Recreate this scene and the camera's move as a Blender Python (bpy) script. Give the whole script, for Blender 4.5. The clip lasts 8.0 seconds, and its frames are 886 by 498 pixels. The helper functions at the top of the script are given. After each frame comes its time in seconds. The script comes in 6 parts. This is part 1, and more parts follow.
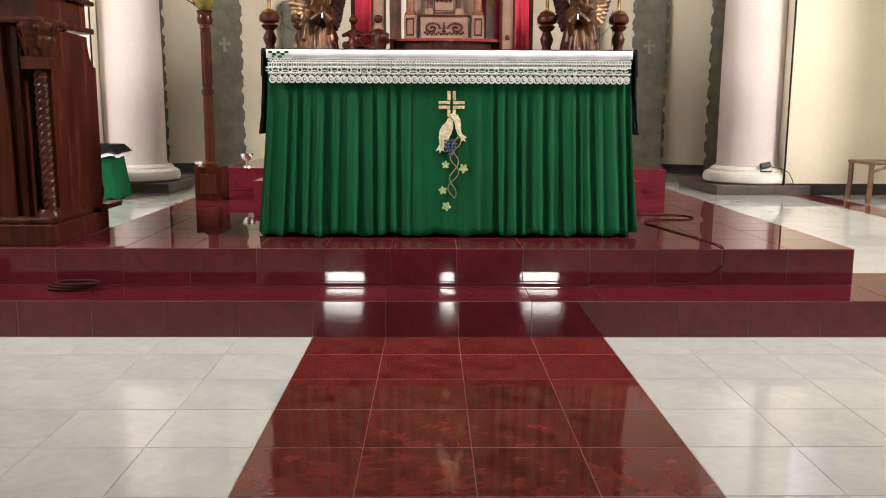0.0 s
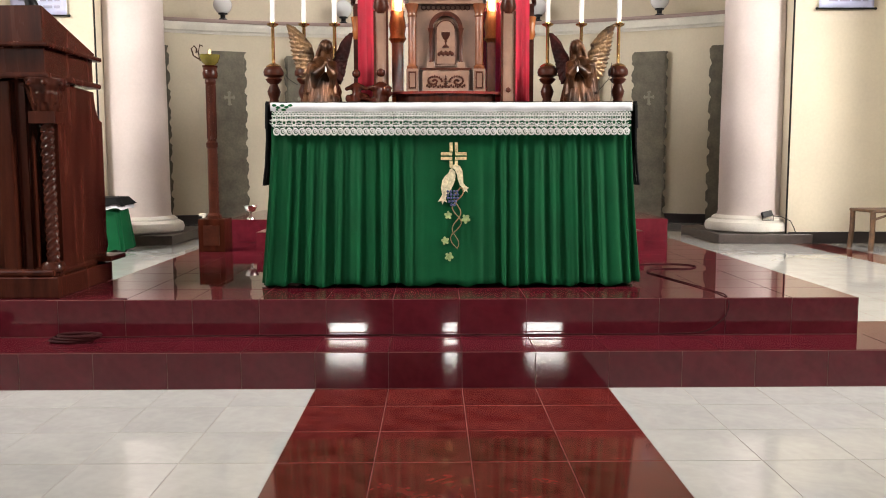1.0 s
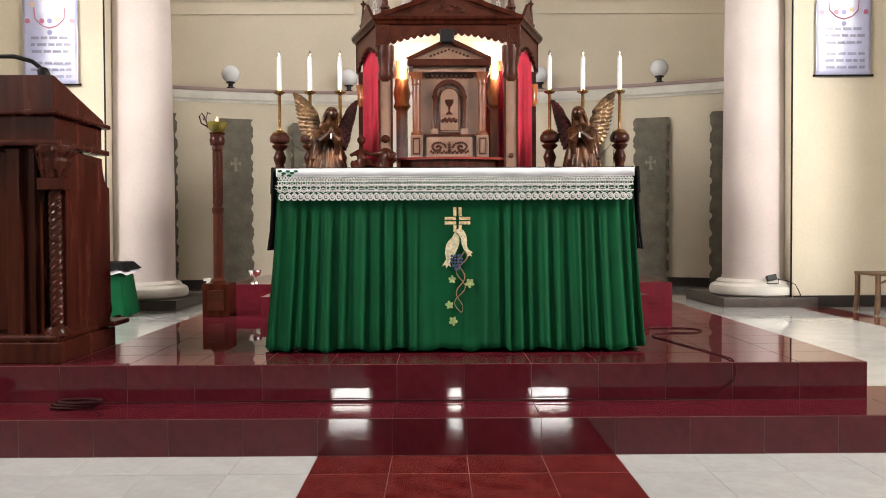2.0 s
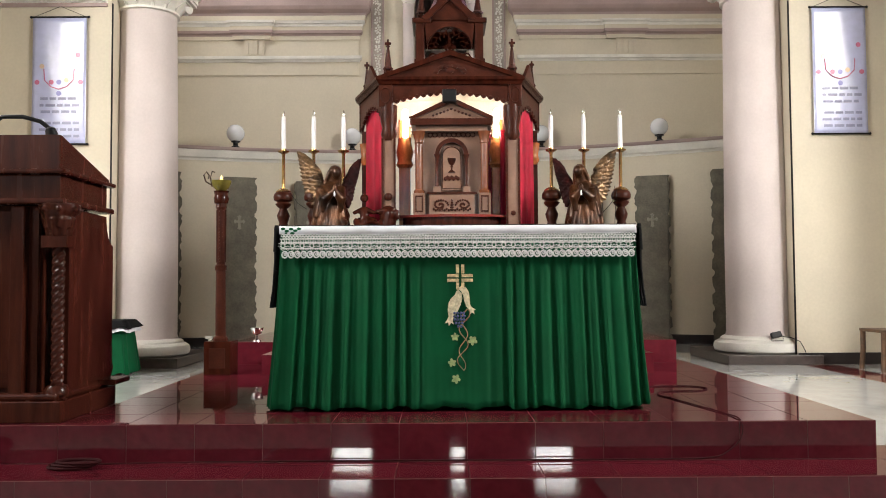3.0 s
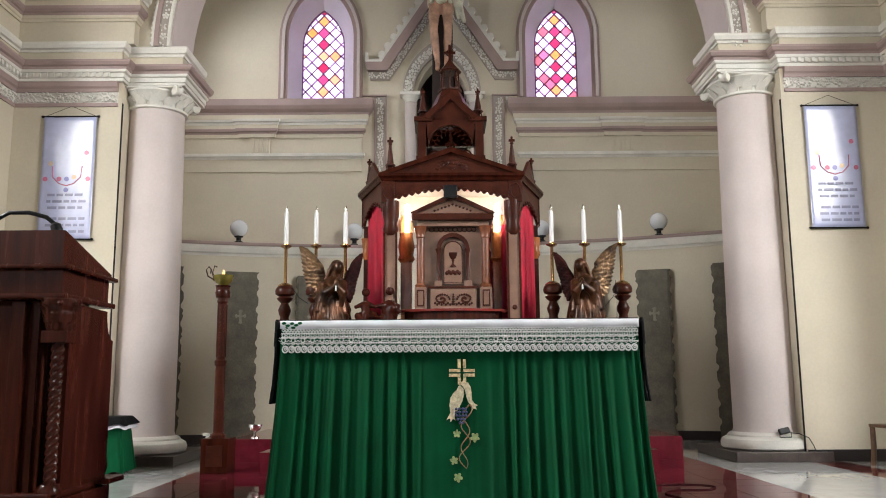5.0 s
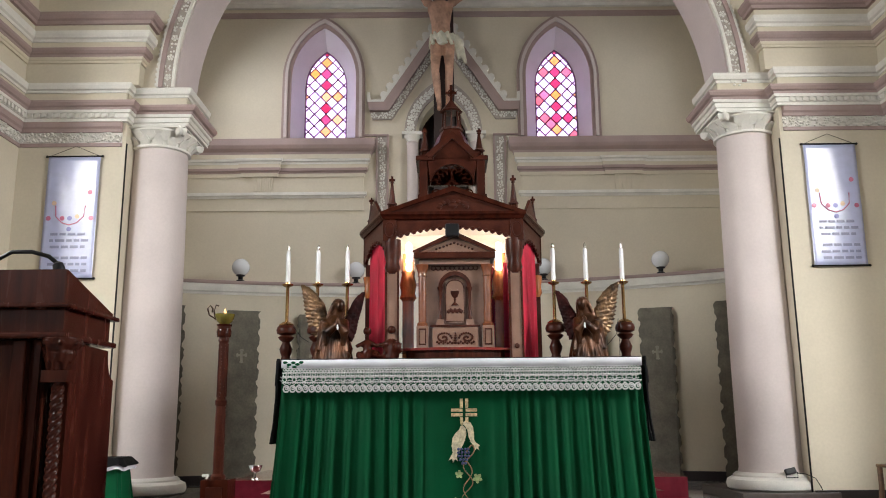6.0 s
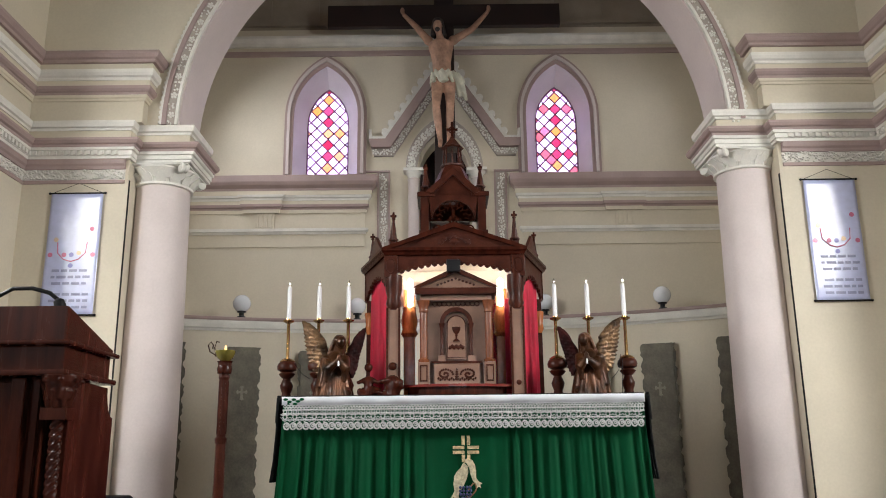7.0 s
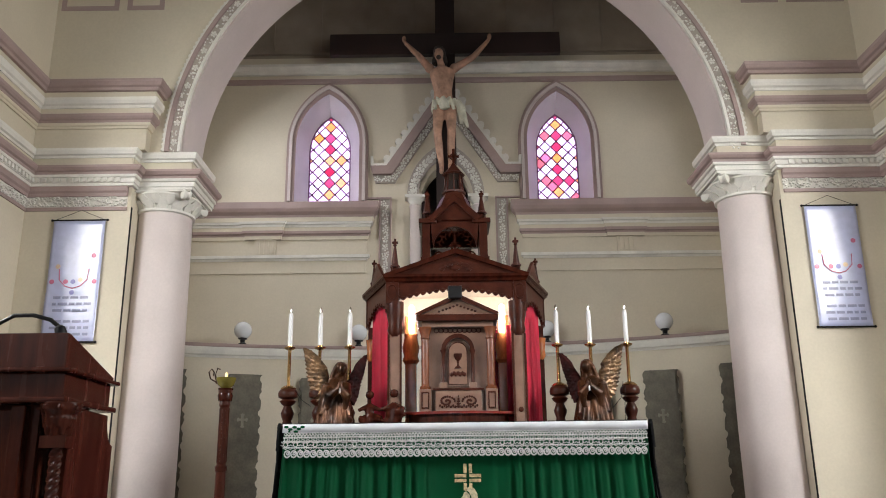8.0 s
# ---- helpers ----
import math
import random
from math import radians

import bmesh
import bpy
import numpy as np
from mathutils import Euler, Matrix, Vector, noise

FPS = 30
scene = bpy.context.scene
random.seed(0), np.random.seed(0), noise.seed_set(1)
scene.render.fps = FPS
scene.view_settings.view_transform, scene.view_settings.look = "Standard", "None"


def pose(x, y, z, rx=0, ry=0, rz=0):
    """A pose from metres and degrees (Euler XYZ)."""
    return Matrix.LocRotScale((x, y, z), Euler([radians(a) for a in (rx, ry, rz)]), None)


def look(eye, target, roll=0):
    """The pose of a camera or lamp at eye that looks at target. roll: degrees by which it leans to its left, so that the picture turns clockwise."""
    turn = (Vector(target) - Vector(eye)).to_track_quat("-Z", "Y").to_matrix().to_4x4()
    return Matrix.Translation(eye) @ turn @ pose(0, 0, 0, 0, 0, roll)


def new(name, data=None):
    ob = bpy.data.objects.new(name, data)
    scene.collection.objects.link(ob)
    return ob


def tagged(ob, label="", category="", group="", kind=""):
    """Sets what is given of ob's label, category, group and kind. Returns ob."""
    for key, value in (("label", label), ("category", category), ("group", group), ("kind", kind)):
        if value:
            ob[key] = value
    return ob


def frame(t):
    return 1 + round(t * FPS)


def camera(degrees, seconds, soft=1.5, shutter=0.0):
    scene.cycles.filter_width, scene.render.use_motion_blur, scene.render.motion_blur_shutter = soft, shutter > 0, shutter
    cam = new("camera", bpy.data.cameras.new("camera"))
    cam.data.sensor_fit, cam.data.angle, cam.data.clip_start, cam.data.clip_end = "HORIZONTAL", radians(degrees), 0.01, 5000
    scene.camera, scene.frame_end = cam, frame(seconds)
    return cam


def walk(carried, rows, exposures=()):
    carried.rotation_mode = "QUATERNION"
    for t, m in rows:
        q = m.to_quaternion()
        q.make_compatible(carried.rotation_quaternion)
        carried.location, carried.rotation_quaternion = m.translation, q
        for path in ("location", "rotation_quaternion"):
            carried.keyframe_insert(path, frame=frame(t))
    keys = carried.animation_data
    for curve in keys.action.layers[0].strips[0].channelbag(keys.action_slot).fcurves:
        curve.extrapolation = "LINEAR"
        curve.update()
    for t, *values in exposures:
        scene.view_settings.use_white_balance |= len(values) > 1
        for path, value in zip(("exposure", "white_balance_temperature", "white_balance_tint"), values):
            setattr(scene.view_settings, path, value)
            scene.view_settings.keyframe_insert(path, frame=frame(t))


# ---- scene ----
# The camera stands on a low stand in the aisle and tilts up. Rows: seconds, pitch, yaw, roll.
cam = camera(56.0, 8.0, soft=1.0)
EYE = (-0.124, -3.70, 1.014)
ROWS = [
    (0.0, -9.289, -0.792, 0.231),
    (0.5, -7.790, -0.694, -0.028),
    (1.0, -5.834, -0.594, -0.114),
    (1.5, -3.601, -0.462, -0.184),
    (3.0, 2.521, -0.171, -0.331),
    (3.5, 4.222, -0.162, -0.339),
    (4.0, 5.822, -0.175, -0.386),
    (4.5, 7.501, -0.149, -0.402),
    (6.0, 11.636, -0.010, -0.501),
    (6.5, 12.979, 0.031, -0.581),
    (7.0, 14.097, 0.056, -0.596),
    (7.5, 15.019, 0.075, -0.653),
    (8.0, 15.915, 0.142, -0.642),
]
walk(cam, [(t, pose(*EYE, 90 + p, 0, w) @ pose(0, 0, 0, 0, 0, r)) for t, p, w, r in ROWS],
     exposures=[(0.0, 0.26, 6900, 13), (1.5, 0.20, 6850, 13), (3.0, -0.10, 6650, 11), (4.5, -0.34, 6350, 10), (8.0, -0.42, 6300, 10)])

# ---- light ----
world = bpy.data.worlds.new("sky")
scene.world = world
world.use_nodes = True
_sky = world.node_tree.nodes.new("ShaderNodeTexSky")
_sky.sky_type, _sky.sun_disc = "NISHITA", False
_sky.sun_elevation, _sky.sun_rotation = radians(40), radians(160)
world.node_tree.links.new(_sky.outputs[0], world.node_tree.nodes["Background"].inputs[0])
world.node_tree.nodes["Background"].inputs[1].default_value = 0.12


def area(name, loc, target, sx, sy, power, color):
    li = bpy.data.lights.new(name, "AREA")
    li.shape, li.size, li.size_y, li.energy, li.color = "RECTANGLE", sx, sy, power, color
    ob = new(name, li)
    ob.matrix_world = look(loc, target)
    return ob


# daylight through the tall openings of the nave, on both long sides; the chancel pair is added before closed walls, the
# right one only as fill
for _s, _side, _chancel, _aim in ((-1, 310, 70, 3.1), (1, 375, 22, 4.6)):
    area("daylight_side", (_s * 6.97, -0.75, 5.0), (_s * 1.5, 2.8, 2.0), 2.1, 1.8, _side, (1.0, 0.98, 0.945)).data.spread = math.radians(94)
    area("daylight_nave", (_s * 6.97, -9.0, 4.4), (0, -4.0, 1.0), 5.0, 2.4, 120, (1.0, 0.98, 0.96))
    area("chancel_sidelight", (_s * 4.25, 7.3, 6.4), (-_s * 1.0, 8.9, _aim), 0.9, 1.6, _chancel, (0.98, 0.97, 1.0)).data.spread = math.radians(120)

# ---- materials ----


def mat(name, base, rough=0.6, metal=0.0, var=0.12, scale=3.0, fine=60.0, bump=0.15, coat=0.0, per=0.0, second=None, veins=0.0, stretch=None, spec=0.5, sheen=0.0, detail=6.0):
    m = bpy.data.materials.new(name)
    m.use_nodes = True
    nt = m.node_tree
    n, l = nt.nodes, nt.links
    b = n["Principled BSDF"]
    b.inputs["Roughness"].default_value = rough
    b.inputs["Metallic"].default_value = metal
    b.inputs["Specular IOR Level"].default_value = spec
    if coat:
        b.inputs["Coat Weight"].default_value = coat
        b.inputs["Coat Roughness"].default_value = 0.06
    if sheen:
        b.inputs["Sheen Weight"].default_value = sheen
    tc = n.new("ShaderNodeTexCoord")
    mp = n.new("ShaderNodeMapping")
    l.new(tc.outputs["Object"], mp.inputs["Vector"])
    if stretch:
        mp.inputs["Scale"].default_value = stretch
    big = n.new("ShaderNodeTexNoise")
    big.inputs["Scale"].default_value, big.inputs["Detail"].default_value = scale, detail
    small = n.new("ShaderNodeTexNoise")
    small.inputs["Scale"].default_value, small.inputs["Detail"].default_value = fine, 4
    for t in (big, small):
        l.new(mp.outputs[0], t.inputs["Vector"])
    ramp = n.new("ShaderNodeValToRGB")
    lo = [c * (1 - 1.6 * var) for c in base]
    hi = [min(1, c * (1 + 1.2 * var)) for c in (second or base)]
    ramp.color_ramp.elements[0].color, ramp.color_ramp.elements[0].position = (*lo, 1), 0.3
    ramp.color_ramp.elements[1].color, ramp.color_ramp.elements[1].position = (*hi, 1), 0.7
    l.new(big.outputs[0], ramp.inputs[0])
    col = ramp.outputs[0]

    def mix(kind, fac, a, bb):
        x = n.new("ShaderNodeMix")
        x.data_type, x.blend_type = "RGBA", kind
        for v, sock in ((fac, x.inputs[0]), (a, x.inputs[6]), (bb, x.inputs[7])):
            if isinstance(v, (float, int)):
                sock.default_value = v
            elif isinstance(v, tuple):
                sock.default_value = v
            else:
                l.new(v, sock)
        return x.outputs[2]

    g = n.new("ShaderNodeMapRange")
    g.inputs[1].default_value, g.inputs[2].default_value, g.inputs[3].default_value, g.inputs[4].default_value = 0.3, 0.7, 1 - var, 1 + var * 0.4
    l.new(small.outputs[0], g.inputs[0])
    cc = n.new("ShaderNodeCombineColor")
    for i in range(3):
        l.new(g.outputs[0], cc.inputs[i])
    col = mix("MULTIPLY", 0.8, col, cc.outputs[0])
    if veins:
        oi = n.new("ShaderNodeObjectInfo")
        ad = n.new("ShaderNodeVectorMath")
        ad.operation = "ADD"
        l.new(mp.outputs[0], ad.inputs[0])
        sc = n.new("ShaderNodeMath")
        sc.operation, sc.inputs[1].default_value = "MULTIPLY", 37.0
        l.new(oi.outputs["Random"], sc.inputs[0])
        l.new(sc.outputs[0], ad.inputs[1])
        v = n.new("ShaderNodeTexNoise")
        v.inputs["Scale"].default_value, v.inputs["Detail"].default_value, v.inputs["Distortion"].default_value = 5.0, 3.0, 1.6
        l.new(ad.outputs[0], v.inputs["Vector"])
        r2 = n.new("ShaderNodeValToRGB")
        e = r2.color_ramp.elements
        e[0].position, e[0].color = 0.38, (0, 0, 0, 1)
        e[1].position, e[1].color = 0.50, (1, 1, 1, 1)
        k = e.new(0.64)
        k.color = (0, 0, 0, 1)
        l.new(v.outputs[0], r2.inputs[0])
        mm = n.new("ShaderNodeMath")
        mm.operation, mm.inputs[1].default_value = "MULTIPLY", veins
        l.new(r2.outputs[0], mm.inputs[0])
        col = mix("MIX", mm.outputs[0], col, tuple(min(1, c * 1.9 + 0.03) for c in (second or base)) + (1,))
    if per:
        oi = n.new("ShaderNodeObjectInfo")
        mr = n.new("ShaderNodeMapRange")
        mr.inputs[3].default_value, mr.inputs[4].default_value = 1 - per, 1 + per * 0.5
        l.new(oi.outputs["Random"], mr.inputs[0])
        c3 = n.new("ShaderNodeCombineColor")
        for i in range(3):
            l.new(mr.outputs[0], c3.inputs[i])
        col = mix("MULTIPLY", 1.0, col, c3.outputs[0])
    l.new(col, b.inputs["Base Color"])
    rr = n.new("ShaderNodeMapRange")
    rr.inputs[3].default_value, rr.inputs[4].default_value = max(0.0, rough * 0.8), min(1, rough * 1.2)
    l.new(big.outputs[0], rr.inputs[0])
    l.new(rr.outputs[0], b.inputs["Roughness"])
    if bump:
        bp = n.new("ShaderNodeBump")
        bp.inputs["Strength"].default_value, bp.inputs["Distance"].default_value = bump, 0.01
        l.new(small.outputs[0], bp.inputs["Height"])
        l.new(bp.outputs[0], b.inputs["Normal"])
    return m


def glow(name, color, strength):
    m = bpy.data.materials.new(name)
    m.use_nodes = True
    b = m.node_tree.nodes["Principled BSDF"]
    b.inputs["Base Color"].default_value = (*color, 1)
    b.inputs["Emission Color"].default_value = (*color, 1)
    b.inputs["Emission Strength"].default_value = strength
    return m


CREAM = mat("cream_wall_paint", (0.62, 0.558, 0.438), 0.7, var=0.05, scale=1.1, fine=35, bump=0.08)
MAUVE = mat("mauve_trim_paint", (0.37, 0.275, 0.255), 0.6, var=0.08, scale=2.5, bump=0.1)
WHITE = mat("white_trim_paint", (0.74, 0.72, 0.66), 0.6, var=0.07, scale=4, bump=0.15)
PINKISH = mat("pale_column_paint", (0.61, 0.535, 0.51), 0.6, var=0.05, scale=1.6, fine=40, bump=0.08)
SKIRT = mat("dark_skirting_stone", (0.022, 0.016, 0.016), 0.35, var=0.2)
STONE = mat("grey_brown_stone", (0.075, 0.056, 0.050), 0.4, var=0.2, scale=8)
REDTILE = mat("red_marbled_tile", (0.088, 0.0085, 0.0095), 0.07, var=0.22, scale=9, fine=30, bump=0.004, per=0.16, second=(0.118, 0.015, 0.012), veins=0.21)
REDRISER = mat("dark_red_tile", (0.085, 0.0085, 0.0150), 0.03, var=0.15, scale=6, fine=30, bump=0.004, per=0.12, veins=0.06)
WHITETILE = mat("white_glazed_tile", (0.465, 0.47, 0.465), 0.06, var=0.05, scale=5, fine=30, bump=0.006, per=0.05, veins=0.05)
GROUT = mat("grey_grout", (0.36, 0.33, 0.30), 0.8, var=0.2)
GROUTRED = mat("pinkish_grout", (0.15, 0.07, 0.06), 0.7, var=0.2)
CROSSWOOD = mat("black_brown_wood", (0.020, 0.009, 0.007), 0.5, var=0.2, scale=3, bump=0.08)
WOOD = mat("dark_stained_wood", (0.026, 0.0058, 0.0028), 0.24, var=0.25, scale=3, fine=45, bump=0.05, stretch=(6, 6, 0.7), second=(0.038, 0.0082, 0.0040), spec=0.14)
LECTERNWOOD = mat("red_brown_stained_wood", (0.038, 0.0092, 0.0052), 0.26, var=0.2, scale=3, fine=45, bump=0.04, stretch=(6, 6, 0.7), second=(0.054, 0.0130, 0.0072), spec=0.16)
CARVED = mat("brown_carved_wood", (0.044, 0.011, 0.0058), 0.34, var=0.3, scale=8, fine=80, bump=0.12, spec=0.14)
ORANGEWOOD = mat("polished_orange_wood", (0.34, 0.105, 0.030), 0.22, var=0.25, scale=5, fine=50, bump=0.1, stretch=(5, 5, 0.8))
BROWNWOOD = mat("polished_brown_wood", (0.135, 0.042, 0.017), 0.24, var=0.25, scale=5, fine=50, bump=0.08, stretch=(5, 5, 0.8))
GREYWOOD = mat("limed_panel_wood", (0.175, 0.098, 0.066), 0.35, var=0.12, scale=6, fine=70, bump=0.06)
BRONZE = mat("bronze_painted_statue", (0.013, 0.0055, 0.0030), 0.32, 0.45, var=0.45, scale=9, fine=80, bump=0.25, second=(0.062, 0.023, 0.008), spec=0.3)
BRASS = mat("polished_brass", (0.52, 0.32, 0.13), 0.25, 1.0, var=0.12, scale=15, bump=0.03)
GREENCLOTH = mat("green_satin_cloth", (0.0008, 0.067, 0.023), 0.75, var=0.1, scale=4, fine=400, bump=0.08, spec=0.12)
WHITECLOTH = mat("white_linen_cloth", (0.66, 0.675, 0.71), 0.8, var=0.04, scale=6, fine=300, bump=0.2)
LACE = mat("cream_lace_thread", (0.68, 0.715, 0.68), 0.8, var=0.12, scale=40, fine=300, bump=0.3)
REDCLOTH = mat("crimson_velvet", (0.37, 0.004, 0.026), 0.8, var=0.12, scale=8, fine=200, bump=0.1, sheen=0.02)
BLACK = mat("black_plastic", (0.008, 0.008, 0.009), 0.4, var=0.2, bump=0.05, spec=0.2)
BLACKCLOTH = mat("black_fringed_cloth", (0.010, 0.010, 0.011), 0.9, var=0.3, bump=0.3, spec=0.1)
SLAB = mat("grey_stone_slab", (0.150, 0.135, 0.103), 0.75, var=0.22, scale=5, fine=35, bump=0.35)
SLABCROSS = mat("pale_carved_stone", (0.24, 0.225, 0.18), 0.75, var=0.15, scale=9, bump=0.3)
GLOBE = mat("opal_glass_globe", (0.66, 0.68, 0.70), 0.12, var=0.02, bump=0)
WAX = mat("white_wax", (0.58, 0.575, 0.57), 0.45, var=0.03, bump=0.03)
GOLDTHREAD = mat("gold_embroidery", (0.62, 0.52, 0.27), 0.45, 0.25, var=0.35, scale=60, fine=400, bump=0.5)
CREAMTHREAD = mat("cream_embroidery", (0.62, 0.56, 0.36), 0.6, var=0.25, scale=50, fine=300, bump=0.5)
LEAFTHREAD = mat("pale_green_embroidery", (0.30, 0.40, 0.16), 0.6, var=0.25, scale=50, bump=0.4)
VINETHREAD = mat("brown_embroidery", (0.20, 0.12, 0.045), 0.5, var=0.2, scale=50, bump=0.4)
GRAPE = mat("blue_grape_beads", (0.05, 0.075, 0.16), 0.35, var=0.3, scale=60, bump=0.2)
CANE = mat("rattan_chair_cane", (0.11, 0.055, 0.025), 0.5, var=0.25, scale=15, bump=0.2)
CEILMAT = mat("shadow_grey_boards", (0.33, 0.28, 0.22), 0.8, var=0.12, scale=2, bump=0.1)
NICHEDARK = mat("near_black_niche", (0.05, 0.03, 0.028), 0.8, var=0.5, scale=4)
NAVEWALL = mat("nave_wall_paint", (0.60, 0.55, 0.42), 0.75, var=0.06)
SILVER = mat("silver_cup", (0.75, 0.74, 0.72), 0.18, 1.0, var=0.05, bump=0)
# purple of the lead holds the pinkish bloom of the bright panes
LEAD = mat("window_lead", (0.26, 0.12, 0.24), 0.6, var=0.1)
SKYGLOW = glow("bright_sky", (0.80, 0.79, 1.0), 4.6)
WESTGLOW = glow("bright_west_sky", (0.95, 0.97, 1.0), 55.0)
TUBE = glow("lit_lamp_tube", (1.0, 0.94, 0.84), 60.0)
SHELFRED = mat("polished_red_wood", (0.13, 0.012, 0.008), 0.18, var=0.2, scale=5, bump=0.04)
LILAC = mat("sky_lit_lilac", (0.64, 0.60, 0.65), 0.55, var=0.06, scale=2, bump=0.08)
PUTTY = mat("putty_relief_ground", (0.40, 0.355, 0.31), 0.7, var=0.1)
BRICKRAW = mat("exposed_brick", (0.20, 0.07, 0.035), 0.9, var=0.3, scale=20, bump=0.5)

# ---- mesh helpers ----


def part(name, bm, material, parent=None, label="", smooth=False):
    me = bpy.data.meshes.new(name)
    bm.normal_update()
    bm.to_mesh(me)
    bm.free()
    for m in (material if isinstance(material, (list, tuple)) else [material]):
        me.materials.append(m)
    if smooth:
        me.polygons.foreach_set("use_smooth", [True] * len(me.polygons))
        me.set_sharp_from_angle(angle=radians(38))
    ob = new(name, me)
    if parent is not None:
        ob.parent = parent
    if label:
        tagged(ob, label)
    return ob


def thing(name, loc, label, category, group="", kind=""):
    ob = new(name)
    ob.empty_display_size = 0.1
    ob.location = loc
    return tagged(ob, label, category, group, kind)


def setting(name, bm, material, label="", smooth=False):
    return tagged(part(name, bm, material, None, "", smooth), label, "", "", "structure")


def B():
    return bmesh.new()


def box(bm, x0, x1, y0, y1, z0, z1, bev=0.0):
    r = bmesh.ops.create_cube(bm, size=1, matrix=Matrix.LocRotScale(((x0 + x1) / 2, (y0 + y1) / 2, (z0 + z1) / 2), None, (x1 - x0, y1 - y0, z1 - z0)))
    if bev:
        es = list({e for v in r["verts"] for e in v.link_edges})
        bmesh.ops.bevel(bm, geom=es, offset=bev, segments=2, affect="EDGES", profile=0.6)
    return bm


def cube(x0, x1, y0, y1, z0, z1, bev=0.0):
    return box(B(), x0, x1, y0, y1, z0, z1, bev)


def lathe(prof, seg=24, at=(0, 0, 0), bm=None):
    """Turned solid: prof is a list of (radius, z)."""
    bm = bm or B()
    rings = []
    for r, z in prof:
        rings.append([bm.verts.new((at[0] + r * math.cos(2 * math.pi * k / seg), at[1] + r * math.sin(2 * math.pi * k / seg), at[2] + z)) for k in range(seg)])
    for a, b in zip(rings, rings[1:]):
        for k in range(seg):
            bm.faces.new((a[k], a[(k + 1) % seg], b[(k + 1) % seg], b[k]))
    bm.faces.new(list(reversed(rings[0])))
    bm.faces.new(rings[-1])
    return bm


def sweep(prof, path, bm=None, close=False):
    """Moulding: prof is a closed list of (out, z); path a plan polyline of (x, y); out is to the right of the way."""
    bm = bm or B()
    n = len(path)
    rings = []
    for i in range(n):
        a = Vector(path[i - 1]) if (i > 0 or close) else None
        c = Vector(path[(i + 1) % n]) if (i < n - 1 or close) else None
        p = Vector(path[i])
        d1 = (p - a).normalized() if a is not None else (c - p).normalized()
        d2 = (c - p).normalized() if c is not None else d1
        n1, n2 = Vector((d1.y, -d1.x)), Vector((d2.y, -d2.x))
        m = n1 + n2
        m = m / max(0.2, m.dot(n1))
        rings.append([bm.verts.new((p.x + m.x * o, p.y + m.y * o, z)) for o, z in prof])
    k = len(prof)
    for i in range(n - (0 if close else 1)):
        a, b = rings[i], rings[(i + 1) % n]
        for j in range(k):
            bm.faces.new((a[j], a[(j + 1) % k], b[(j + 1) % k], b[j]))
    if not close:
        bm.faces.new(rings[0])
        bm.faces.new(list(reversed(rings[-1])))
    bmesh.ops.recalc_face_normals(bm, faces=bm.faces)
    return bm


def prism(pts, y0, y1, bm=None, plane="xz"):
    """A flat shape in x and z, thick from y0 to y1."""
    bm = bm or B()

    def v(p, y):
        return bm.verts.new((p[0], y, p[1]) if plane == "xz" else ((y, p[0], p[1]) if plane == "yz" else (p[0], p[1], y)))
    a, b = [v(p, y0) for p in pts], [v(p, y1) for p in pts]
    k = len(pts)
    fs = [bm.faces.new(a), bm.faces.new(list(reversed(b)))]
    for i in range(k):
        fs.append(bm.faces.new((a[i], b[i], b[(i + 1) % k], a[(i + 1) % k])))
    bmesh.ops.recalc_face_normals(bm, faces=fs)
    return bm


def ribbon(outer, inner, y0, y1, bm=None):
    """A band between two polylines of (x, z), thick from y0 to y1."""
    bm = bm or B()
    q = [[bm.verts.new((x, y, z)) for x, z in pl] for y in (y0, y1) for pl in (outer, inner)]
    n = len(outer)
    fs = []
    for i in range(n - 1):
        for a, b in ((q[0], q[1]), (q[1], q[3]), (q[3], q[2]), (q[2], q[0])):
            fs.append(bm.faces.new((a[i], a[i + 1], b[i + 1], b[i])))
    for i in (0, n - 1):
        fs.append(bm.faces.new((q[0][i], q[1][i], q[3][i], q[2][i])))
    bmesh.ops.recalc_face_normals(bm, faces=fs)
    return bm


def ball(bm, c, r, sub=2):
    rx, ry, rz = r if isinstance(r, tuple) else (r, r, r)
    bmesh.ops.create_icosphere(bm, subdivisions=sub, radius=1, matrix=Matrix.LocRotScale(c, None, (rx, ry, rz)))
    return bm


def limb(bm, a, ra, b, rb, seg=10):
    """A tapered round bar from a to b with ball ends."""
    a, b = Vector(a), Vector(b)
    d = b - a
    q = d.to_track_quat("Z", "Y").to_matrix().to_4x4()
    bmesh.ops.create_cone(bm, cap_ends=True, segments=seg, radius1=ra, radius2=rb, depth=d.length, matrix=Matrix.Translation((a + b) / 2) @ q)
    return bm


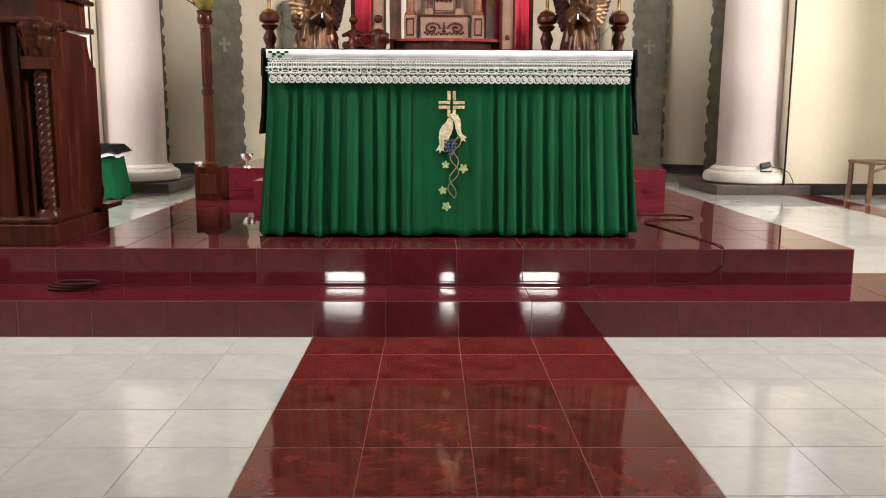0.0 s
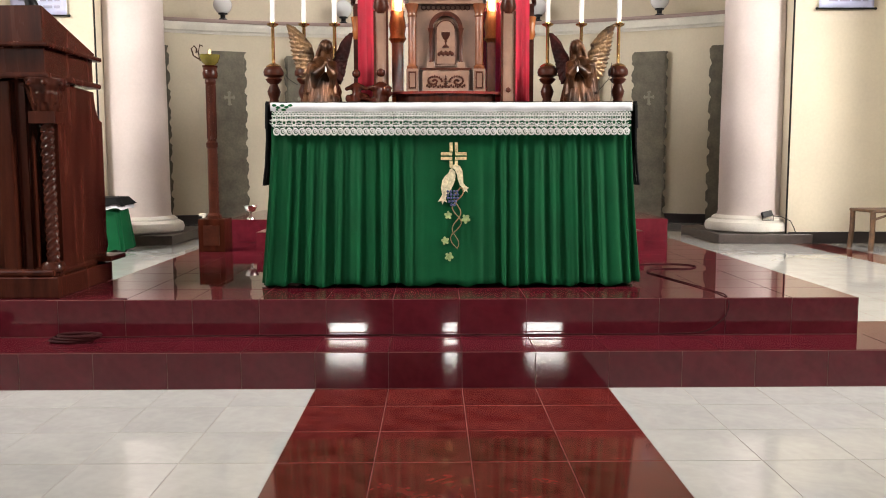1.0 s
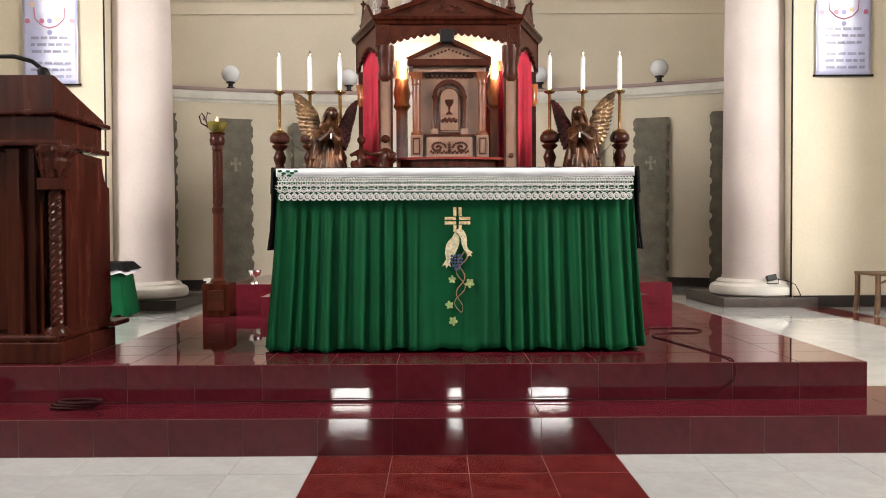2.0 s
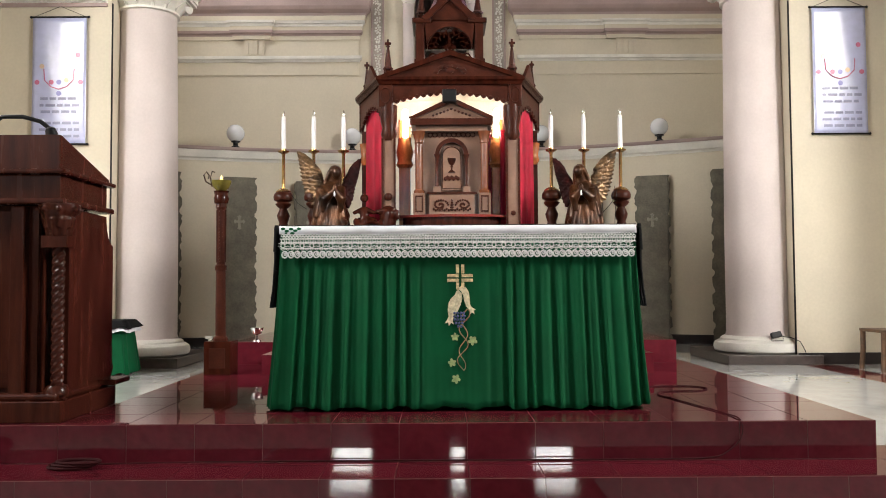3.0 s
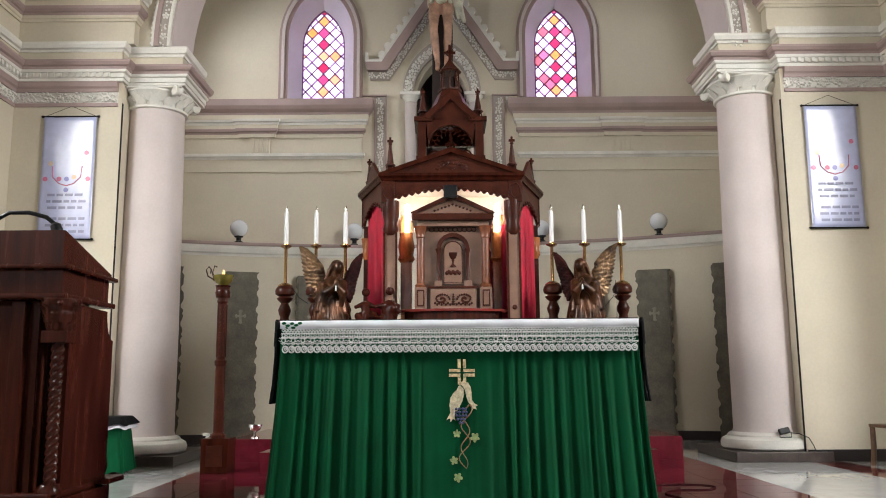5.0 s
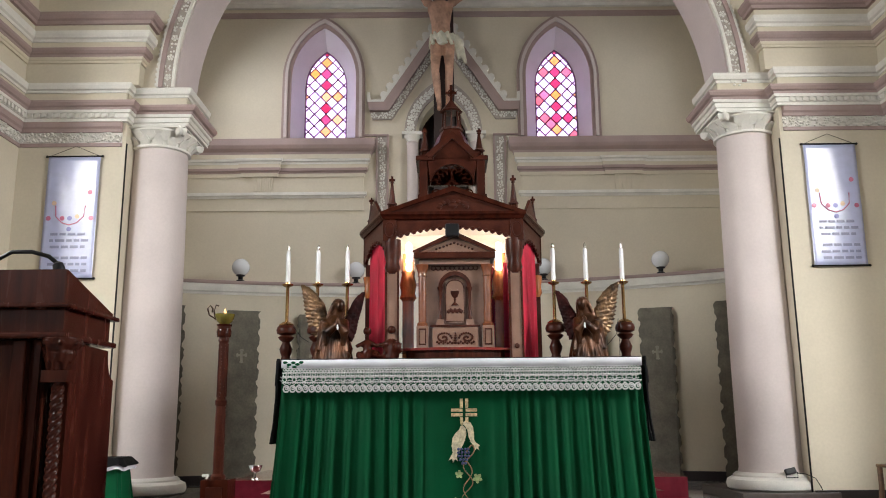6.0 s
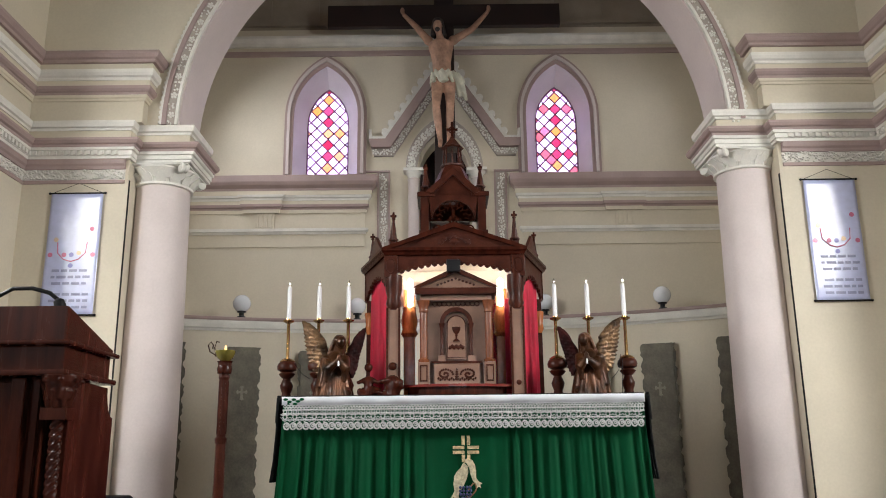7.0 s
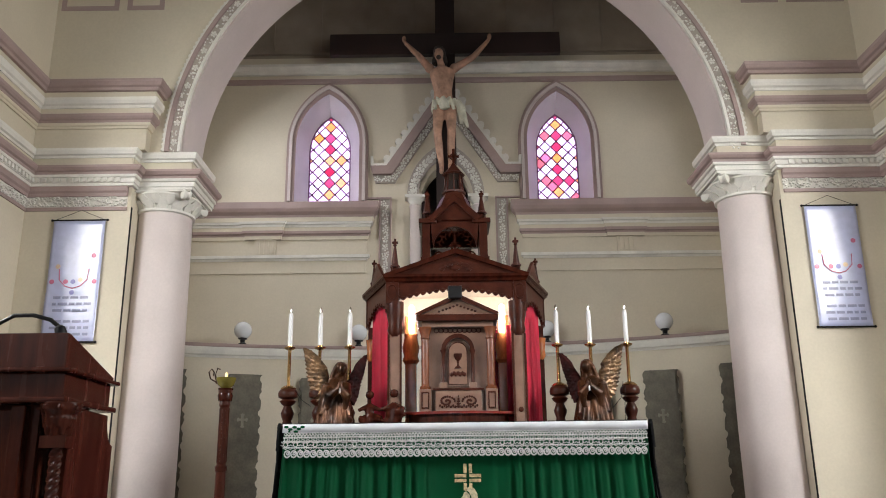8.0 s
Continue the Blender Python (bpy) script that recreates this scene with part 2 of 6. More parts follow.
def tube(bm, pts, r, seg=8):
    """A round rod along points."""
    pts = [Vector(p) for p in pts]
    rings = []
    up = Vector((0.02, 0.03, 1)).normalized()
    for i, p in enumerate(pts):
        d = (pts[min(i + 1, len(pts) - 1)] - pts[max(i - 1, 0)]).normalized()
        s = d.cross(up if abs(d.dot(up)) < 0.95 else Vector((1, 0, 0))).normalized()
        w = d.cross(s)
        rr = r[i] if isinstance(r, (list, tuple)) else r
        rings.append([bm.verts.new(p + rr * (math.cos(2 * math.pi * k / seg) * s + math.sin(2 * math.pi * k / seg) * w)) for k in range(seg)])
    for a, b in zip(rings, rings[1:]):
        for k in range(seg):
            bm.faces.new((a[k], a[(k + 1) % seg], b[(k + 1) % seg], b[k]))
    bm.faces.new(list(reversed(rings[0])))
    bm.faces.new(rings[-1])
    return bm


def arc(cx, cz, r, a0, a1, n):
    return [(cx + r * math.cos(radians(a0 + (a1 - a0) * i / n)), cz + r * math.sin(radians(a0 + (a1 - a0) * i / n))) for i in range(n + 1)]


def ogive(cx, hw, z0, zs, za, n=10):
    """Outline of a pointed opening, from the left foot over the apex to the right foot."""
    h = za - zs
    r = (hw * hw + h * h) / (2 * hw)
    a = math.degrees(math.asin(min(1, h / r)))
    left = [(cx - hw + r - r * math.cos(radians(a * i / n)), zs + r * math.sin(radians(a * i / n))) for i in range(n + 1)]
    right = [(2 * cx - x, z) for x, z in reversed(left[:-1])]
    return [(cx - hw, z0)] + left + right + [(cx + hw, z0)]


def fused(bm, voxel, smooth=3):
    """The union of overlapping solids as one smooth skin."""
    me = bpy.data.meshes.new("fused")
    bm.to_mesh(me)
    bm.free()
    ob = new("fused", me)
    r = ob.modifiers.new("union", "REMESH")
    r.mode, r.voxel_size = "VOXEL", voxel
    sm = ob.modifiers.new("smooth", "SMOOTH")
    sm.iterations, sm.factor = smooth, 0.5
    ev = ob.evaluated_get(bpy.context.evaluated_depsgraph_get())
    out = bmesh.new()
    out.from_mesh(ev.to_mesh())
    ev.to_mesh_clear()
    bpy.data.objects.remove(ob)
    bpy.data.meshes.remove(me)
    return out


def merge(parts):
    """Several bmeshes as one, each with its material slot."""
    out = bmesh.new()
    for k, b in enumerate(parts):
        for f in b.faces:
            f.material_index = k
        me = bpy.data.meshes.new("piece")
        b.to_mesh(me)
        b.free()
        out.from_mesh(me)
        bpy.data.meshes.remove(me)
    return out


def feather(bm, a, b, w, th=0.006, side=(0, 1, 0)):
    """A flat pointed feather from a to b."""
    a, b = Vector(a), Vector(b)
    d = (b - a).normalized()
    n = Vector(side)
    s = d.cross(n).normalized()
    L = (b - a).length
    rows = []
    for t, k in ((0, 0.35), (0.25, 0.85), (0.6, 1.0), (0.85, 0.75), (1.0, 0.15)):
        c = a + d * (L * t)
        rows.append([bm.verts.new(c + s * (w * k)), bm.verts.new(c - n * th * 1.6), bm.verts.new(c - s * (w * k)), bm.verts.new(c + n * th)])
    for p, q in zip(rows, rows[1:]):
        for i in range(4):
            bm.faces.new((p[i], p[(i + 1) % 4], q[(i + 1) % 4], q[i]))
    bm.faces.new(rows[0])
    bm.faces.new(list(reversed(rows[-1])))


def loft(p, q, y0, y1, bm=None):
    """A sloping surface between the polyline p at y0 and q at y1, with a skin behind it."""
    bm = bm or B()
    a, b = [bm.verts.new((x, y0, z)) for x, z in p], [bm.verts.new((x, y1, z)) for x, z in q]
    for i in range(len(a) - 1):
        bm.faces.new((a[i], a[i + 1], b[i + 1], b[i]))
    return bm

# ---- the large structure ----
T = 0.333            # tile
R1, R2 = 0.169, 0.354  # sanctuary floor, altar platform
PX = 1.97            # half width of the platform
YF = 0.351           # front of the platform

setting("floor", cube(-7.2, 7.2, -18.2, -0.0016, -0.2, -0.0016), GROUT, "nave floor of white and red glazed tiles")
setting("floor_aisle_bed", cube(-2 * T, 2 * T, -18.0, -0.002, -0.05, -0.0010), GROUTRED, "pinkish jointing of the red aisle tiles")
setting("sanctuary_floor", cube(-7.2, 7.2, -0.0014, 9.4, -0.2, R1 - 0.0014), GROUTRED, "raised sanctuary floor of white tiles with red borders")
bm = cube(-PX + 0.004, PX - 0.004, YF - 0.0014, 4.9, R1 - 0.004, R2 - 0.0018)
box(bm, -3.3, -PX + 0.002, YF - 0.0014, 1.12, R1 - 0.004, R2 - 0.0018)
setting("platform", bm, GROUTRED, "altar platform clad in dark red glazed tiles")

# nave walls, ceilings
def sheet_wall(name, x0, x1, y0, y1, z0, z1, m=NAVEWALL, label="plain cream plaster wall"):
    return setting(name, cube(x0, x1, y0, y1, z0, z1), m, label)


for s in (-1, 1):
    a, b = sorted((s * 7.0, s * 7.4))
    for y0, y1, z0, z1 in ((-18.2, -11.6, 0, 9.6), (-11.6, -6.4, 0, 3.0), (-11.6, -6.4, 5.8, 9.6), (-6.4, -1.85, 0, 9.6), (-1.85, 0.35, 0, 4.0), (-1.85, 0.35, 6.0, 9.6), (0.35, 5.2, 0, 9.6)):
        sheet_wall("wall_side", a, b, y0, y1, z0, z1)
bm = B()
cols = ((-3.02, -2.0), (0.15, 0.48), (2.33, 3.38))
last = -7.0
for x0, x1 in cols:
    box(bm, last, x0, -18.4, -18.0, 0, 9.6)
    box(bm, x0, x1, -18.4, -18.0, 0, 3.6)
    box(bm, x0, x1, -18.4, -18.0, 4.30, 9.6)
    last = x1
box(bm, last, 7.0, -18.4, -18.0, 0, 9.6)
setting("wall_west", bm, NAVEWALL, "west wall with small bright openings")
setting("backdrop", cube(-4, 4, -19.2, -19.1, 3, 5.2), WESTGLOW, "bright sky beyond the west openings")
setting("ceiling", cube(-7.4, 7.4, -18.4, 5.2, 9.6, 9.8), NAVEWALL, "plain plaster nave ceiling")

# triumphal arch wall
CZ, CR = 4.75, 3.16
pts = arc(0, CZ, CR, 180, 0, 48)
bm = ribbon([(x, 9.6) for x, z in pts], pts, 5.22, 5.95)
for s in (-1, 1):
    a, b = sorted((s * CR, s * 7.4))
    box(bm, a, b, 5.22, 5.95, CZ, 9.6)
setting("wall_arch", bm, CREAM, "cream plaster arch wall before the apse", True)
bm = ribbon(arc(0, CZ, CR + 0.004, 180, 0, 48), arc(0, CZ, CR - 0.02, 180, 0, 48), 5.216, 5.954)
setting("trim_soffit", bm, PINKISH, "pale pink painted arch soffit", True)
for s in (-1, 1):
    a, b = sorted((s * 3.62, s * 7.4))
    setting("wall_pier", cube(a, b, 5.08, 5.80, R1, 4.70), CREAM, "cream plaster pier beside the arch")
    a, b = sorted((s * 4.80, s * 5.15))
    setting("wall_return", cube(a, b, 3.7, 5.3, R1, 9.6), CREAM, "cream plaster return wall of the sanctuary")
    a, b = sorted((s * 5.15, s * 7.2))
    setting("wall_return", cube(a, b, 3.7, 4.0, 0, 9.6), CREAM, "cream plaster wall beside the sanctuary")
    a, b = sorted((s * 3.63, s * 4.80))
    setting("baseboard", cube(a, b, 5.055, 5.08, R1, R1 + 0.12), SKIRT, "dark stone skirting")

# archivolt: white beaded outer edge, mauve fillet, leaf-and-rosette band
bm = ribbon(arc(0, CZ, CR + 0.180, 180, 0, 64), arc(0, CZ, CR + 0.130, 180, 0, 64), 5.175, 5.22)
setting("trim_archivolt_fillet", bm, MAUVE, "mauve fillet round the arch", True)
bm = ribbon(arc(0, CZ, CR + 0.032, 180, 0, 64), arc(0, CZ, CR + 0.0, 180, 0, 64), 5.18, 5.22)
setting("trim_archivolt_edge", bm, WHITE, "pale inner edge of the arch", True)
bm = ribbon(arc(0, CZ, CR + 0.130, 180, 0, 64), arc(0, CZ, CR + 0.032, 180, 0, 64), 5.195, 5.22)
setting("trim_archivolt_ground", bm, PUTTY, "cream ground of the archivolt", True)
bm = B()
n = 84
rnd = random.Random(21)
for i in range(n + 1):
    a = math.pi * i / n
    r = CR + 0.081
    at = lambda da, dr: ((r + dr) * math.cos(a + da), 5.193, CZ + (r + dr) * math.sin(a + da))
    if i % 2:
        for k in range(5):
            q = 2 * math.pi * k / 5 + i
            ball(bm, at(0.0085 * math.cos(q), 0.027 * math.sin(q)), (0.017, 0.012, 0.017), 1)
        ball(bm, at(0, 0), (0.013, 0.018, 0.013), 1)
    else:
        for k in range(7):
            ball(bm, at(rnd.uniform(-0.017, 0.017), rnd.uniform(-0.042, 0.042)), (rnd.uniform(0.009, 0.017), 0.012, rnd.uniform(0.009, 0.017)), 1)
setting("trim_archivolt_leaves", bm, WHITE, "white leaf and rosette relief round the arch", True)
bm = ribbon(arc(0, CZ, CR + 0.205, 180, 0, 64), arc(0, CZ, CR + 0.180, 180, 0, 64), 5.178, 5.22)
for i in range(172):
    a = math.pi * (i + 0.5) / 172
    r = CR + 0.205
    ball(bm, (r * math.cos(a), 5.198, CZ + r * math.sin(a)), (0.026, 0.020, 0.026), 1)
setting("trim_archivolt_beads", bm, WHITE, "white beaded edge round the arch", True)

# entablature over piers and columns
PY = 5.08            # face of the piers
ENT = {-1: [(-4.80, 3.7), (-4.80, PY), (-3.66, PY), (-3.66, 5.24), (-3.04, 5.24), (-3.04, 5.97)]}
ENT[1] = [(-x, y) for x, y in reversed(ENT[-1])]
ATT = {-1: [(-4.80, 3.7), (-4.80, PY), (-3.52, PY), (-3.52, 5.25)]}
ATT[1] = [(-x, y) for x, y in reversed(ATT[-1])]


def band(out, z0, z1, top=None, under=-0.10):
    top = out if top is None else top
    return [(under, z0), (out, z0), (top, z1), (under, z1)]


def relief(bm, pier, z0, z1, r0, r1, off, step, seed):
    """Scattered leaf clumps along a plan path."""
    rnd = random.Random(seed)
    for (xa, ya), (xb, yb) in zip(pier, pier[1:]):
        L = math.hypot(xb - xa, yb - ya)
        ux, uy = (xb - xa) / L, (yb - ya) / L
        for k in range(int(L / step)):
            d = k * step + rnd.uniform(-step, step)
            z = rnd.uniform(z0, z1)
            h = rnd.uniform(r0, r1)
            ball(bm, (xa + ux * d + uy * off, ya + uy * d - ux * off, z), (h * 1.2, h * 1.2, h), 1)


SETTLE = {-1: -0.085, 1: 0.035}   # the old masonry is not level
for s in (-1, 1):
    path = ENT[s]
    dz = SETTLE[s]
    sw = lambda prof, line: sweep([(o, z + dz) for o, z in prof], line)
    pier = path[:3] if s < 0 else path[3:]
    setting("trim_frieze_ground", sw(band(0.006, 4.13, 4.255), pier), WHITE, "white ground of the leafy frieze")
    setting("trim_frieze_lip", sw(band(0.022, 4.092, 4.13), pier), MAUVE, "mauve lip under the frieze")
    bm = B()
    relief(bm, pier, 4.142 + dz, 4.248 + dz, 0.008, 0.018, 0.016, 0.0065, 5)
    setting("trim_frieze_leaves", bm, WHITE, "white leafy relief of the frieze", True)
    setting("trim_architrave", sw([(-0.1, 4.255), (0.03, 4.255), (0.035, 4.29), (0.055, 4.31), (0.06, 4.365), (-0.1, 4.365)], pier), MAUVE, "mauve moulding")
    setting("trim_dentil_ground", sw([(-0.1, 4.365), (0.07, 4.365), (0.07, 4.395), (0.085, 4.40), (0.085, 4.45), (0.11, 4.455), (0.115, 4.485), (-0.1, 4.485)], path), WHITE, "white dentil course")
    bm = B()
    for (xa, ya), (xb, yb) in zip(pier, pier[1:]):
        L = math.hypot(xb - xa, yb - ya)
        ux, uy = (xb - xa) / L, (yb - ya) / L
        for k in range(1, int(L / 0.075)):
            px, py = xa + ux * k * 0.075 + uy * 0.09, ya + uy * k * 0.075 - ux * 0.09
            box(bm, px - 0.02, px + 0.02, py - 0.02, py + 0.02, 4.402 + dz, 4.447 + dz)
    setting("trim_dentils", bm, WHITE, "white dentils")
    setting("trim_cornice", sw([(-0.1, 4.485), (0.12, 4.485), (0.125, 4.51), (0.155, 4.52), (0.175, 4.55), (0.175, 4.575), (-0.1, 4.585)], path), MAUVE, "projecting mauve cornice")
    setting("wall_blocking", sw(band(0.03, 4.585, 4.71), path), CREAM, "cream blocking course over the cornice")
    setting("trim_string", sw([(-0.1, 4.71), (0.045, 4.71), (0.05, 4.735), (0.075, 4.745), (0.085, 4.785), (0.085, 4.815), (-0.1, 4.82)], path), WHITE, "white string moulding")
    att = ATT[s]
    setting("wall_attic", sw(band(0.0, 4.82, 5.60, None, -0.2), att), CREAM, "cream attic block over the cornice")
    setting("wall_attic_bed", sw([(-0.1, 5.075), (0.022, 5.075), (0.026, 5.10), (0.04, 5.11), (0.045, 5.14), (-0.1, 5.14)], att), CREAM, "cream bed moulding of the attic")
    setting("trim_attic_low", sw([(-0.1, 5.14), (0.05, 5.14), (0.055, 5.165), (0.075, 5.175), (0.09, 5.20), (0.09, 5.235), (-0.1, 5.24)], att), MAUVE, "mauve attic moulding")
    setting("wall_attic_step", sw(band(0.075, 5.24, 5.30), att), CREAM, "cream stepped course")
    setting("trim_attic_mid", sw([(-0.1, 5.30), (0.09, 5.30), (0.095, 5.33), (0.12, 5.345), (0.13, 5.38), (0.13, 5.42), (-0.1, 5.42)], att), WHITE, "white attic moulding")
    setting("wall_attic_upper", sw(band(0.11, 5.42, 5.49), att), CREAM, "cream stepped course")
    setting("trim_attic_top", sw([(-0.1, 5.49), (0.15, 5.49), (0.155, 5.525), (0.18, 5.54), (0.20, 5.58), (0.20, 5.615), (-0.1, 5.63)], att), MAUVE, "mauve attic cornice")
    for x0, x1 in ((4.05, 4.75), (3.50, 3.95), (4.85, 5.4)):
        a, b = sorted((s * x0, s * x1))
        bm = B()
        for q in ((a, b, 6.62, 6.68), (a, a + 0.06, 6.68, 7.4), (b - 0.06, b, 6.68, 7.4)):
            box(bm, q[0], q[1], 5.214, 5.222, q[2], q[3])
        setting("trim_panel", bm, MAUVE, "mauve painted panel border")


def column(s):
    c = thing("column", (s * 3.375, 5.52, R1), "round pale pink plaster column with acanthus capital", "column", "arch columns")
    bm = B()
    box(bm, -0.50, 0.50, -0.49, 0.85, 0, 0.10, 0.008)
    part("plinth", bm, STONE, c, "grey-brown stone plinth")
    prof = [(0.43, 0.10), (0.462, 0.12), (0.472, 0.165), (0.458, 0.21), (0.42, 0.232), (0.40, 0.238), (0.398, 0.255), (0.375, 0.275), (0.352, 0.282), (0.345, 0.285)]
    part("base", lathe(prof, 40), WHITE, c, "cream moulded base", True)
    dz = SETTLE[s]
    part("shaft", lathe([(0.345, 0.285), (0.332, 0.32), (0.332, 1.4), (0.318, 2.8), (0.303, 3.96 + dz)], 48), PINKISH, c, "", True)
    bm = lathe([(0.303, 3.955), (0.335, 3.965), (0.335, 4.0), (0.305, 4.01), (0.31, 4.06), (0.33, 4.15), (0.39, 4.215), (0.39, 4.25)], 32)
    CAP0 = 3.955
    for ring, (r, z0, z1, n) in enumerate(((0.315, 4.0, 4.14, 14), (0.325, 4.07, 4.21, 14))):
        for k in range(n):
            a = 2 * math.pi * (k + 0.5 * ring) / n
            q = Matrix.Rotation(a, 4, "Z")
            leaf = [(r, -0.05, z0), (r, 0.05, z0), (r + 0.025, 0.055, (z0 + z1) / 2), (r + 0.07, 0.035, z1 - 0.01), (r + 0.085, 0.0, z1 - 0.03), (r + 0.07, -0.035, z1 - 0.01), (r + 0.025, -0.055, (z0 + z1) / 2)]
            a_ = [bm.verts.new(q @ Vector(p)) for p in leaf]
            b_ = [bm.verts.new(q @ Vector((p[0] - 0.035, p[1] * 0.9, p[2]))) for p in leaf]
            bm.faces.new(a_)
            bm.faces.new(list(reversed(b_)))
            for i in range(7):
                bm.faces.new((a_[i], b_[i], b_[(i + 1) % 7], a_[(i + 1) % 7]))
    bmesh.ops.recalc_face_normals(bm, faces=bm.faces)
    for v in bm.verts:
        v.co.z = CAP0 + dz + (v.co.z - CAP0) * 0.74
    part("capital", bm, WHITE, c, "white acanthus leaf capital", True)
    for sx in (-1, 1):
        for sy in (-1, 1):
            m = Matrix.Translation((sx * 0.325, sy * 0.325, 4.14 + dz)) @ Matrix.Rotation(radians(45 * sx * sy), 4, "Z") @ Matrix.Rotation(radians(90), 4, "X")
            bm = lathe([(0.02, -0.05), (0.052, -0.045), (0.058, -0.03), (0.045, 0), (0.058, 0.03), (0.052, 0.045), (0.02, 0.05)], 14)
            bm.transform(m)
            part("volute", bm, WHITE, c, "", True)
    part("abacus", cube(-0.38, 0.38, -0.38, 0.38, 4.168 + dz, 4.181 + dz, 0.004), WHITE, c)
    return c


for s in (-1, 1):
    column(s)

# ---- apse: curved lower wall with ledge, flat upper wall ----
AR, AY = 9.4, 8.85 - 9.4


def apse(x, r=AR):
    return (x - 0.0, AY + math.sqrt(r * r - x * x))


plan = [apse(-4.35 + 8.7 * i / 40) for i in range(41)]
path = plan
LEAN = 0.0105        # the ledge drops a little towards the north side


def lean(bm):
    for v in bm.verts:
        v.co.z += LEAN * v.co.x
    return bm


setting("wall_apse", sweep([(0, R1), (0, 2.90), (-0.12, 2.90), (-0.12, R1)], path), CREAM, "cream plaster curved apse wall", True)
setting("baseboard_apse", sweep([(-0.01, R1), (0.02, R1), (0.02, R1 + 0.13), (-0.01, R1 + 0.13)], path), SKIRT, "dark red-brown skirting", True)
setting("trim_ledge", lean(sweep([(-0.3, 2.90), (0.02, 2.86), (0.035, 2.89), (0.07, 2.905), (0.085, 2.94), (0.105, 2.985), (0.105, 3.005), (-0.3, 3.005)], path)), WHITE, "white ledge moulding of the apse", True)
setting("trim_ledge_top", lean(sweep([(-0.5, 3.005), (0.125, 3.005), (0.14, 3.025), (0.14, 3.05), (-0.5, 3.06)], path)), MAUVE, "mauve ledge top of the apse", True)

YW = 8.95
WX = (-2.02, 1.755)


def opening_panel(bm, cx, w0, w1, hw, z0, zs, za, zt, y0=YW, y1=YW + 0.36):
    og = ogive(cx, hw, z0, zs, za)[1:-1]
    ribbon([(x, zt) for x, z in og], og, y0, y1, bm)
    box(bm, w0, cx - hw, y0, y1, z0, zt)
    box(bm, cx + hw, w1, y0, y1, z0, zt)


bm = B()
box(bm, -5.2, -0.62, YW, YW + 0.36, 2.5, 5.43)
box(bm, 0.42, 5.2, YW, YW + 0.36, 2.5, 5.43)
box(bm, -0.62, 0.42, YW, YW + 0.36, 2.5, 3.4)
box(bm, -5.2, -2.8, YW, YW + 0.36, 5.43, 8.0)
opening_panel(bm, WX[0], -2.8, -1.24, 0.53, 5.43, 6.45, 7.33, 8.0)
box(bm, -1.24, -0.62, YW, YW + 0.36, 5.43, 8.0)
opening_panel(bm, -0.10, -0.62, 0.42, 0.40, 3.4, 5.42, 6.08, 8.0)
box(bm, 0.42, 0.98, YW, YW + 0.36, 5.43, 8.0)
opening_panel(bm, WX[1], 0.98, 2.54, 0.53, 5.43, 6.45, 7.33, 8.0)
box(bm, 2.54, 5.2, YW, YW + 0.36, 5.43, 8.0)
setting("wall_apse_upper", bm, CREAM, "cream plaster upper apse wall")
# inner faces of the niche, mottled near-black red-brown
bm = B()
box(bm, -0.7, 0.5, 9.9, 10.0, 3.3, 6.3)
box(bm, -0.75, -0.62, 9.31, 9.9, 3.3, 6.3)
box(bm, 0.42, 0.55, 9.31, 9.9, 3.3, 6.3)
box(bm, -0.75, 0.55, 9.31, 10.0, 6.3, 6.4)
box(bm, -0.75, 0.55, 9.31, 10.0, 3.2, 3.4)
setting("wall_niche", bm, NICHEDARK, "near-black niche behind the crucifix")
for s in (-1, 1):
    a, b = sorted((s * 4.35, s * 5.2))
    setting("wall_chancel", cube(a, b, 5.8, 8.95, R1, 9.6), CREAM, "cream plaster chancel side wall")
# boards above the string course, the shadow up there put into their grey
boards = setting("wall_boards", cube(-5.2, 5.2, YW + 0.02, YW + 0.2, 7.86, 9.8), CEILMAT, "boarded wall above the string course, greyed for shadow")
for k in range(12):
    x = -4.6 + 0.80 * k
    part("batten", cube(x - 0.02, x + 0.02, YW - 0.005, YW + 0.02, 8.12, 9.8), CEILMAT, boards)
part("rail", cube(-5.2, 5.2, YW - 0.05, YW + 0.02, 8.06, 8.12), CEILMAT, boards)
setting("ceiling_apse", cube(-5.2, 5.2, 5.75, 9.2, 9.8, 9.95), CEILMAT, "boarded ceiling over the apse, greyed for shadow")

# mouldings of the upper apse wall
UP = lambda x0, x1: [(x0, YW), (x1, YW)]
setting("trim_string_upper", sweep([(-0.02, 7.67), (0.06, 7.67), (0.065, 7.72), (0.10, 7.74), (0.13, 7.78), (0.13, 7.825), (-0.02, 7.845)], UP(-5.2, 5.2)), WHITE, "white string course below the ceiling")
setting("trim_string_upper_low", sweep([(-0.02, 7.505), (0.03, 7.505), (0.05, 7.54), (0.05, 7.585), (-0.02, 7.59)], UP(-5.2, 5.2)), MAUVE, "mauve fillet below the string course")
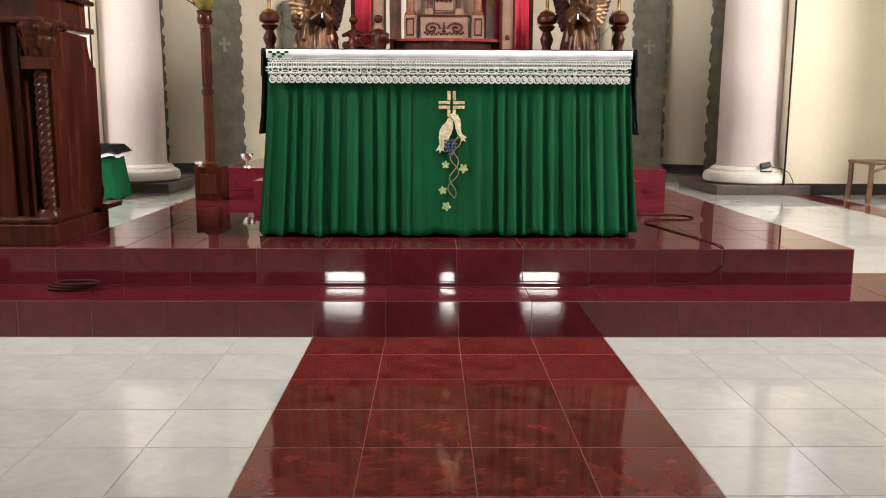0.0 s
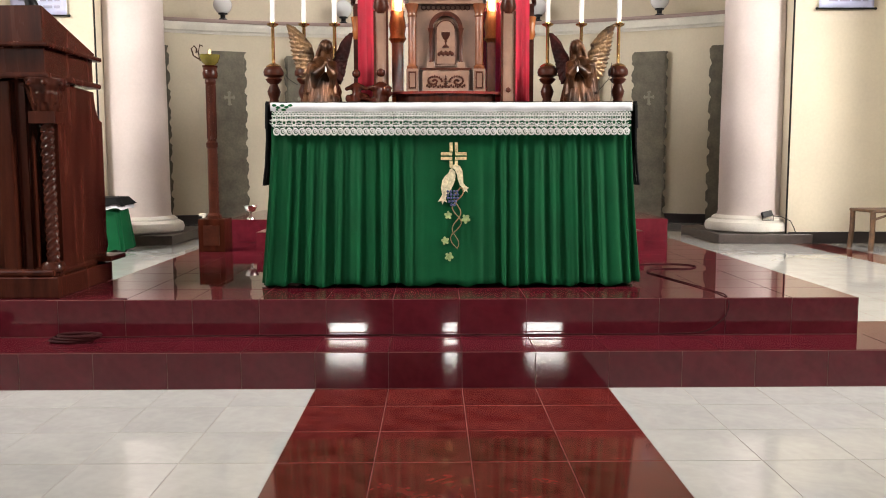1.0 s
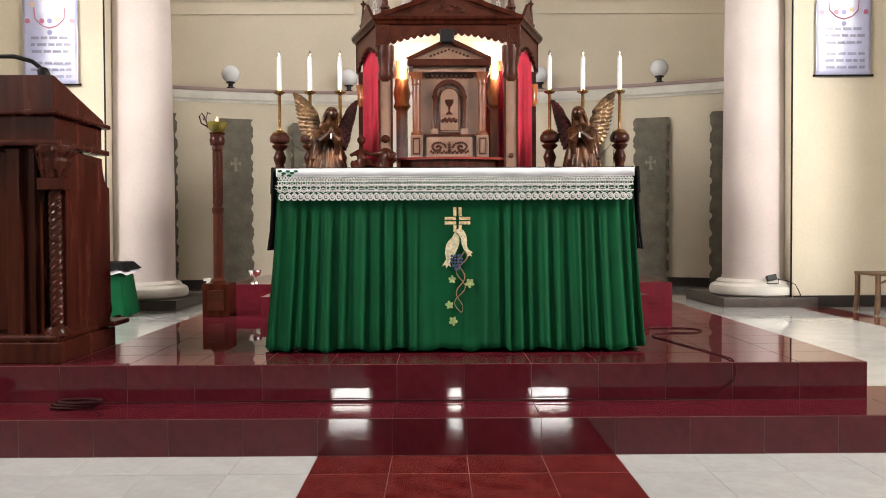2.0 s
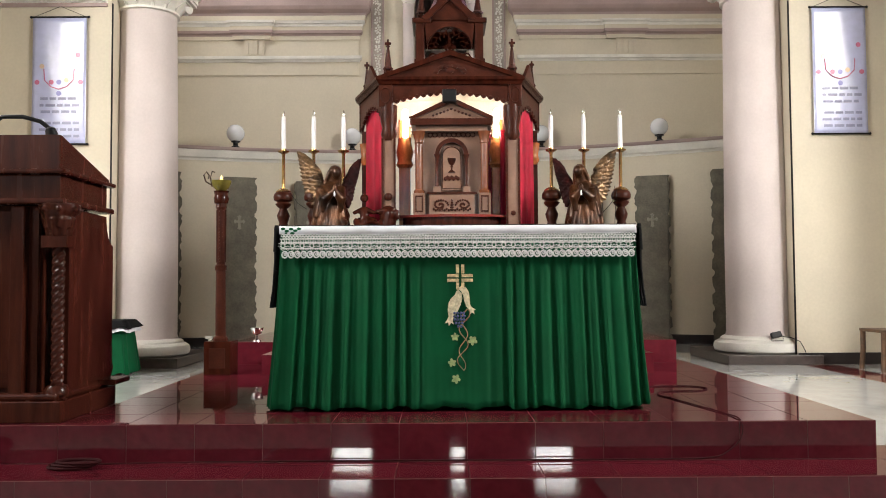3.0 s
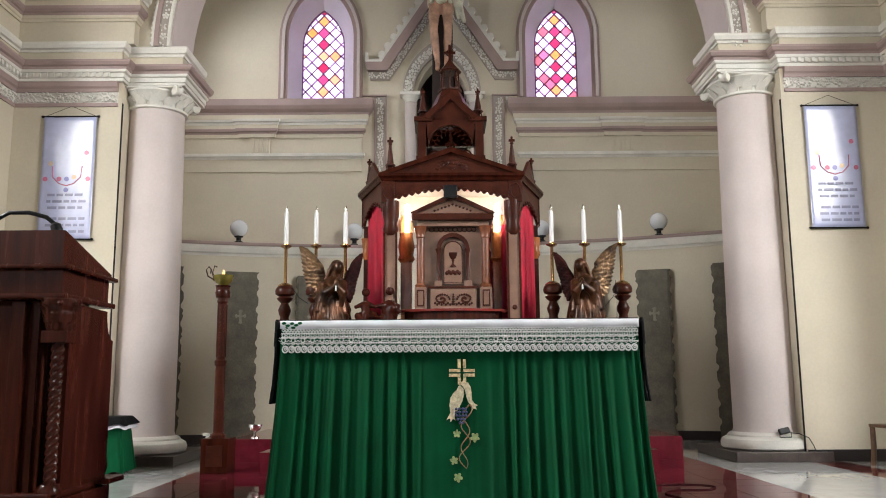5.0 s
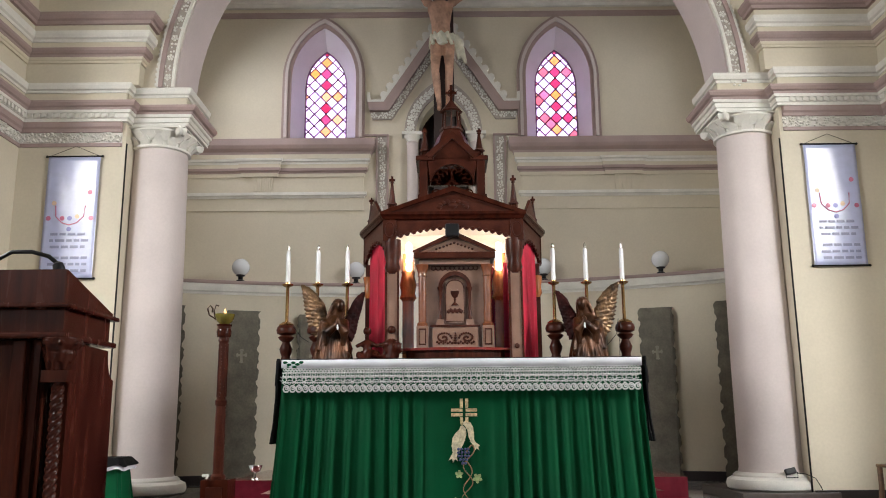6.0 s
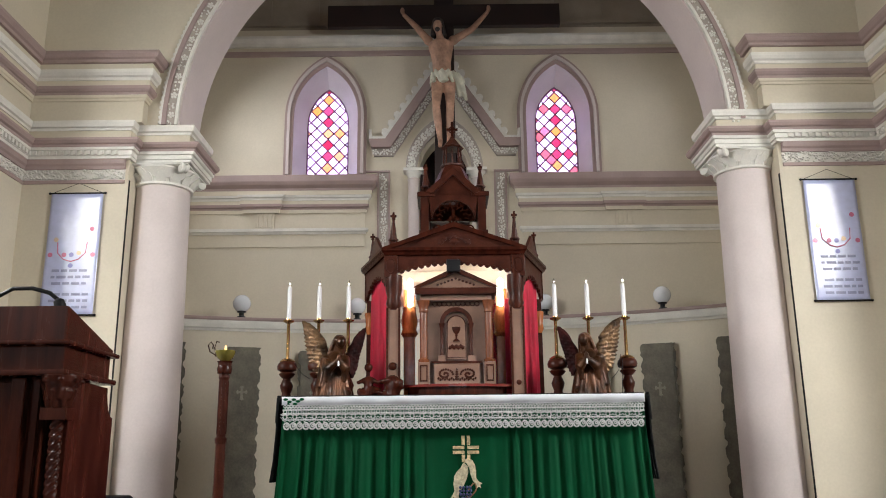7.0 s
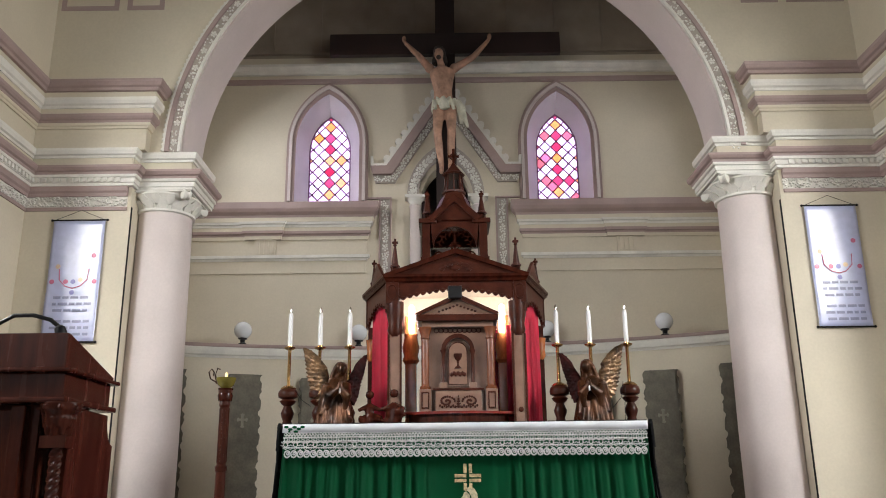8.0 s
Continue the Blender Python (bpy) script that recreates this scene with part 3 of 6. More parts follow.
CORNICE_LOW = (
    ("wall_cornice_bed", [(-0.02, 4.785), (0.045, 4.785), (0.05, 4.84), (-0.02, 4.84)], CREAM, "cream bed moulding of the cornice"),
    ("trim_cornice_low", [(-0.02, 4.84), (0.055, 4.84), (0.06, 4.865), (0.085, 4.88), (0.09, 4.92), (-0.02, 4.92)], MAUVE, "mauve fillet of the cornice"),
    ("wall_cornice_step", [(-0.02, 4.92), (0.08, 4.92), (0.085, 4.98), (-0.02, 4.98)], CREAM, "cream step of the cornice"),
    ("trim_cornice_mid", [(-0.02, 4.98), (0.095, 4.98), (0.10, 5.015), (0.12, 5.025), (0.13, 5.06), (-0.02, 5.06)], WHITE, "white moulding of the cornice"))
for s, (x0, x1) in ((-1, (-5.2, -1.39)), (1, (1.15, 5.2))):
    pth = [(x0, YW), (x1, YW), (x1, YW + 0.2)] if s < 0 else [(x0, YW + 0.2), (x0, YW), (x1, YW)]
    a, b = (-3.23, -2.75) if s < 0 else (2.48, 2.97)
    brk = [(a, YW + 0.01), (a, YW - 0.045), (b, YW - 0.045), (b, YW + 0.01)]
    setting("trim_cornice_top", sweep([(-0.02, 5.13), (0.145, 5.13), (0.15, 5.165), (0.195, 5.21), (0.215, 5.25), (0.22, 5.265), (0.22, 5.365), (-0.02, 5.41)], pth), MAUVE, "mauve cornice under the windows")
    setting("wall_cornice_frieze", sweep(band(0.135, 5.06, 5.13, 0.14), pth), CREAM, "cream course of the cornice")
    for nm, prof, m, lab in CORNICE_LOW:
        setting(nm, sweep(prof, pth), m, lab)
        setting(nm + "_break", sweep(prof, brk), m, lab + ", breaking forward over the bracket")
    setting("trim_string_mid", sweep([(-0.02, 4.445), (0.04, 4.445), (0.05, 4.475), (0.075, 4.485), (0.08, 4.53), (-0.02, 4.535)], pth), WHITE, "white string moulding")
    setting("wall_band", sweep(band(0.022, 4.245, 4.785), pth), CREAM, "cream band standing proud of the wall")
    c = (a + b) / 2 + 0.03
    bm = B()
    box(bm, c - 0.165, c + 0.165, YW - 0.055, YW, 4.535, 4.785)
    for k in (-0.105, -0.035, 0.035, 0.105):
        box(bm, c + k - 0.022, c + k + 0.022, YW - 0.072, YW - 0.055, 4.555, 4.775)
    setting("trim_triglyph", bm, CREAM, "fluted cream bracket under the cornice")

# central bay: ornament strips, gable, niche arch
def leaves(bm, p, q, n, w, y, seed, r=0.02):
    """Rosettes joined by curling leaves along a line."""
    rnd = random.Random(seed)
    L = math.hypot(q[0] - p[0], q[1] - p[1])
    ux, uz = (q[0] - p[0]) / L, (q[1] - p[1]) / L
    for i in range(n):
        t = (i + 0.5) / n
        x, z = p[0] + (q[0] - p[0]) * t, p[1] + (q[1] - p[1]) * t
        pitch = L / n
        if i % 2 == 0:
            for k in range(5):
                a = 2 * math.pi * k / 5 + i
                ball(bm, (x + 0.30 * w * math.cos(a), y, z + 0.30 * w * math.sin(a)), (0.16 * w, 0.010, 0.16 * w), 1)
            ball(bm, (x, y - 0.004, z), (0.13 * w, 0.012, 0.13 * w), 1)
        else:
            for k in range(6):
                o = rnd.uniform(-0.42, 0.42) * w
                d = rnd.uniform(-0.5, 0.5) * pitch
                h = rnd.uniform(0.10, 0.17) * w
                ball(bm, (x + ux * d - uz * o, y, z + uz * d + ux * o), (h, 0.009, h), 1)


for s, xs in ((-1, -1.07), (1, 0.79)):
    bm = B()
    box(bm, xs - 0.10, xs - 0.075, YW - 0.04, YW, 3.3, 5.46)
    box(bm, xs + 0.075, xs + 0.10, YW - 0.04, YW, 3.3, 5.46)
    a, b = sorted((xs - s * -0.10, xs + s * 0.32))
    box(bm, min(xs - 0.10, xs + s * 0.32), max(xs + 0.10, xs + s * 0.32), YW - 0.04, YW, 5.46, 5.485)
    setting("trim_strip_border", bm, MAUVE, "mauve border of the ornament strip")
    setting("trim_strip_ground", cube(xs - 0.075, xs + 0.075, YW - 0.008, YW, 3.3, 5.46), PUTTY, "putty ground of the ornament strip")
    bm = B()
    leaves(bm, (xs, 3.4), (xs, 5.36), 26, 0.12, YW - 0.01, 3)
    leaves(bm, (xs, 5.39), (xs + s * 0.22, 5.39), 3, 0.12, YW - 0.01, 4)
    setting("trim_strip_leaves", bm, WHITE, "white leaf relief strip", True)
GC, GZ, GA = -0.09, 5.86, 7.45  # gable: middle, foot, apex
for s in (-1, 1):
    foot, hip = (GC + s * 1.22, GZ), (GC + s * 0.90, GZ)
    bm = B()
    pts_o = [(GC + s * 1.22, GZ + 0.14), (GC + s * 0.96, GZ + 0.14), (GC, GA)]
    pts_i = [(GC + s * 1.18, GZ + 0.0), (GC + s * 0.87, GZ + 0.0), (GC, GA - 0.22)]
    ribbon(pts_o, pts_i, YW - 0.12, YW, bm)
    setting("trim_gable", bm, MAUVE, "mauve raking cornice of the gable")
    pts_j = [(GC + s * 1.14, GZ - 0.13), (GC + s * 0.83, GZ - 0.13), (GC, GA - 0.42)]
    bm = ribbon([(x, z - 0.004) for x, z in pts_i], pts_j, YW - 0.05, YW)
    setting("trim_gable_ground", bm, PUTTY, "putty ground of the gable relief")
    bm = B()
    mid = [((a[0] + b[0]) / 2, (a[1] + b[1]) / 2) for a, b in zip(pts_i, pts_j)]
    leaves(bm, mid[0], mid[1], 4, 0.12, YW - 0.06, 7)
    leaves(bm, mid[1], mid[2], 24, 0.12, YW - 0.06, 8)
    setting("trim_gable_leaves", bm, WHITE, "white leaf relief of the gable", True)
    bm = B()
    ribbon([(x, z + 0.05) for x, z in pts_o], [(x, z + 0.002) for x, z in pts_o], YW - 0.088, YW - 0.001, bm)
    for i in range(10):
        t = (i + 0.55) / 10
        x, z = GC + s * (0.96 - 0.96 * t), GZ + 0.15 + (GA - GZ - 0.14) * t
        pts = [(0.05, -0.10), (0.085, -0.05), (0.075, 0.0), (0.095, 0.03), (0.085, 0.075), (0.05, 0.095), (0.005, 0.08), (-0.03, 0.05), (-0.05, 0.0), (-0.03, -0.06)]
        d = 0.004 * (i % 2)
        prism([(x + s * u * 1.15, z + v * 1.1) for u, v in pts], YW - 0.094 - d, YW - 0.02 + d, bm)
    box(bm, min(GC + s * 1.22, GC + s * 0.98), max(GC + s * 1.22, GC + s * 0.98), YW - 0.09, YW - 0.03, GZ + 0.145, GZ + 0.19)
    prism([(GC + s * 1.17, GZ + 0.19), (GC + s * 1.22, GZ + 0.19), (GC + s * 1.22, GZ + 0.32), (GC + s * 1.18, GZ + 0.31)], YW - 0.09, YW - 0.03, bm)
    setting("trim_gable_crockets", bm, WHITE, "white leafy crockets on the gable")
    c = GC + s * 0.50
    k = thing("colonnette", (c, YW - 0.10, 3.3), "slender mauve colonnette beside the niche", "colonnette", "niche colonnettes")
    part("shaft", lathe([(0.085, 0), (0.085, 1.98), (0.10, 2.0), (0.08, 2.02)], 20), PINKISH, k, "", True)
    part("capital", lathe([(0.08, 2.02), (0.10, 2.06), (0.14, 2.12)], 20), WHITE, k, "", True)
    part("abacus", cube(-0.16, 0.16, -0.12, 0.10, 2.12, 2.17, 0.005), WHITE, k)
og_o, og_i = ogive(-0.10, 0.62, 5.47, 5.50, 6.42)[1:-1], ogive(-0.10, 0.44, 5.47, 5.50, 6.16)[1:-1]
bm = ribbon(og_o, og_i, YW - 0.045, YW)
setting("trim_niche_ground", bm, PUTTY, "putty pointed arch round the niche", True)
bm = B()
og_m = [((a[0] + b[0]) / 2, (a[1] + b[1]) / 2) for a, b in zip(og_o, og_i)]
for p, q in zip(og_m, og_m[1:]):
    leaves(bm, p, q, 2, 0.15, YW - 0.05, int(abs(p[0] * 1000)), 0.024)
setting("trim_niche_leaves", bm, WHITE, "white leaf relief round the niche", True)

# stained windows
def pane_material(name, c0, c1):
    m = bpy.data.materials.new(name)
    m.use_nodes = True
    nt = m.node_tree
    n, l = nt.nodes, nt.links
    n.remove(n["Principled BSDF"])
    oi, cr = n.new("ShaderNodeObjectInfo"), n.new("ShaderNodeValToRGB")
    e = cr.color_ramp.elements
    e[0].color, e[1].color = (*c0, 1), (*c1, 1)
    l.new(oi.outputs["Random"], cr.inputs[0])
    tr, gl, tl, mx, m2 = n.new("ShaderNodeBsdfTransparent"), n.new("ShaderNodeBsdfGlossy"), n.new("ShaderNodeBsdfTranslucent"), n.new("ShaderNodeMixShader"), n.new("ShaderNodeMixShader")
    gl.inputs["Roughness"].default_value = 0.1
    l.new(cr.outputs[0], tr.inputs[0]), l.new(cr.outputs[0], tl.inputs[0])
    mx.inputs[0].default_value, m2.inputs[0].default_value = 0.06, 0.65
    l.new(tr.outputs[0], m2.inputs[1]), l.new(tl.outputs[0], m2.inputs[2])
    l.new(m2.outputs[0], mx.inputs[1]), l.new(gl.outputs[0], mx.inputs[2])
    l.new(mx.outputs[0], n["Material Output"].inputs[0])
    return m


GLASS = {"clear": pane_material("clear_tinted_glass", (0.95, 0.88, 1.0), (0.98, 0.80, 0.97)),
         "pink": pane_material("pink_glass", (0.82, 0.10, 0.20), (0.88, 0.26, 0.42)),
         "rose": pane_material("rose_glass", (0.85, 0.34, 0.36), (0.90, 0.44, 0.62)),
         "amber": pane_material("amber_glass", (0.92, 0.52, 0.24), (0.92, 0.62, 0.45))}
for cx in WX:
    setting("backdrop_east", cube(cx - 0.75, cx + 0.75, 9.75, 9.8, 4.9, 7.6), SKYGLOW, "bright sky outside the stained window")
pane_mesh = None
for wi, cx in enumerate(WX):
    w = thing("window_%d" % (wi + 1), (cx, YW, 5.43), "pointed window with diamond panes of stained glass", "window", "stained windows", "structure")
    og0, og1, og2, og3 = ogive(0, 0.665, 0, 1.02, 2.09), ogive(0, 0.62, 0, 1.02, 2.03), ogive(0, 0.575, 0, 1.02, 1.965), ogive(0, 0.52, 0, 1.02, 1.89)
    part("outer_frame", ribbon(og0, og1, -0.035, 0.0), MAUVE, w, "mauve hood moulding", True)
    part("middle_frame", ribbon(og1, og2, -0.08, 0.0), PINKISH, w, "pale roll moulding", True)
    part("inner_frame", ribbon(og2, og3, -0.045, 0.0), MAUVE, w, "mauve inner moulding", True)
    part("window_sill", cube(-0.52, 0.52, -0.04, 0.33, -0.05, 0.0), PINKISH, w)
    gy = 0.27
    gl_i = ogive(0, 0.338, 0.0, 0.98, 1.60)
    # violet sky light on the splay is put into its lilac colour
    part("reveal", loft(og3, gl_i, -0.02, gy), LILAC, w, "splayed reveal, lilac for the sky light of the window", True)
    part("glass_rim", ribbon(ogive(0, 0.36, 0, 0.98, 1.63), ogive(0, 0.325, 0, 0.98, 1.58), gy - 0.01, gy + 0.02), LEAD, w, "dark lead rim tinted for window bloom", True)
    if pane_mesh is None:
        a, b_ = 0.086, 0.091
        pane_mesh = {}
        for tint in GLASS:
            bmp = prism([(-a, -0.022), (-a + 0.012, -0.034), (-0.034, -b_ + 0.010), (-0.020, -b_), (0.020, -b_), (0.034, -b_ + 0.010), (a - 0.012, -0.034), (a, -0.022), (a, 0.022), (a - 0.012, 0.034), (0.034, b_ - 0.010), (0.020, b_), (-0.020, b_), (-0.034, b_ - 0.010), (-a + 0.012, 0.034), (-a, 0.022)], 0, 0.006)
            pane_mesh[tint] = bpy.data.meshes.new("pane")
            bmp.to_mesh(pane_mesh[tint])
            bmp.free()
            pane_mesh[tint].materials.append(GLASS[tint])
    rnd = random.Random(5 + wi)
    lead = B()
    px, pz = 0.190, 0.200
    for r in range(17):
        for c in range(-2, 3):
            x, z = (c + 0.5 * (r % 2)) * px, 0.02 + r * pz / 2
            lim = 0.36 if z < 0.98 else 0.36 - 0.36 * ((z - 0.98) / 0.66) ** 1.8
            if abs(x) > lim + 0.03:
                continue
            tint = "clear"
            if r % 2 == 0 and c == 0:
                tint = "amber" if (r // 2) % 3 == 1 else "pink"
            elif r % 2 == 0 and (r // 2) % 2 == 0 and rnd.random() < (0.5, 0.9)[wi]:
                tint = rnd.choice(("amber", "amber", "rose")) if wi == 0 else rnd.choice(("amber", "pink", "rose"))
            elif wi and rnd.random() < 0.12:
                tint = "rose"
            ob = new("pane", pane_mesh[tint])
            ob.parent, ob.location = w, (x, gy + 0.008, z)
    for k in range(-8, 20):
        for sg in (-1, 1):
            line = []
            for x, t in ((-0.570, 0), (0.570, 1)):
                line.append((x, 0.02 + (k + 0.5) * pz + 6 * pz * (t if sg > 0 else 1 - t)))
            (xa, za), (xb, zb) = line
            lo, hi = sorted(((0.0 - za) / (zb - za), (1.6 - za) / (zb - za)))
            lo, hi = max(0.20, lo), min(0.80, hi)
            if hi - lo > 0.02:
                tube(lead, [(xa + (xb - xa) * t, gy + 0.010, za + (zb - za) * t) for t in (lo, hi) for _ in (0,)], 0.0115, 4)
    part("lead", lead, LEAD, w, "dark lead lattice tinted for window bloom")

bm = B()
rnd = random.Random(12)
for k in range(14):
    ball(bm, (3.02 + 0.011 * k, 5.088 + rnd.uniform(-0.006, 0.006), 4.595 + rnd.uniform(-0.008, 0.008)), (rnd.uniform(0.012, 0.02), 0.016, rnd.uniform(0.008, 0.014)), 1)
setting("trim_broken_patch", bm, BRICKRAW, "broken cornice edge with bare brick")

# ---- the altar and its cloths ----
def altar():
    a = thing("altar", (-0.03, 0.78, R2), "wooden altar table hidden under a green cloth", "altar")
    part("tabletop", cube(-0.93, 0.93, 0.02, 0.74, 0.92, 0.97, 0.004), WOOD, a)
    for x in (-0.86, 0.86):
        for y in (0.10, 0.66):
            part("leg", cube(x - 0.04, x + 0.04, y - 0.04, y + 0.04, 0, 0.92, 0.004), WOOD, a)
    for y in (0.08, 0.64):
        part("apron", cube(-0.82, 0.82, y, y + 0.03, 0.80, 0.92), WOOD, a)
    part("stretcher", cube(-0.82, 0.82, 0.36, 0.42, 0.10, 0.16), WOOD, a)
    for x in (-0.885, 0.845):
        part("foot", cube(x, x + 0.05, 0.02, 0.10, 0, 0.03), WOOD, a)


altar()


def pleated_cloth():
    """Green frontal: sides and front in one hanging sheet, pleats deeper towards the hem; a flat panel in the middle."""
    rnd = random.Random(11)
    bm = B()
    hw, dep, top, hem = 0.955, 0.74, 1.327, 0.372
    N = 520
    line = []
    for i in range(121):
        line.append((-hw, dep * (1 - i / 120), "s"))
    for i in range(1, N):
        line.append((-hw + 2 * hw * i / N, 0, "f"))
    for i in range(121):
        line.append((hw, dep * i / 120, "s"))
    ph = [rnd.uniform(0, 6.28) for _ in range(6)]

    def fold(u):
        w = math.sin(u * 88 + 1.6 * math.sin(u * 11 + ph[0])) + 0.55 * math.sin(u * 147 + ph[1] + 1.4 * math.sin(u * 19)) + 0.5 * math.sin(u * 37 + ph[2])
        w = math.copysign(abs(w) ** 0.8, w)
        return w

    rows = 26
    grid = []
    for j in range(rows + 1):
        t = j / rows
        z = top - (top - hem) * t
        row = []
        for x, y, k in line:
            if k == "f":
                calm = min(1.0, max(0.0, (abs(x + 0.015) - 0.13) / 0.07))
                amp = (0.0035 + 0.0088 * t ** 0.6) * (0.10 + 0.90 * calm)
                edge = (x / hw) ** 8
                flare = 0.075 * t ** 1.2
                px = x + x / hw * flare * 0.75
                px += 0.006 * t * math.sin(u2 if (u2 := x * 51 + 2 * t) else 0) * calm
                py = -0.004 - 0.07 * t ** 1.3 * (1 - 0.5 * edge) + amp * fold(x + 0.02 * t * math.sin(3 * x))
            else:
                s = -1 if x < 0 else 1
                amp = 0.003 + 0.014 * t
                px = x + s * (0.056 * t ** 1.2 + amp * fold(3 + y * 1.1))
                py = y - 0.035 * t ** 1.3 * (1 - y / dep)
            zz = z + (0.008 * math.sin(x * 26 + ph[3]) + 0.005 * math.sin(x * 61)) * t
            row.append((px - 0.03, 0.78 + py, zz))
        grid.append(row)
    fr = thing("altar_frontal", (0, 0, 0), "green pleated altar cloth with embroidered cross, hanging to the platform", "altar cloth")
    bm.free()
    co = [[tuple(v) for v in row] for row in grid]
    for name, i0, i1 in (("side_cloth", 0, 121), ("front_cloth", 120, 120 + N), ("side_cloth", 119 + N, len(line) - 1)):
        bm = B()
        vs = [[bm.verts.new(p) for p in row[i0:i1 + 1]] for row in co]
        for a, b in zip(vs, vs[1:]):
            for i in range(len(a) - 1):
                bm.faces.new((a[i], a[i + 1], b[i + 1], b[i]))
        bmesh.ops.recalc_face_normals(bm, faces=bm.faces)
        ob = part(name, bm, GREENCLOTH, fr, "", True)
        m = ob.modifiers.new("thick", "SOLIDIFY")
        m.thickness = 0.003
    # unseen plain panel, added to keep reflections from showing under the hem
    part("back_cloth", cube(-0.98, 0.92, 1.535, 1.54, 0.36, 1.327), GREENCLOTH, fr)
    return fr


frontal = pleated_cloth()


# embroidery on the flat middle panel; it hangs a little forward of vertical
emb = frontal


def front_y(z):
    t = (1.327 - z) / 0.955
    return 0.78 - 0.004 - 0.07 * max(0, t) ** 1.3 - 0.006


def patch(name, outline, m, label="", thick=0.005):
    bm = B()
    a = [bm.verts.new((x, front_y(z) - thick, z)) for x, z in outline]
    b = [bm.verts.new((x, front_y(z) + 0.010, z)) for x, z in outline]
    k = len(outline)
    bm.faces.new(a)
    for i in range(k):
        bm.faces.new((a[i], b[i], b[(i + 1) % k], a[(i + 1) % k]))
    bmesh.ops.recalc_face_normals(bm, faces=bm.faces)
    return part(name, bm, m, emb, label)


CX, CZ2 = -0.020, 1.055
for sx in (-1, 1):
    patch("cross_bar", [(CX + sx * 0.008, CZ2 + 0.004), (CX + sx * 0.068, CZ2 + 0.004), (CX + sx * 0.068, CZ2 + 0.020), (CX + sx * 0.008, CZ2 + 0.020)], GOLDTHREAD, "gold cross arm")
    patch("cross_bar", [(CX + sx * 0.008, CZ2 - 0.020), (CX + sx * 0.068, CZ2 - 0.020), (CX + sx * 0.068, CZ2 - 0.004), (CX + sx * 0.008, CZ2 - 0.004)], GOLDTHREAD, "gold cross arm")
    patch("cross_bar", [(CX + sx * 0.006, CZ2 + 0.024), (CX + sx * 0.022, CZ2 + 0.024), (CX + sx * 0.022, CZ2 + 0.072), (CX + sx * 0.006, CZ2 + 0.072)], GOLDTHREAD, "gold cross arm")
    patch("cross_bar", [(CX + sx * 0.006, CZ2 - 0.066), (CX + sx * 0.022, CZ2 - 0.060), (CX + sx * 0.022, CZ2 - 0.024), (CX + sx * 0.006, CZ2 - 0.024)], GOLDTHREAD, "gold cross arm")
patch("dove", [(-0.030, 0.990), (-0.012, 0.972), (-0.010, 0.945), (-0.018, 0.912), (-0.034, 0.878), (-0.056, 0.845), (-0.062, 0.832), (-0.056, 0.808), (-0.070, 0.818), (-0.082, 0.800), (-0.086, 0.820), (-0.104, 0.812),
               (-0.090, 0.836), (-0.082, 0.850), (-0.088, 0.885), (-0.082, 0.925), (-0.066, 0.950), (-0.048, 0.965), (-0.040, 0.985)], CREAMTHREAD, "cream dove")
patch("dove", [(-0.036, 1.000), (-0.014, 1.012), (0.012, 1.004), (0.026, 0.978), (0.030, 0.945), (0.030, 0.915), (0.042, 0.898), (0.062, 0.886), (0.050, 0.880), (0.056, 0.862), (0.040, 0.872), (0.034, 0.862), (0.026, 0.886),
               (0.012, 0.902), (0.002, 0.930), (-0.004, 0.962), (-0.016, 0.985)], CREAMTHREAD, "cream dove")
rnd = random.Random(4)
bm = B()
for r, cnt in enumerate((4, 4, 4, 3, 2)):
    for k in range(cnt):
        z = 0.868 - r * 0.0175
        ball(bm, (-0.026 + (k - (cnt - 1) / 2) * 0.0165 + rnd.uniform(-0.002, 0.002), front_y(z) - 0.004, z), 0.0088, 1)
part("grapes", bm, GRAPE, emb, "blue grape cluster", True)
for k, (ph0, am) in enumerate(((0.6, 0.026), (2.6, 0.020))):
    vine = []
    for i in range(70):
        t = i / 69
        z = 0.890 - 0.325 * t
        vine.append((0.006 + am * math.sin(t * 12.5 + ph0) - 0.022 * t, front_y(z) - 0.004, z))
    part("vine", tube(B(), vine, [0.0042 - 0.0022 * i / 69 for i in range(70)], 6), VINETHREAD, emb, "brown vine stem", True)


def leaf(cx, cz, r, turn):
    pts = []
    for k in range(20):
        a = 2 * math.pi * k / 20 + turn
        q = r * (1.0, 0.86, 0.56, 0.86)[k % 4]
        pts.append((cx + q * math.cos(a), cz + q * math.sin(a)))
    patch("leaf", pts, LEAFTHREAD, "pale green vine leaf")


for q in ((-0.050, 0.742, 0.022, 0.3), (0.044, 0.722, 0.026, 0.9), (-0.066, 0.607, 0.023, 0.5), (-0.046, 0.522, 0.025, 1.1)):
    leaf(*q)

# white linen with lace
linen = thing("altar_linen", (0, 0, 0), "white altar linen with a deep lace border", "altar cloth")
part("cloth", cube(-0.985, 0.925, 0.755, 1.54, 1.328, 1.336, 0.003), WHITECLOTH, linen)
bm = B()
for i in range(200):
    xa, xb = -0.985 + 1.91 * i / 200, -0.985 + 1.91 * (i + 1) / 200
    ya, yb = (0.755 + 0.003 * math.sin(x * 40) for x in (xa, xb))
    v = [bm.verts.new(p) for p in ((xa, ya, 1.336), (xb, yb, 1.336), (xb, yb - 0.006, 1.290 + 0.003 * math.sin(xb * 30)), (xa, ya - 0.006, 1.290 + 0.003 * math.sin(xa * 30)))]
    bm.faces.new(v)
bmesh.ops.remove_doubles(bm, verts=bm.verts, dist=0.0005)
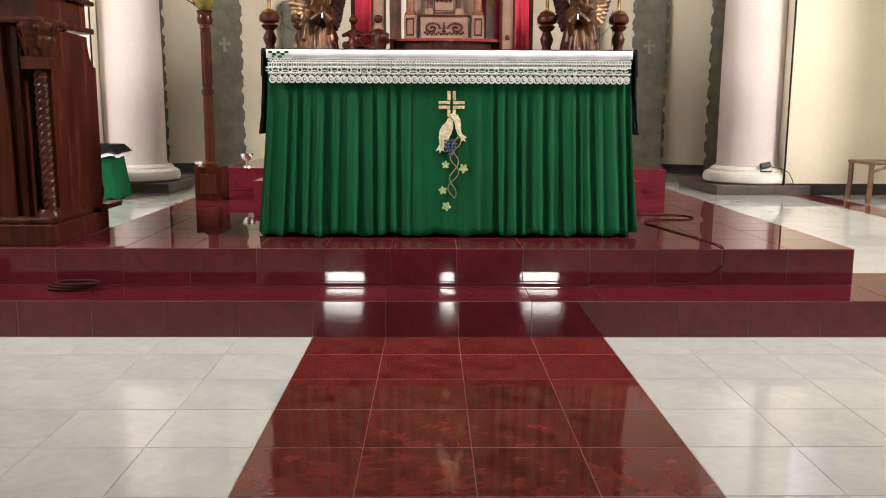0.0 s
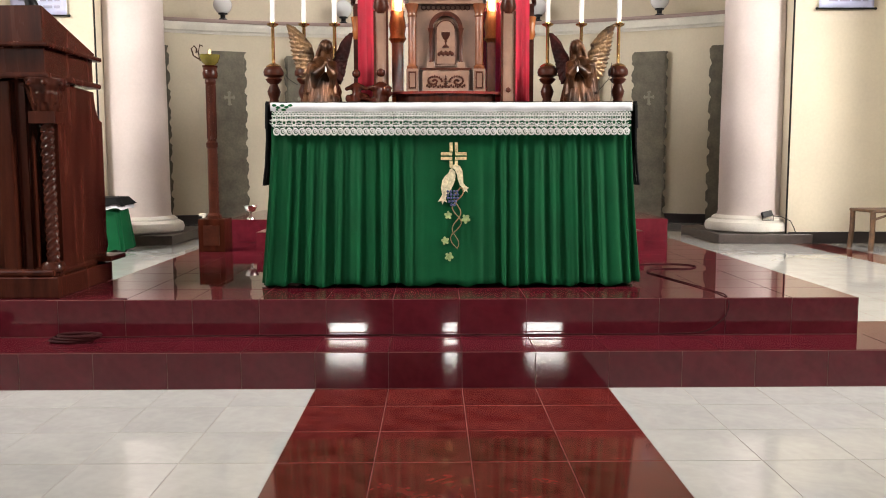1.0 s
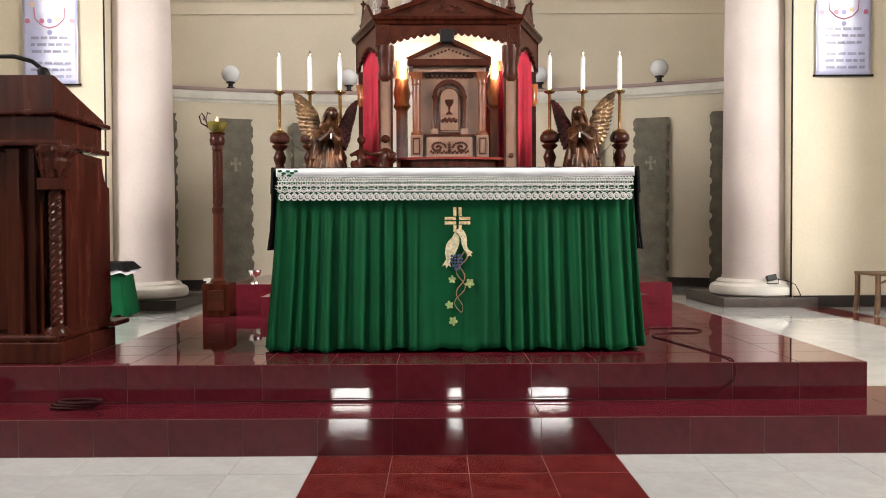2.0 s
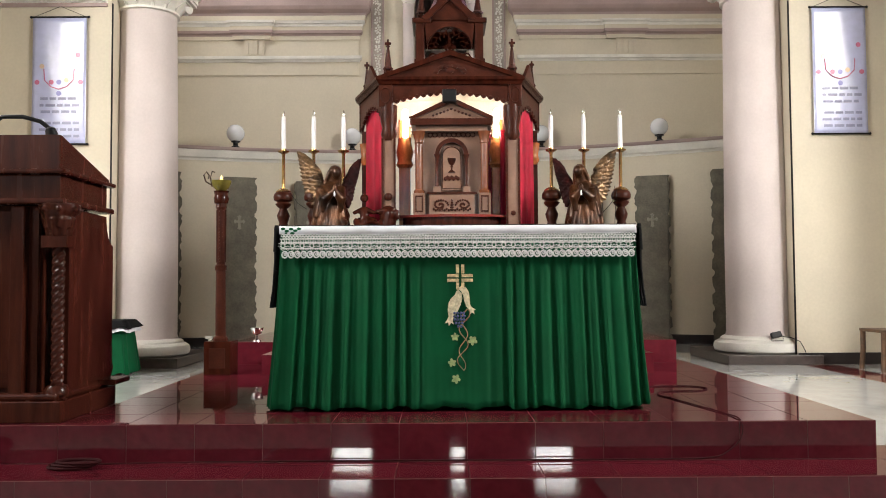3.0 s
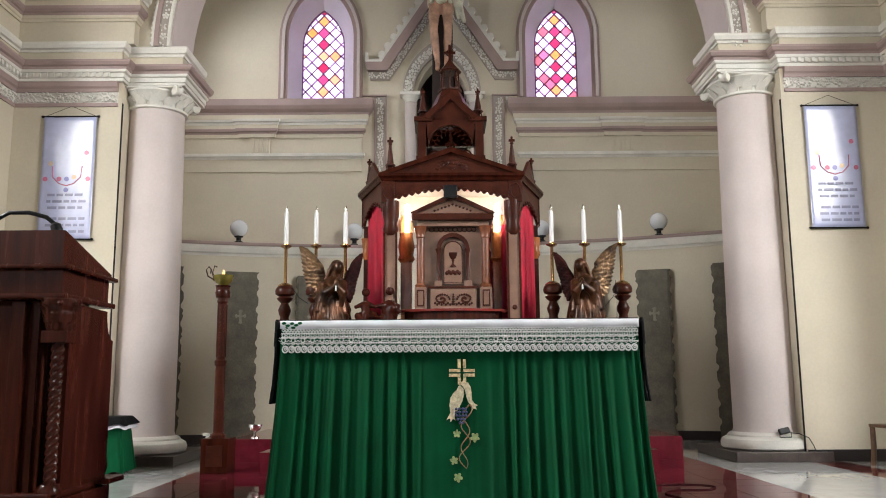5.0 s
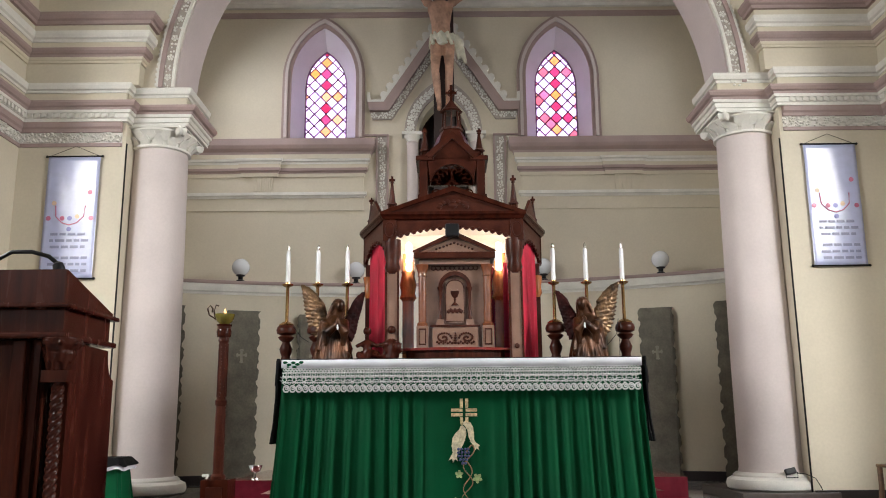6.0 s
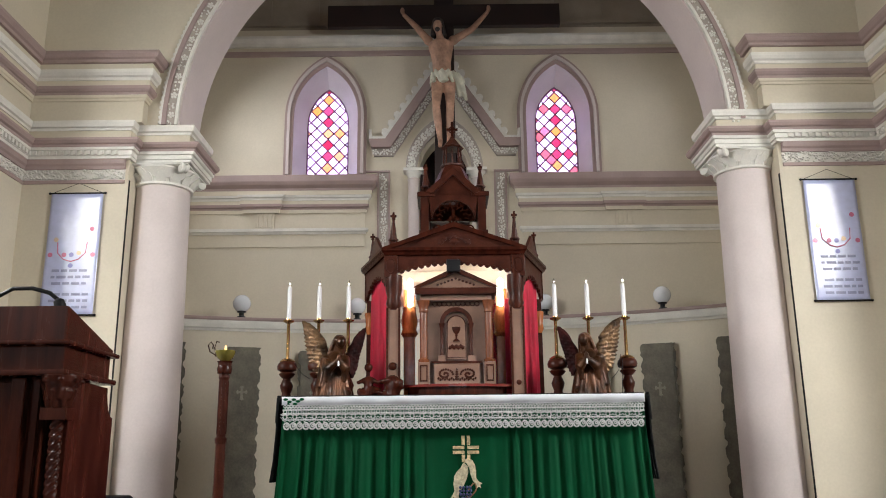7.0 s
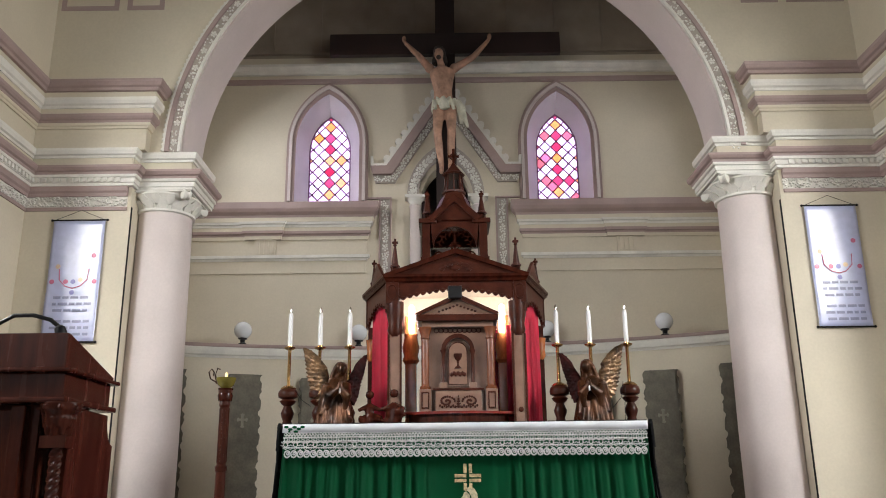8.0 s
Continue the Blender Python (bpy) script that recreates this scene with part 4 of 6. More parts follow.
ob = part("overhang", bm, WHITECLOTH, linen, "", True)
mo = ob.modifiers.new("thick", "SOLIDIFY")
mo.thickness = 0.003


def ringlet(bm, c, r, w, y, n=10, squash=1.0, turn=0.0):
    pts = [(c[0] + r * math.cos(2 * math.pi * k / n + turn), y, c[1] + squash * r * math.sin(2 * math.pi * k / n + turn)) for k in range(n + 1)]
    tube(bm, pts, w, 4)


bm = B()
n = 74
y = 0.744
for i in range(n):
    x = -0.978 + 1.896 * (i + 0.5) / n
    ringlet(bm, (x, 1.2575), 0.0088, 0.0026, y, 8)
    if i % 2 == 0:
        ringlet(bm, (x, 1.2315), 0.0105, 0.0030, y, 8, 1.1)
        tube(bm, [(x - 0.024, y, 1.2455), (x - 0.012, y, 1.2400), (x, y, 1.2455), (x + 0.012, y, 1.2400), (x + 0.026, y, 1.2455)], 0.0028, 4)
        for k in (-1, 1):
            tube(bm, [(x + k * 0.009, y, 1.2315), (x + k * 0.017, y, 1.224), (x + k * 0.0256, y, 1.2315)], 0.0022, 4)
for row, z in enumerate((1.285, 1.2745)):
    for i in range(112):
        ringlet(bm, (-0.976 + 1.896 * (i + 0.5 + 0.5 * row) / 112.5, z), 0.0066, 0.0024, y, 6)
for z in (1.267, 1.2475, 1.2165):
    tube(bm, [(-0.98 + 1.9 * k / 60, y + 0.002 * math.sin(k), z) for k in range(61)], 0.0030, 4)
for i in range(n):
    x = -0.978 + 1.896 * (i + 0.5) / n
    tube(bm, [(x - 0.0128, y, 1.2165), (x, y, 1.2065), (x + 0.0128, y, 1.2165)], 0.0020, 4)
part("lace", bm, LACE, linen, "openwork lace band")
bm = B()
for i in range(56):
    x = -0.972 + 1.885 * (i + 0.5) / 56
    ringlet(bm, (x, 1.184), 0.0145, 0.0042, 0.742, 12, 1.15)
    ringlet(bm, (x + 0.002, 1.186), 0.006, 0.0036, 0.742, 7)
part("scroll_edge", bm, LACE, linen, "cream scrolled lace edge")
# dark cloth beneath the linen, hanging with a fringe at both ends
under = thing("altar_undercloth", (0, 0, 0), "black undercloth with tassels at the altar ends", "altar cloth")
for s, x in ((-1, -1.006), (1, 0.946)):
    part("border", tube(B(), [(x, 0.80, 1.34), (x, 0.757, 1.338), (x, 0.748, 1.32), (x + s * 0.004, 0.744, 1.20)], 0.007, 6), BLACKCLOTH, under)
    part("flap", cube(min(x, x + s * 0.012), max(x, x + s * 0.012), 0.77, 1.5, 1.10, 1.335, 0.003), BLACKCLOTH, under)
    bm = B()
    for k in range(9):
        y = 0.775 + 0.022 * k
        tube(bm, [(x + s * 0.006, y, 1.14), (x + s * (0.016 + 0.004 * (k % 2)), y, 1.0 - 0.02 * (k % 3)), (x + s * 0.028, y, 0.90 + 0.05 * (k % 2))], [0.007, 0.006, 0.008], 5)
    part("fringe", bm, BLACKCLOTH, under)
part("edge", tube(B(), [(-0.985 + 1.91 * k / 40, 0.757, 1.3385) for k in range(41)], 0.0035, 6), BLACKCLOTH, under)

# ---- the high altar behind: red steps and block ----
def red_block(name, x0, x1, y0, y1, z0, z1, label):
    t = thing(name, ((x0 + x1) / 2, y0, z0), label, "step")
    part("core", cube(x0 - (x0 + x1) / 2 + 0.003, x1 - (x0 + x1) / 2 - 0.003, 0.003, y1 - y0, 0, z1 - z0 - 0.003), GROUTRED, t)
    n = max(1, round((x1 - x0) / 0.33))
    w = (x1 - x0) / n
    for i in range(n):
        xa = -(x1 - x0) / 2 + i * w
        part("tile", cube(xa + 0.0015, xa + w - 0.0015, -0.004, 0.004, 0.001, z1 - z0 - 0.001), REDRISER, t)
        ny = max(1, round((y1 - y0) / 0.4))
        for j in range(ny):
            h = (y1 - y0) / ny
            part("tile", cube(xa + 0.0015, xa + w - 0.0015, j * h + 0.001, (j + 1) * h - 0.001, z1 - z0 - 0.004, z1 - z0), REDTILE, t)
    for s in (-1, 1):
        xs = s * (x1 - x0) / 2
        part("tile", cube(min(xs, xs + s * 0.003), max(xs, xs + s * 0.003), 0.0, y1 - y0, 0.001, z1 - z0 - 0.001), REDRISER, t)
    return t


red_block("altar_step", -1.46, 1.46, 2.55, 3.40, R2, 0.505, "low dark red tiled step behind the altar")
red_block("altar_stage", -1.89, 1.87, 3.40, 4.90, R2, 0.545, "dark red tiled base of the high altar")
red_block("high_altar_block", -1.50, 1.50, 3.75, 4.05, 0.545, 1.54, "dark red tiled front of the high altar")
red_block("altar_gradine", -1.62, 1.62, 4.052, 4.90, 0.545, 1.54, "dark red tiled block bearing the candlesticks")


def candlestick(x, y):
    c = thing("candlestick", (x, y, 1.54), "turned brown candlestick with brass stem and white candle", "candlestick", "altar candlesticks")
    part("baluster", lathe([(0.075, 0), (0.075, 0.02), (0.05, 0.035), (0.04, 0.07), (0.055, 0.11), (0.062, 0.14), (0.045, 0.18), (0.035, 0.205), (0.06, 0.225), (0.078, 0.25), (0.05, 0.268), (0.088, 0.285), (0.094, 0.315), (0.085, 0.345), (0.06, 0.37), (0.03, 0.39)], 22), CARVED, c, "turned wooden baluster", True)
    part("drip_cover", lathe([(0.07, 0.362), (0.072, 0.368), (0.05, 0.385), (0.024, 0.398)], 16), BRASS, c, "", True)
    part("stem", lathe([(0.016, 0.39), (0.015, 0.72), (0.02, 0.73)], 12), BRASS, c, "brass stem", True)
    part("cup", lathe([(0.02, 0.725), (0.05, 0.74), (0.054, 0.752), (0.025, 0.755), (0.024, 0.77)], 18), BRASS, c, "brass drip cup", True)
    part("candle", lathe([(0.022, 0.755), (0.021, 1.045), (0.016, 1.075), (0.010, 1.085)], 14), WAX, c, "white candle", True)
    part("bulb", lathe([(0.009, 1.08), (0.012, 1.10), (0.008, 1.125), (0.002, 1.14)], 10), SILVER, c, "clear flame bulb", True)
    return c


for x in (-1.60, -1.315, -1.035, 0.925, 1.235, 1.58):
    candlestick(x, 4.12)


def finish_statue(name, bm, m, label, voxel=0.014):
    ob = part(name, bm, m, None, "", True)
    r = ob.modifiers.new("union", "REMESH")
    r.mode, r.voxel_size, r.use_smooth_shade = "VOXEL", voxel, True
    sm = ob.modifiers.new("smooth", "SMOOTH")
    sm.iterations, sm.factor = 3, 0.5
    return tagged(ob, label, "statue")


def along(line, t):
    """Point at share t of the polyline."""
    line = [Vector(p) for p in line]
    cut = [(q - p).length for p, q in zip(line, line[1:])]
    d = t * sum(cut)
    for (p, q), c in zip(zip(line, line[1:]), cut):
        if d <= c:
            return p.lerp(q, d / c)
        d -= c
    return line[-1]


def wing(bm, lead, trail):
    """Three layers of overlapping feathers from the leading edge (root to tip) to the trailing edge (low end to tip)."""
    for layer, (f, w, n) in enumerate(((1.0, 0.034, 15), (0.68, 0.032, 13), (0.40, 0.030, 11))):
        for i in range(n):
            t = i / (n - 1)
            base = along(lead, 0.02 + 0.60 * t)
            end = base.lerp(along(trail, t ** 0.9), f)
            dy = Vector((0, -0.011 * layer + 0.005 * (i % 2), 0))
            feather(bm, base + dy, end + dy, w, 0.008)
    tube(bm, [along(lead, k / 10) for k in range(11)], [0.030 - 0.0022 * k for k in range(11)], 8)


def angel(x, y, s, label):
    """A kneeling winged figure as one plain bronze shape, turned towards the middle (s: +1 faces right)."""
    z = 1.54
    P = lambda u, d, h: (x + s * u, y + d, z + h)
    bm = B()
    # robe, kneeling: wide folded skirt, narrower waist, cloaked shoulders
    rings = []
    prof = ((0.0, 0.165, 0.16), (0.05, 0.165, 0.155), (0.12, 0.155, 0.14), (0.18, 0.145, 0.125), (0.24, 0.125, 0.105), (0.30, 0.118, 0.095), (0.36, 0.110, 0.085), (0.40, 0.080, 0.066), (0.43, 0.045, 0.045))
    for h, rx, ry in prof:
        row = []
        for k in range(56):
            a = 2 * math.pi * k / 56
            q = 1 + (0.075 * math.sin(11 * a + 6 * h) + 0.04 * math.sin(5 * a - 9 * h)) * max(0.15, 1 - h / 0.36)
            row.append(bm.verts.new((x - s * 0.01 + rx * q * math.cos(a), y + ry * q * math.sin(a), z + h)))
        rings.append(row)
    for p, q in zip(rings, rings[1:]):
        for k in range(56):
            bm.faces.new((p[k], p[(k + 1) % 56], q[(k + 1) % 56], q[k]))
    bm.faces.new(list(reversed(rings[0])))
    bm.faces.new(rings[-1])
    ball(bm, P(0.085, -0.085, 0.05), (0.075, 0.075, 0.05))
    for k in range(6):
        limb(bm, P(-0.07 + 0.03 * k, -0.105, 0.24 - 0.01 * k), 0.012, P(-0.11 + 0.046 * k, -0.155, 0.015), 0.017, 6)
    for u0, u1 in ((0.085, 0.10), (-0.095, -0.055)):
        limb(bm, P(u0, -0.02, 0.37), 0.042, P(u1, -0.13, 0.26), 0.046)
        limb(bm, P(u1, -0.13, 0.26), 0.044, P(0.045, -0.165, 0.335), 0.024)
        limb(bm, P(u1, -0.125, 0.27), 0.040, P(u1 - 0.01, -0.12, 0.15), 0.022)
    ball(bm, P(0.045, -0.17, 0.352), (0.026, 0.028, 0.045), 1)
    limb(bm, P(-0.10, -0.045, 0.37), 0.040, P(-0.155, -0.075, 0.02), 0.030, 8)
    limb(bm, P(-0.075, -0.075, 0.36), 0.030, P(-0.125, -0.11, 0.10), 0.026, 8)
    # bowed head under long hair
    limb(bm, P(0.005, 0.0, 0.41), 0.044, P(0.03, -0.02, 0.48), 0.038)
    ball(bm, P(0.048, -0.045, 0.515), (0.046, 0.052, 0.060))
    ball(bm, P(0.028, -0.012, 0.535), (0.062, 0.062, 0.055))
    for k in range(9):
        a = 0.3 + k * 0.66
        if math.sin(a) > -0.72:
            limb(bm, P(0.025 + 0.045 * math.cos(a), -0.005 + 0.045 * math.sin(a), 0.53), 0.024, P(-0.005 + 0.072 * math.cos(a), 0.012 + 0.055 * math.sin(a), 0.40), 0.022, 6)
    body = fused(bm, 0.0065, 1)
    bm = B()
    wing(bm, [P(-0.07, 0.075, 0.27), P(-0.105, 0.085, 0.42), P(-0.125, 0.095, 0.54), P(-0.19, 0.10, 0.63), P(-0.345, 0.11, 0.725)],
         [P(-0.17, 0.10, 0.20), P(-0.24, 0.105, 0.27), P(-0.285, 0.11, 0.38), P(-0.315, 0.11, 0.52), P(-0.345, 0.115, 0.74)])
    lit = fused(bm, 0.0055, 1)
    # inner wing: the shade it lies in is put into its maroon colour
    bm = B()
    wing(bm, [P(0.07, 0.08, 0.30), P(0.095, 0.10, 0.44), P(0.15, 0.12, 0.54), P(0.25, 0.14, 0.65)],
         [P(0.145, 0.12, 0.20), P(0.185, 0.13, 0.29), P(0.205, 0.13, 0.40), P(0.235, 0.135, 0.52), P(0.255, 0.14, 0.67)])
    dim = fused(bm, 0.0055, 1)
    ob = part("angel_statue", merge([body, lit, dim]), [BRONZE, WINGBRONZE, WINGSHADED], None, "", True)
    return tagged(ob, label, "statue")


# light and shade on the wings set by colour: outer lit, inner shaded
WINGBRONZE = mat("lit_bronze_wing", (0.050, 0.028, 0.016), 0.34, 0.6, var=0.4, scale=14, fine=90, bump=0.25, second=(0.15, 0.088, 0.044), spec=0.4)
WINGSHADED = mat("shaded_maroon_wing", (0.016, 0.003, 0.003), 0.6, 0.0, var=0.3, scale=9, fine=80, bump=0.2, second=(0.028, 0.005, 0.004), spec=0.08)
angel(-1.12, 3.95, 1, "kneeling bronze-coloured angel statue with raised wings")
angel(1.19, 3.95, -1, "kneeling bronze-coloured angel statue looking down")

# carved group of small figures and foliage
bm = B()
rnd = random.Random(8)
for cx, h in ((-0.82, 0.25), (-0.60, 0.26)):
    limb(bm, (cx, 3.92, 1.54), 0.05, (cx, 3.92, 1.54 + h * 0.65), 0.04)
    ball(bm, (cx, 3.91, 1.54 + h + 0.03), 0.042)
    for s in (-1, 1):
        limb(bm, (cx, 3.92, 1.54 + h * 0.75), 0.025, (cx + s * 0.10, 3.88, 1.54 + h * 0.55), 0.018)
for k in range(26):
    x = rnd.uniform(-0.90, -0.50)
    ball(bm, (x, 3.92 + rnd.uniform(-0.05, 0.05), 1.56 + rnd.uniform(0, 0.15) * (1 - abs(x + 0.70) * 1.6)), (rnd.uniform(0.02, 0.045),) * 2 + (rnd.uniform(0.02, 0.05),), 1)
finish_statue("wood_carving", bm, WOOD, "dark carved wooden group of small figures and foliage", 0.012)

for k, (x, z) in enumerate(((-0.965, 1.322), (-0.945, 1.310), (-0.922, 1.321), (-0.900, 1.312), (-0.880, 1.322), (-0.955, 1.296), (-0.915, 1.298))):
    bm = lathe([(0.0, 0), (0.010, 0.0004), (0.011, 0.002), (0.0, 0.003)], 7)
    bm.transform(Matrix.Translation((x, 0.748, z)) @ Matrix.Rotation(radians(90), 4, "X") @ Matrix.Diagonal((1.2, 0.7, 1, 1)))
    part("stitched_leaf", bm, GREENCLOTH, linen, "small green stitched leaf")
for x, s in ((-1.075, 1), (1.145, -1)):
    c = thing("small_candle", (x, 3.765, 1.82), "small white candle light held before the angel", "candle", "small candles")
    part("wax", lathe([(0.007, 0), (0.009, 0.012), (0.007, 0.035), (0.003, 0.055)], 10), WAX, c, "", True)

# ---- tabernacle under its canopy, on the high altar ----
def pinnacle(x, y, z, h, parent, r=0.04):
    k = h / 0.40
    bm = B()
    box(bm, x - r, x + r, y - r, y + r, z, z + 0.02 * k)
    for sx in (-1, 1):
        for sy in (-1, 1):
            box(bm, x + sx * r * 0.75 - 0.006, x + sx * r * 0.75 + 0.006, y + sy * r * 0.75 - 0.006, y + sy * r * 0.75 + 0.006, z + 0.02 * k, z + 0.09 * k)
    box(bm, x - r * 0.5, x + r * 0.5, y - r * 0.5, y + r * 0.5, z + 0.02 * k, z + 0.09 * k)
    lathe([(r * 1.2, 0.09 * k), (r * 1.25, 0.105 * k), (r * 0.85, 0.12 * k), (r * 0.3, 0.32 * k), (r * 0.55, 0.325 * k), (r * 0.35, 0.34 * k)], 8, (x, y, z), bm)
    box(bm, x - 0.032 * k, x + 0.032 * k, y - 0.01, y + 0.01, z + 0.345 * k, z + 0.37 * k)
    box(bm, x - 0.011 * k, x + 0.011 * k, y - 0.01, y + 0.01, z + 0.325 * k, z + 0.40 * k)
    return part("pinnacle", fused(bm, 0.0035, 1), CARVED, parent)


def hanging(x0, y0, x1, y1, z0, z1, parent, label, folds=5, seed=1):
    """A gathered curtain between two plan points."""
    rnd = random.Random(seed)
    bm = B()
    n = 60
    d = Vector((x1 - x0, y1 - y0))
    L = d.length
    d.normalize()
    nrm = Vector((d.y, -d.x))
    rows = []
    for j in range(9):
        t = j / 8
        row = []
        for i in range(n + 1):
            u = i / n
            o = 0.018 * (0.6 + 0.4 * t) * math.sin(2 * math.pi * folds * u + 0.8 * math.sin(5 * u + seed)) + 0.007 * math.sin(2 * math.pi * folds * 2.3 * u + seed)
            p = Vector((x0, y0)) + d * (u * L) + nrm * o
            row.append(bm.verts.new((p.x, p.y, z1 + (z0 - z1) * t)))
        rows.append(row)
    for a, b in zip(rows, rows[1:]):
        for i in range(n):
            bm.faces.new((a[i], a[i + 1], b[i + 1], b[i]))
    ob = part("curtain", bm, REDCLOTH, parent, label, True)
    m = ob.modifiers.new("thick", "SOLIDIFY")
    m.thickness = 0.004
    return ob


def scallop(x0, x1, zt, z_side, z_mid, n, y0, y1, hole=True):
    """A board whose lower edge is an arch of small scallops with drilled holes."""
    bm = B()
    low = []
    for i in range(n):
        for k in range(9):
            u = (i + k / 9) / n
            base = z_side + (z_mid - z_side) * math.sin(math.pi * u) ** 0.8
            low.append((x0 + (x1 - x0) * u, base - 0.022 * abs(math.sin(math.pi * k / 9))))
    low.append((x1, z_side))
    up = [(x, zt) for x, z in low]
    ribbon(up, low, y0, y1, bm)
    for i in range(n):
        u = (i + 0.5) / n
        base = z_side + (z_mid - z_side) * math.sin(math.pi * u) ** 0.8
        c = (x0 + (x1 - x0) * u, base - 0.006)
        pts = [(c[0] + 0.017 * math.cos(a), y0 - 0.002, c[1] + 0.017 * math.sin(a)) for a in [2 * math.pi * q / 8 for q in range(9)]]
        tube(bm, pts, 0.004, 4)
    return bm


def canopy():
    c = thing("tabernacle_canopy", (-0.025, 3.95, 1.54), "dark carved wooden tabernacle canopy with gable, pinnacles and crimson curtains", "canopy")
    F, S_, D1, D2 = 0.645, 0.91, 0.82, 0.94   # half front, half width, chamfer depth, full depth
    # posts
    for s in (-1, 1):
        x = s * 0.575
        part("front_post", cube(x - 0.058, x + 0.058, 0.02, 0.12, 0, 0.84, 0.006), GREYWOOD, c, "limed wooden front post")
        for q in (-1, 1):
            part("post_edge", cube(x + q * 0.056 - 0.010, x + q * 0.056 + 0.010, 0.008, 0.03, 0.0, 0.84), CARVED, c)
        bm = lathe([(0.05, 0), (0.075, 0.06), (0.062, 0.12), (0.08, 0.2), (0.082, 0.33)], 10)
        bm.transform(Matrix.Translation((x, 0.06, 0.82)))
        part("post_capital", bm, CARVED, c, "carved post capital", True)
        part("boss", _boss(x, 0.018, 0.14), CARVED, c)
        part("side_post", cube(s * 0.86 - 0.035, s * 0.86 + 0.035, 0.78, 0.85, 0, 1.05, 0.005), CARVED, c)
        bm = lathe([(0.032, 0), (0.055, 0.05), (0.045, 0.10), (0.06, 0.22)], 10)
        bm.transform(Matrix.Translation((s * 0.86, 0.80, 0.70)))
        part("side_capital", bm, ORANGEWOOD, c, "", True)
        bx = s * 0.45 + (0.0 if s < 0 else 0.02)
        part("back_post", cube(bx - 0.055, bx + 0.055, 0.56, 0.67, 0, 1.12, 0.006), ORANGEWOOD, c, "polished orange-brown inner post")
        bm = lathe([(0.06, 0), (0.085, 0.035), (0.07, 0.08), (0.085, 0.16), (0.065, 0.27), (0.07, 0.30)], 12)
        bm.transform(Matrix.Translation((bx, 0.6, 0.64)))
        part("back_capital", bm, ORANGEWOOD, c, "carved leaf capital", True)
        hanging(s * 0.62, 0.14, s * 0.84, 0.76, 0.0, 1.20, c, "crimson gathered curtain", 8, 3 + s)
    hanging(0.50, 0.50, 0.66, 0.30, 0.0, 1.0, c, "crimson gathered inner curtain", 4, 9)
    hanging(0.35, 0.72, 0.43, 0.72, 0.0, 1.0, c, "crimson gathered rear curtain", 2, 4)
    # fascia boards with scalloped edges
    part("front_fascia", scallop(-F + 0.06, F - 0.06, 1.335, 1.15, 1.262, 19, 0.0, 0.025), CARVED, c, "scalloped front board")
    for s in (-1, 1):
        part("corner_block", cube(s * 0.60 - 0.062, s * 0.60 + 0.062, -0.012, 0.06, 1.13, 1.335, 0.004), CARVED, c, "carved corner panel")
        bm = B()
        ringlet(bm, (s * 0.60, 1.235), 0.045, 0.006, -0.014, 14, 1.6)
        part("corner_relief", bm, CARVED, c)
        bm = scallop(0, 0.861, 1.335, 1.04, 1.20, 10, 0, 0.025)
        ang_ = math.atan2(D1, (S_ - F))
        if s > 0:
            bm.transform(Matrix.Translation((F, 0.0, 0)) @ Matrix.Rotation(ang_, 4, "Z"))
        else:
            bm.transform(Matrix.Translation((-S_, D1, 0)) @ Matrix.Rotation(-ang_, 4, "Z"))
        part("side_fascia", bm, CARVED, c, "scalloped side board")
        part("side_board", cube(s * S_ - 0.012, s * S_ + 0.012, D1, D2, 1.05, 1.335), CARVED, c)
    plan_c = [(-S_, D2), (-S_, D1), (-F, 0.0), (F, 0.0), (S_, D1), (S_, D2)]
    part("eaves_cornice", sweep([(-0.02, 1.335), (0.02, 1.335), (0.035, 1.36), (0.055, 1.375), (0.055, 1.40), (-0.02, 1.405)], plan_c), WOOD, c, "dark moulded eaves")
    bm = prism([(x, y) for x, y in plan_c], 1.375, 1.40, plane="xy")
    part("roof_board", bm, WOOD, c)
    # front gable and side gablets
    part("gable", prism([(-F, 1.40), (F, 1.40), (0, 1.605)], 0.0, 0.05), CARVED, c, "low front gable")
    for s in (-1, 1):
        part("gable_moulding", ribbon([(s * (F + 0.05), 1.405), (0, 1.655)], [(s * F, 1.385), (0, 1.605)], -0.035, 0.06), WOOD, c)
        bm = prism([(-0.30, 0), (0.30, 0), (0.0, 0.23)], -0.01, 0.02)
        bm.transform(Matrix.Translation((s * 0.775, 0.42, 1.40)) @ Matrix.Rotation(s * 1.26, 4, "Z"))
        part("gablet", bm, CARVED, c)
        pinnacle(s * 0.58, 0.06, 1.41, 0.37, c)
        pinnacle(s * 0.83, 0.66, 1.40, 0.33, c, 0.034)
        part("roof_slope", prism([(s * F, 1.40), (0, 1.62), (0, 1.60), (s * (F - 0.05), 1.385)], 0.05, D2 - 0.05), WOOD, c)
    bm = B()
    for k in range(9):
        a = math.pi * k / 8
        ball(bm, (0.13 * math.cos(a), -0.004, 1.455 + 0.055 * math.sin(a)), (0.03, 0.014, 0.022), 1)
    ball(bm, (0, -0.004, 1.47), (0.05, 0.016, 0.035), 1)
    part("gable_relief", bm, CARVED, c, "carved relief", True)
    # tower: open arch, steep gable, lantern and cross
    ty0, ty1 = 0.30, 0.72
    bm = B()
    for s in (-1, 1):
        box(bm, s * 0.285 - 0.04, s * 0.285 + 0.04, ty0, ty1, 1.40, 2.06)
        box(bm, s * 0.285 - 0.055, s * 0.285 + 0.055, ty0 - 0.015, ty0 + 0.03, 1.60, 1.66)
    arch_pts = arc(0, 1.76, 0.215, 180, 0, 20)
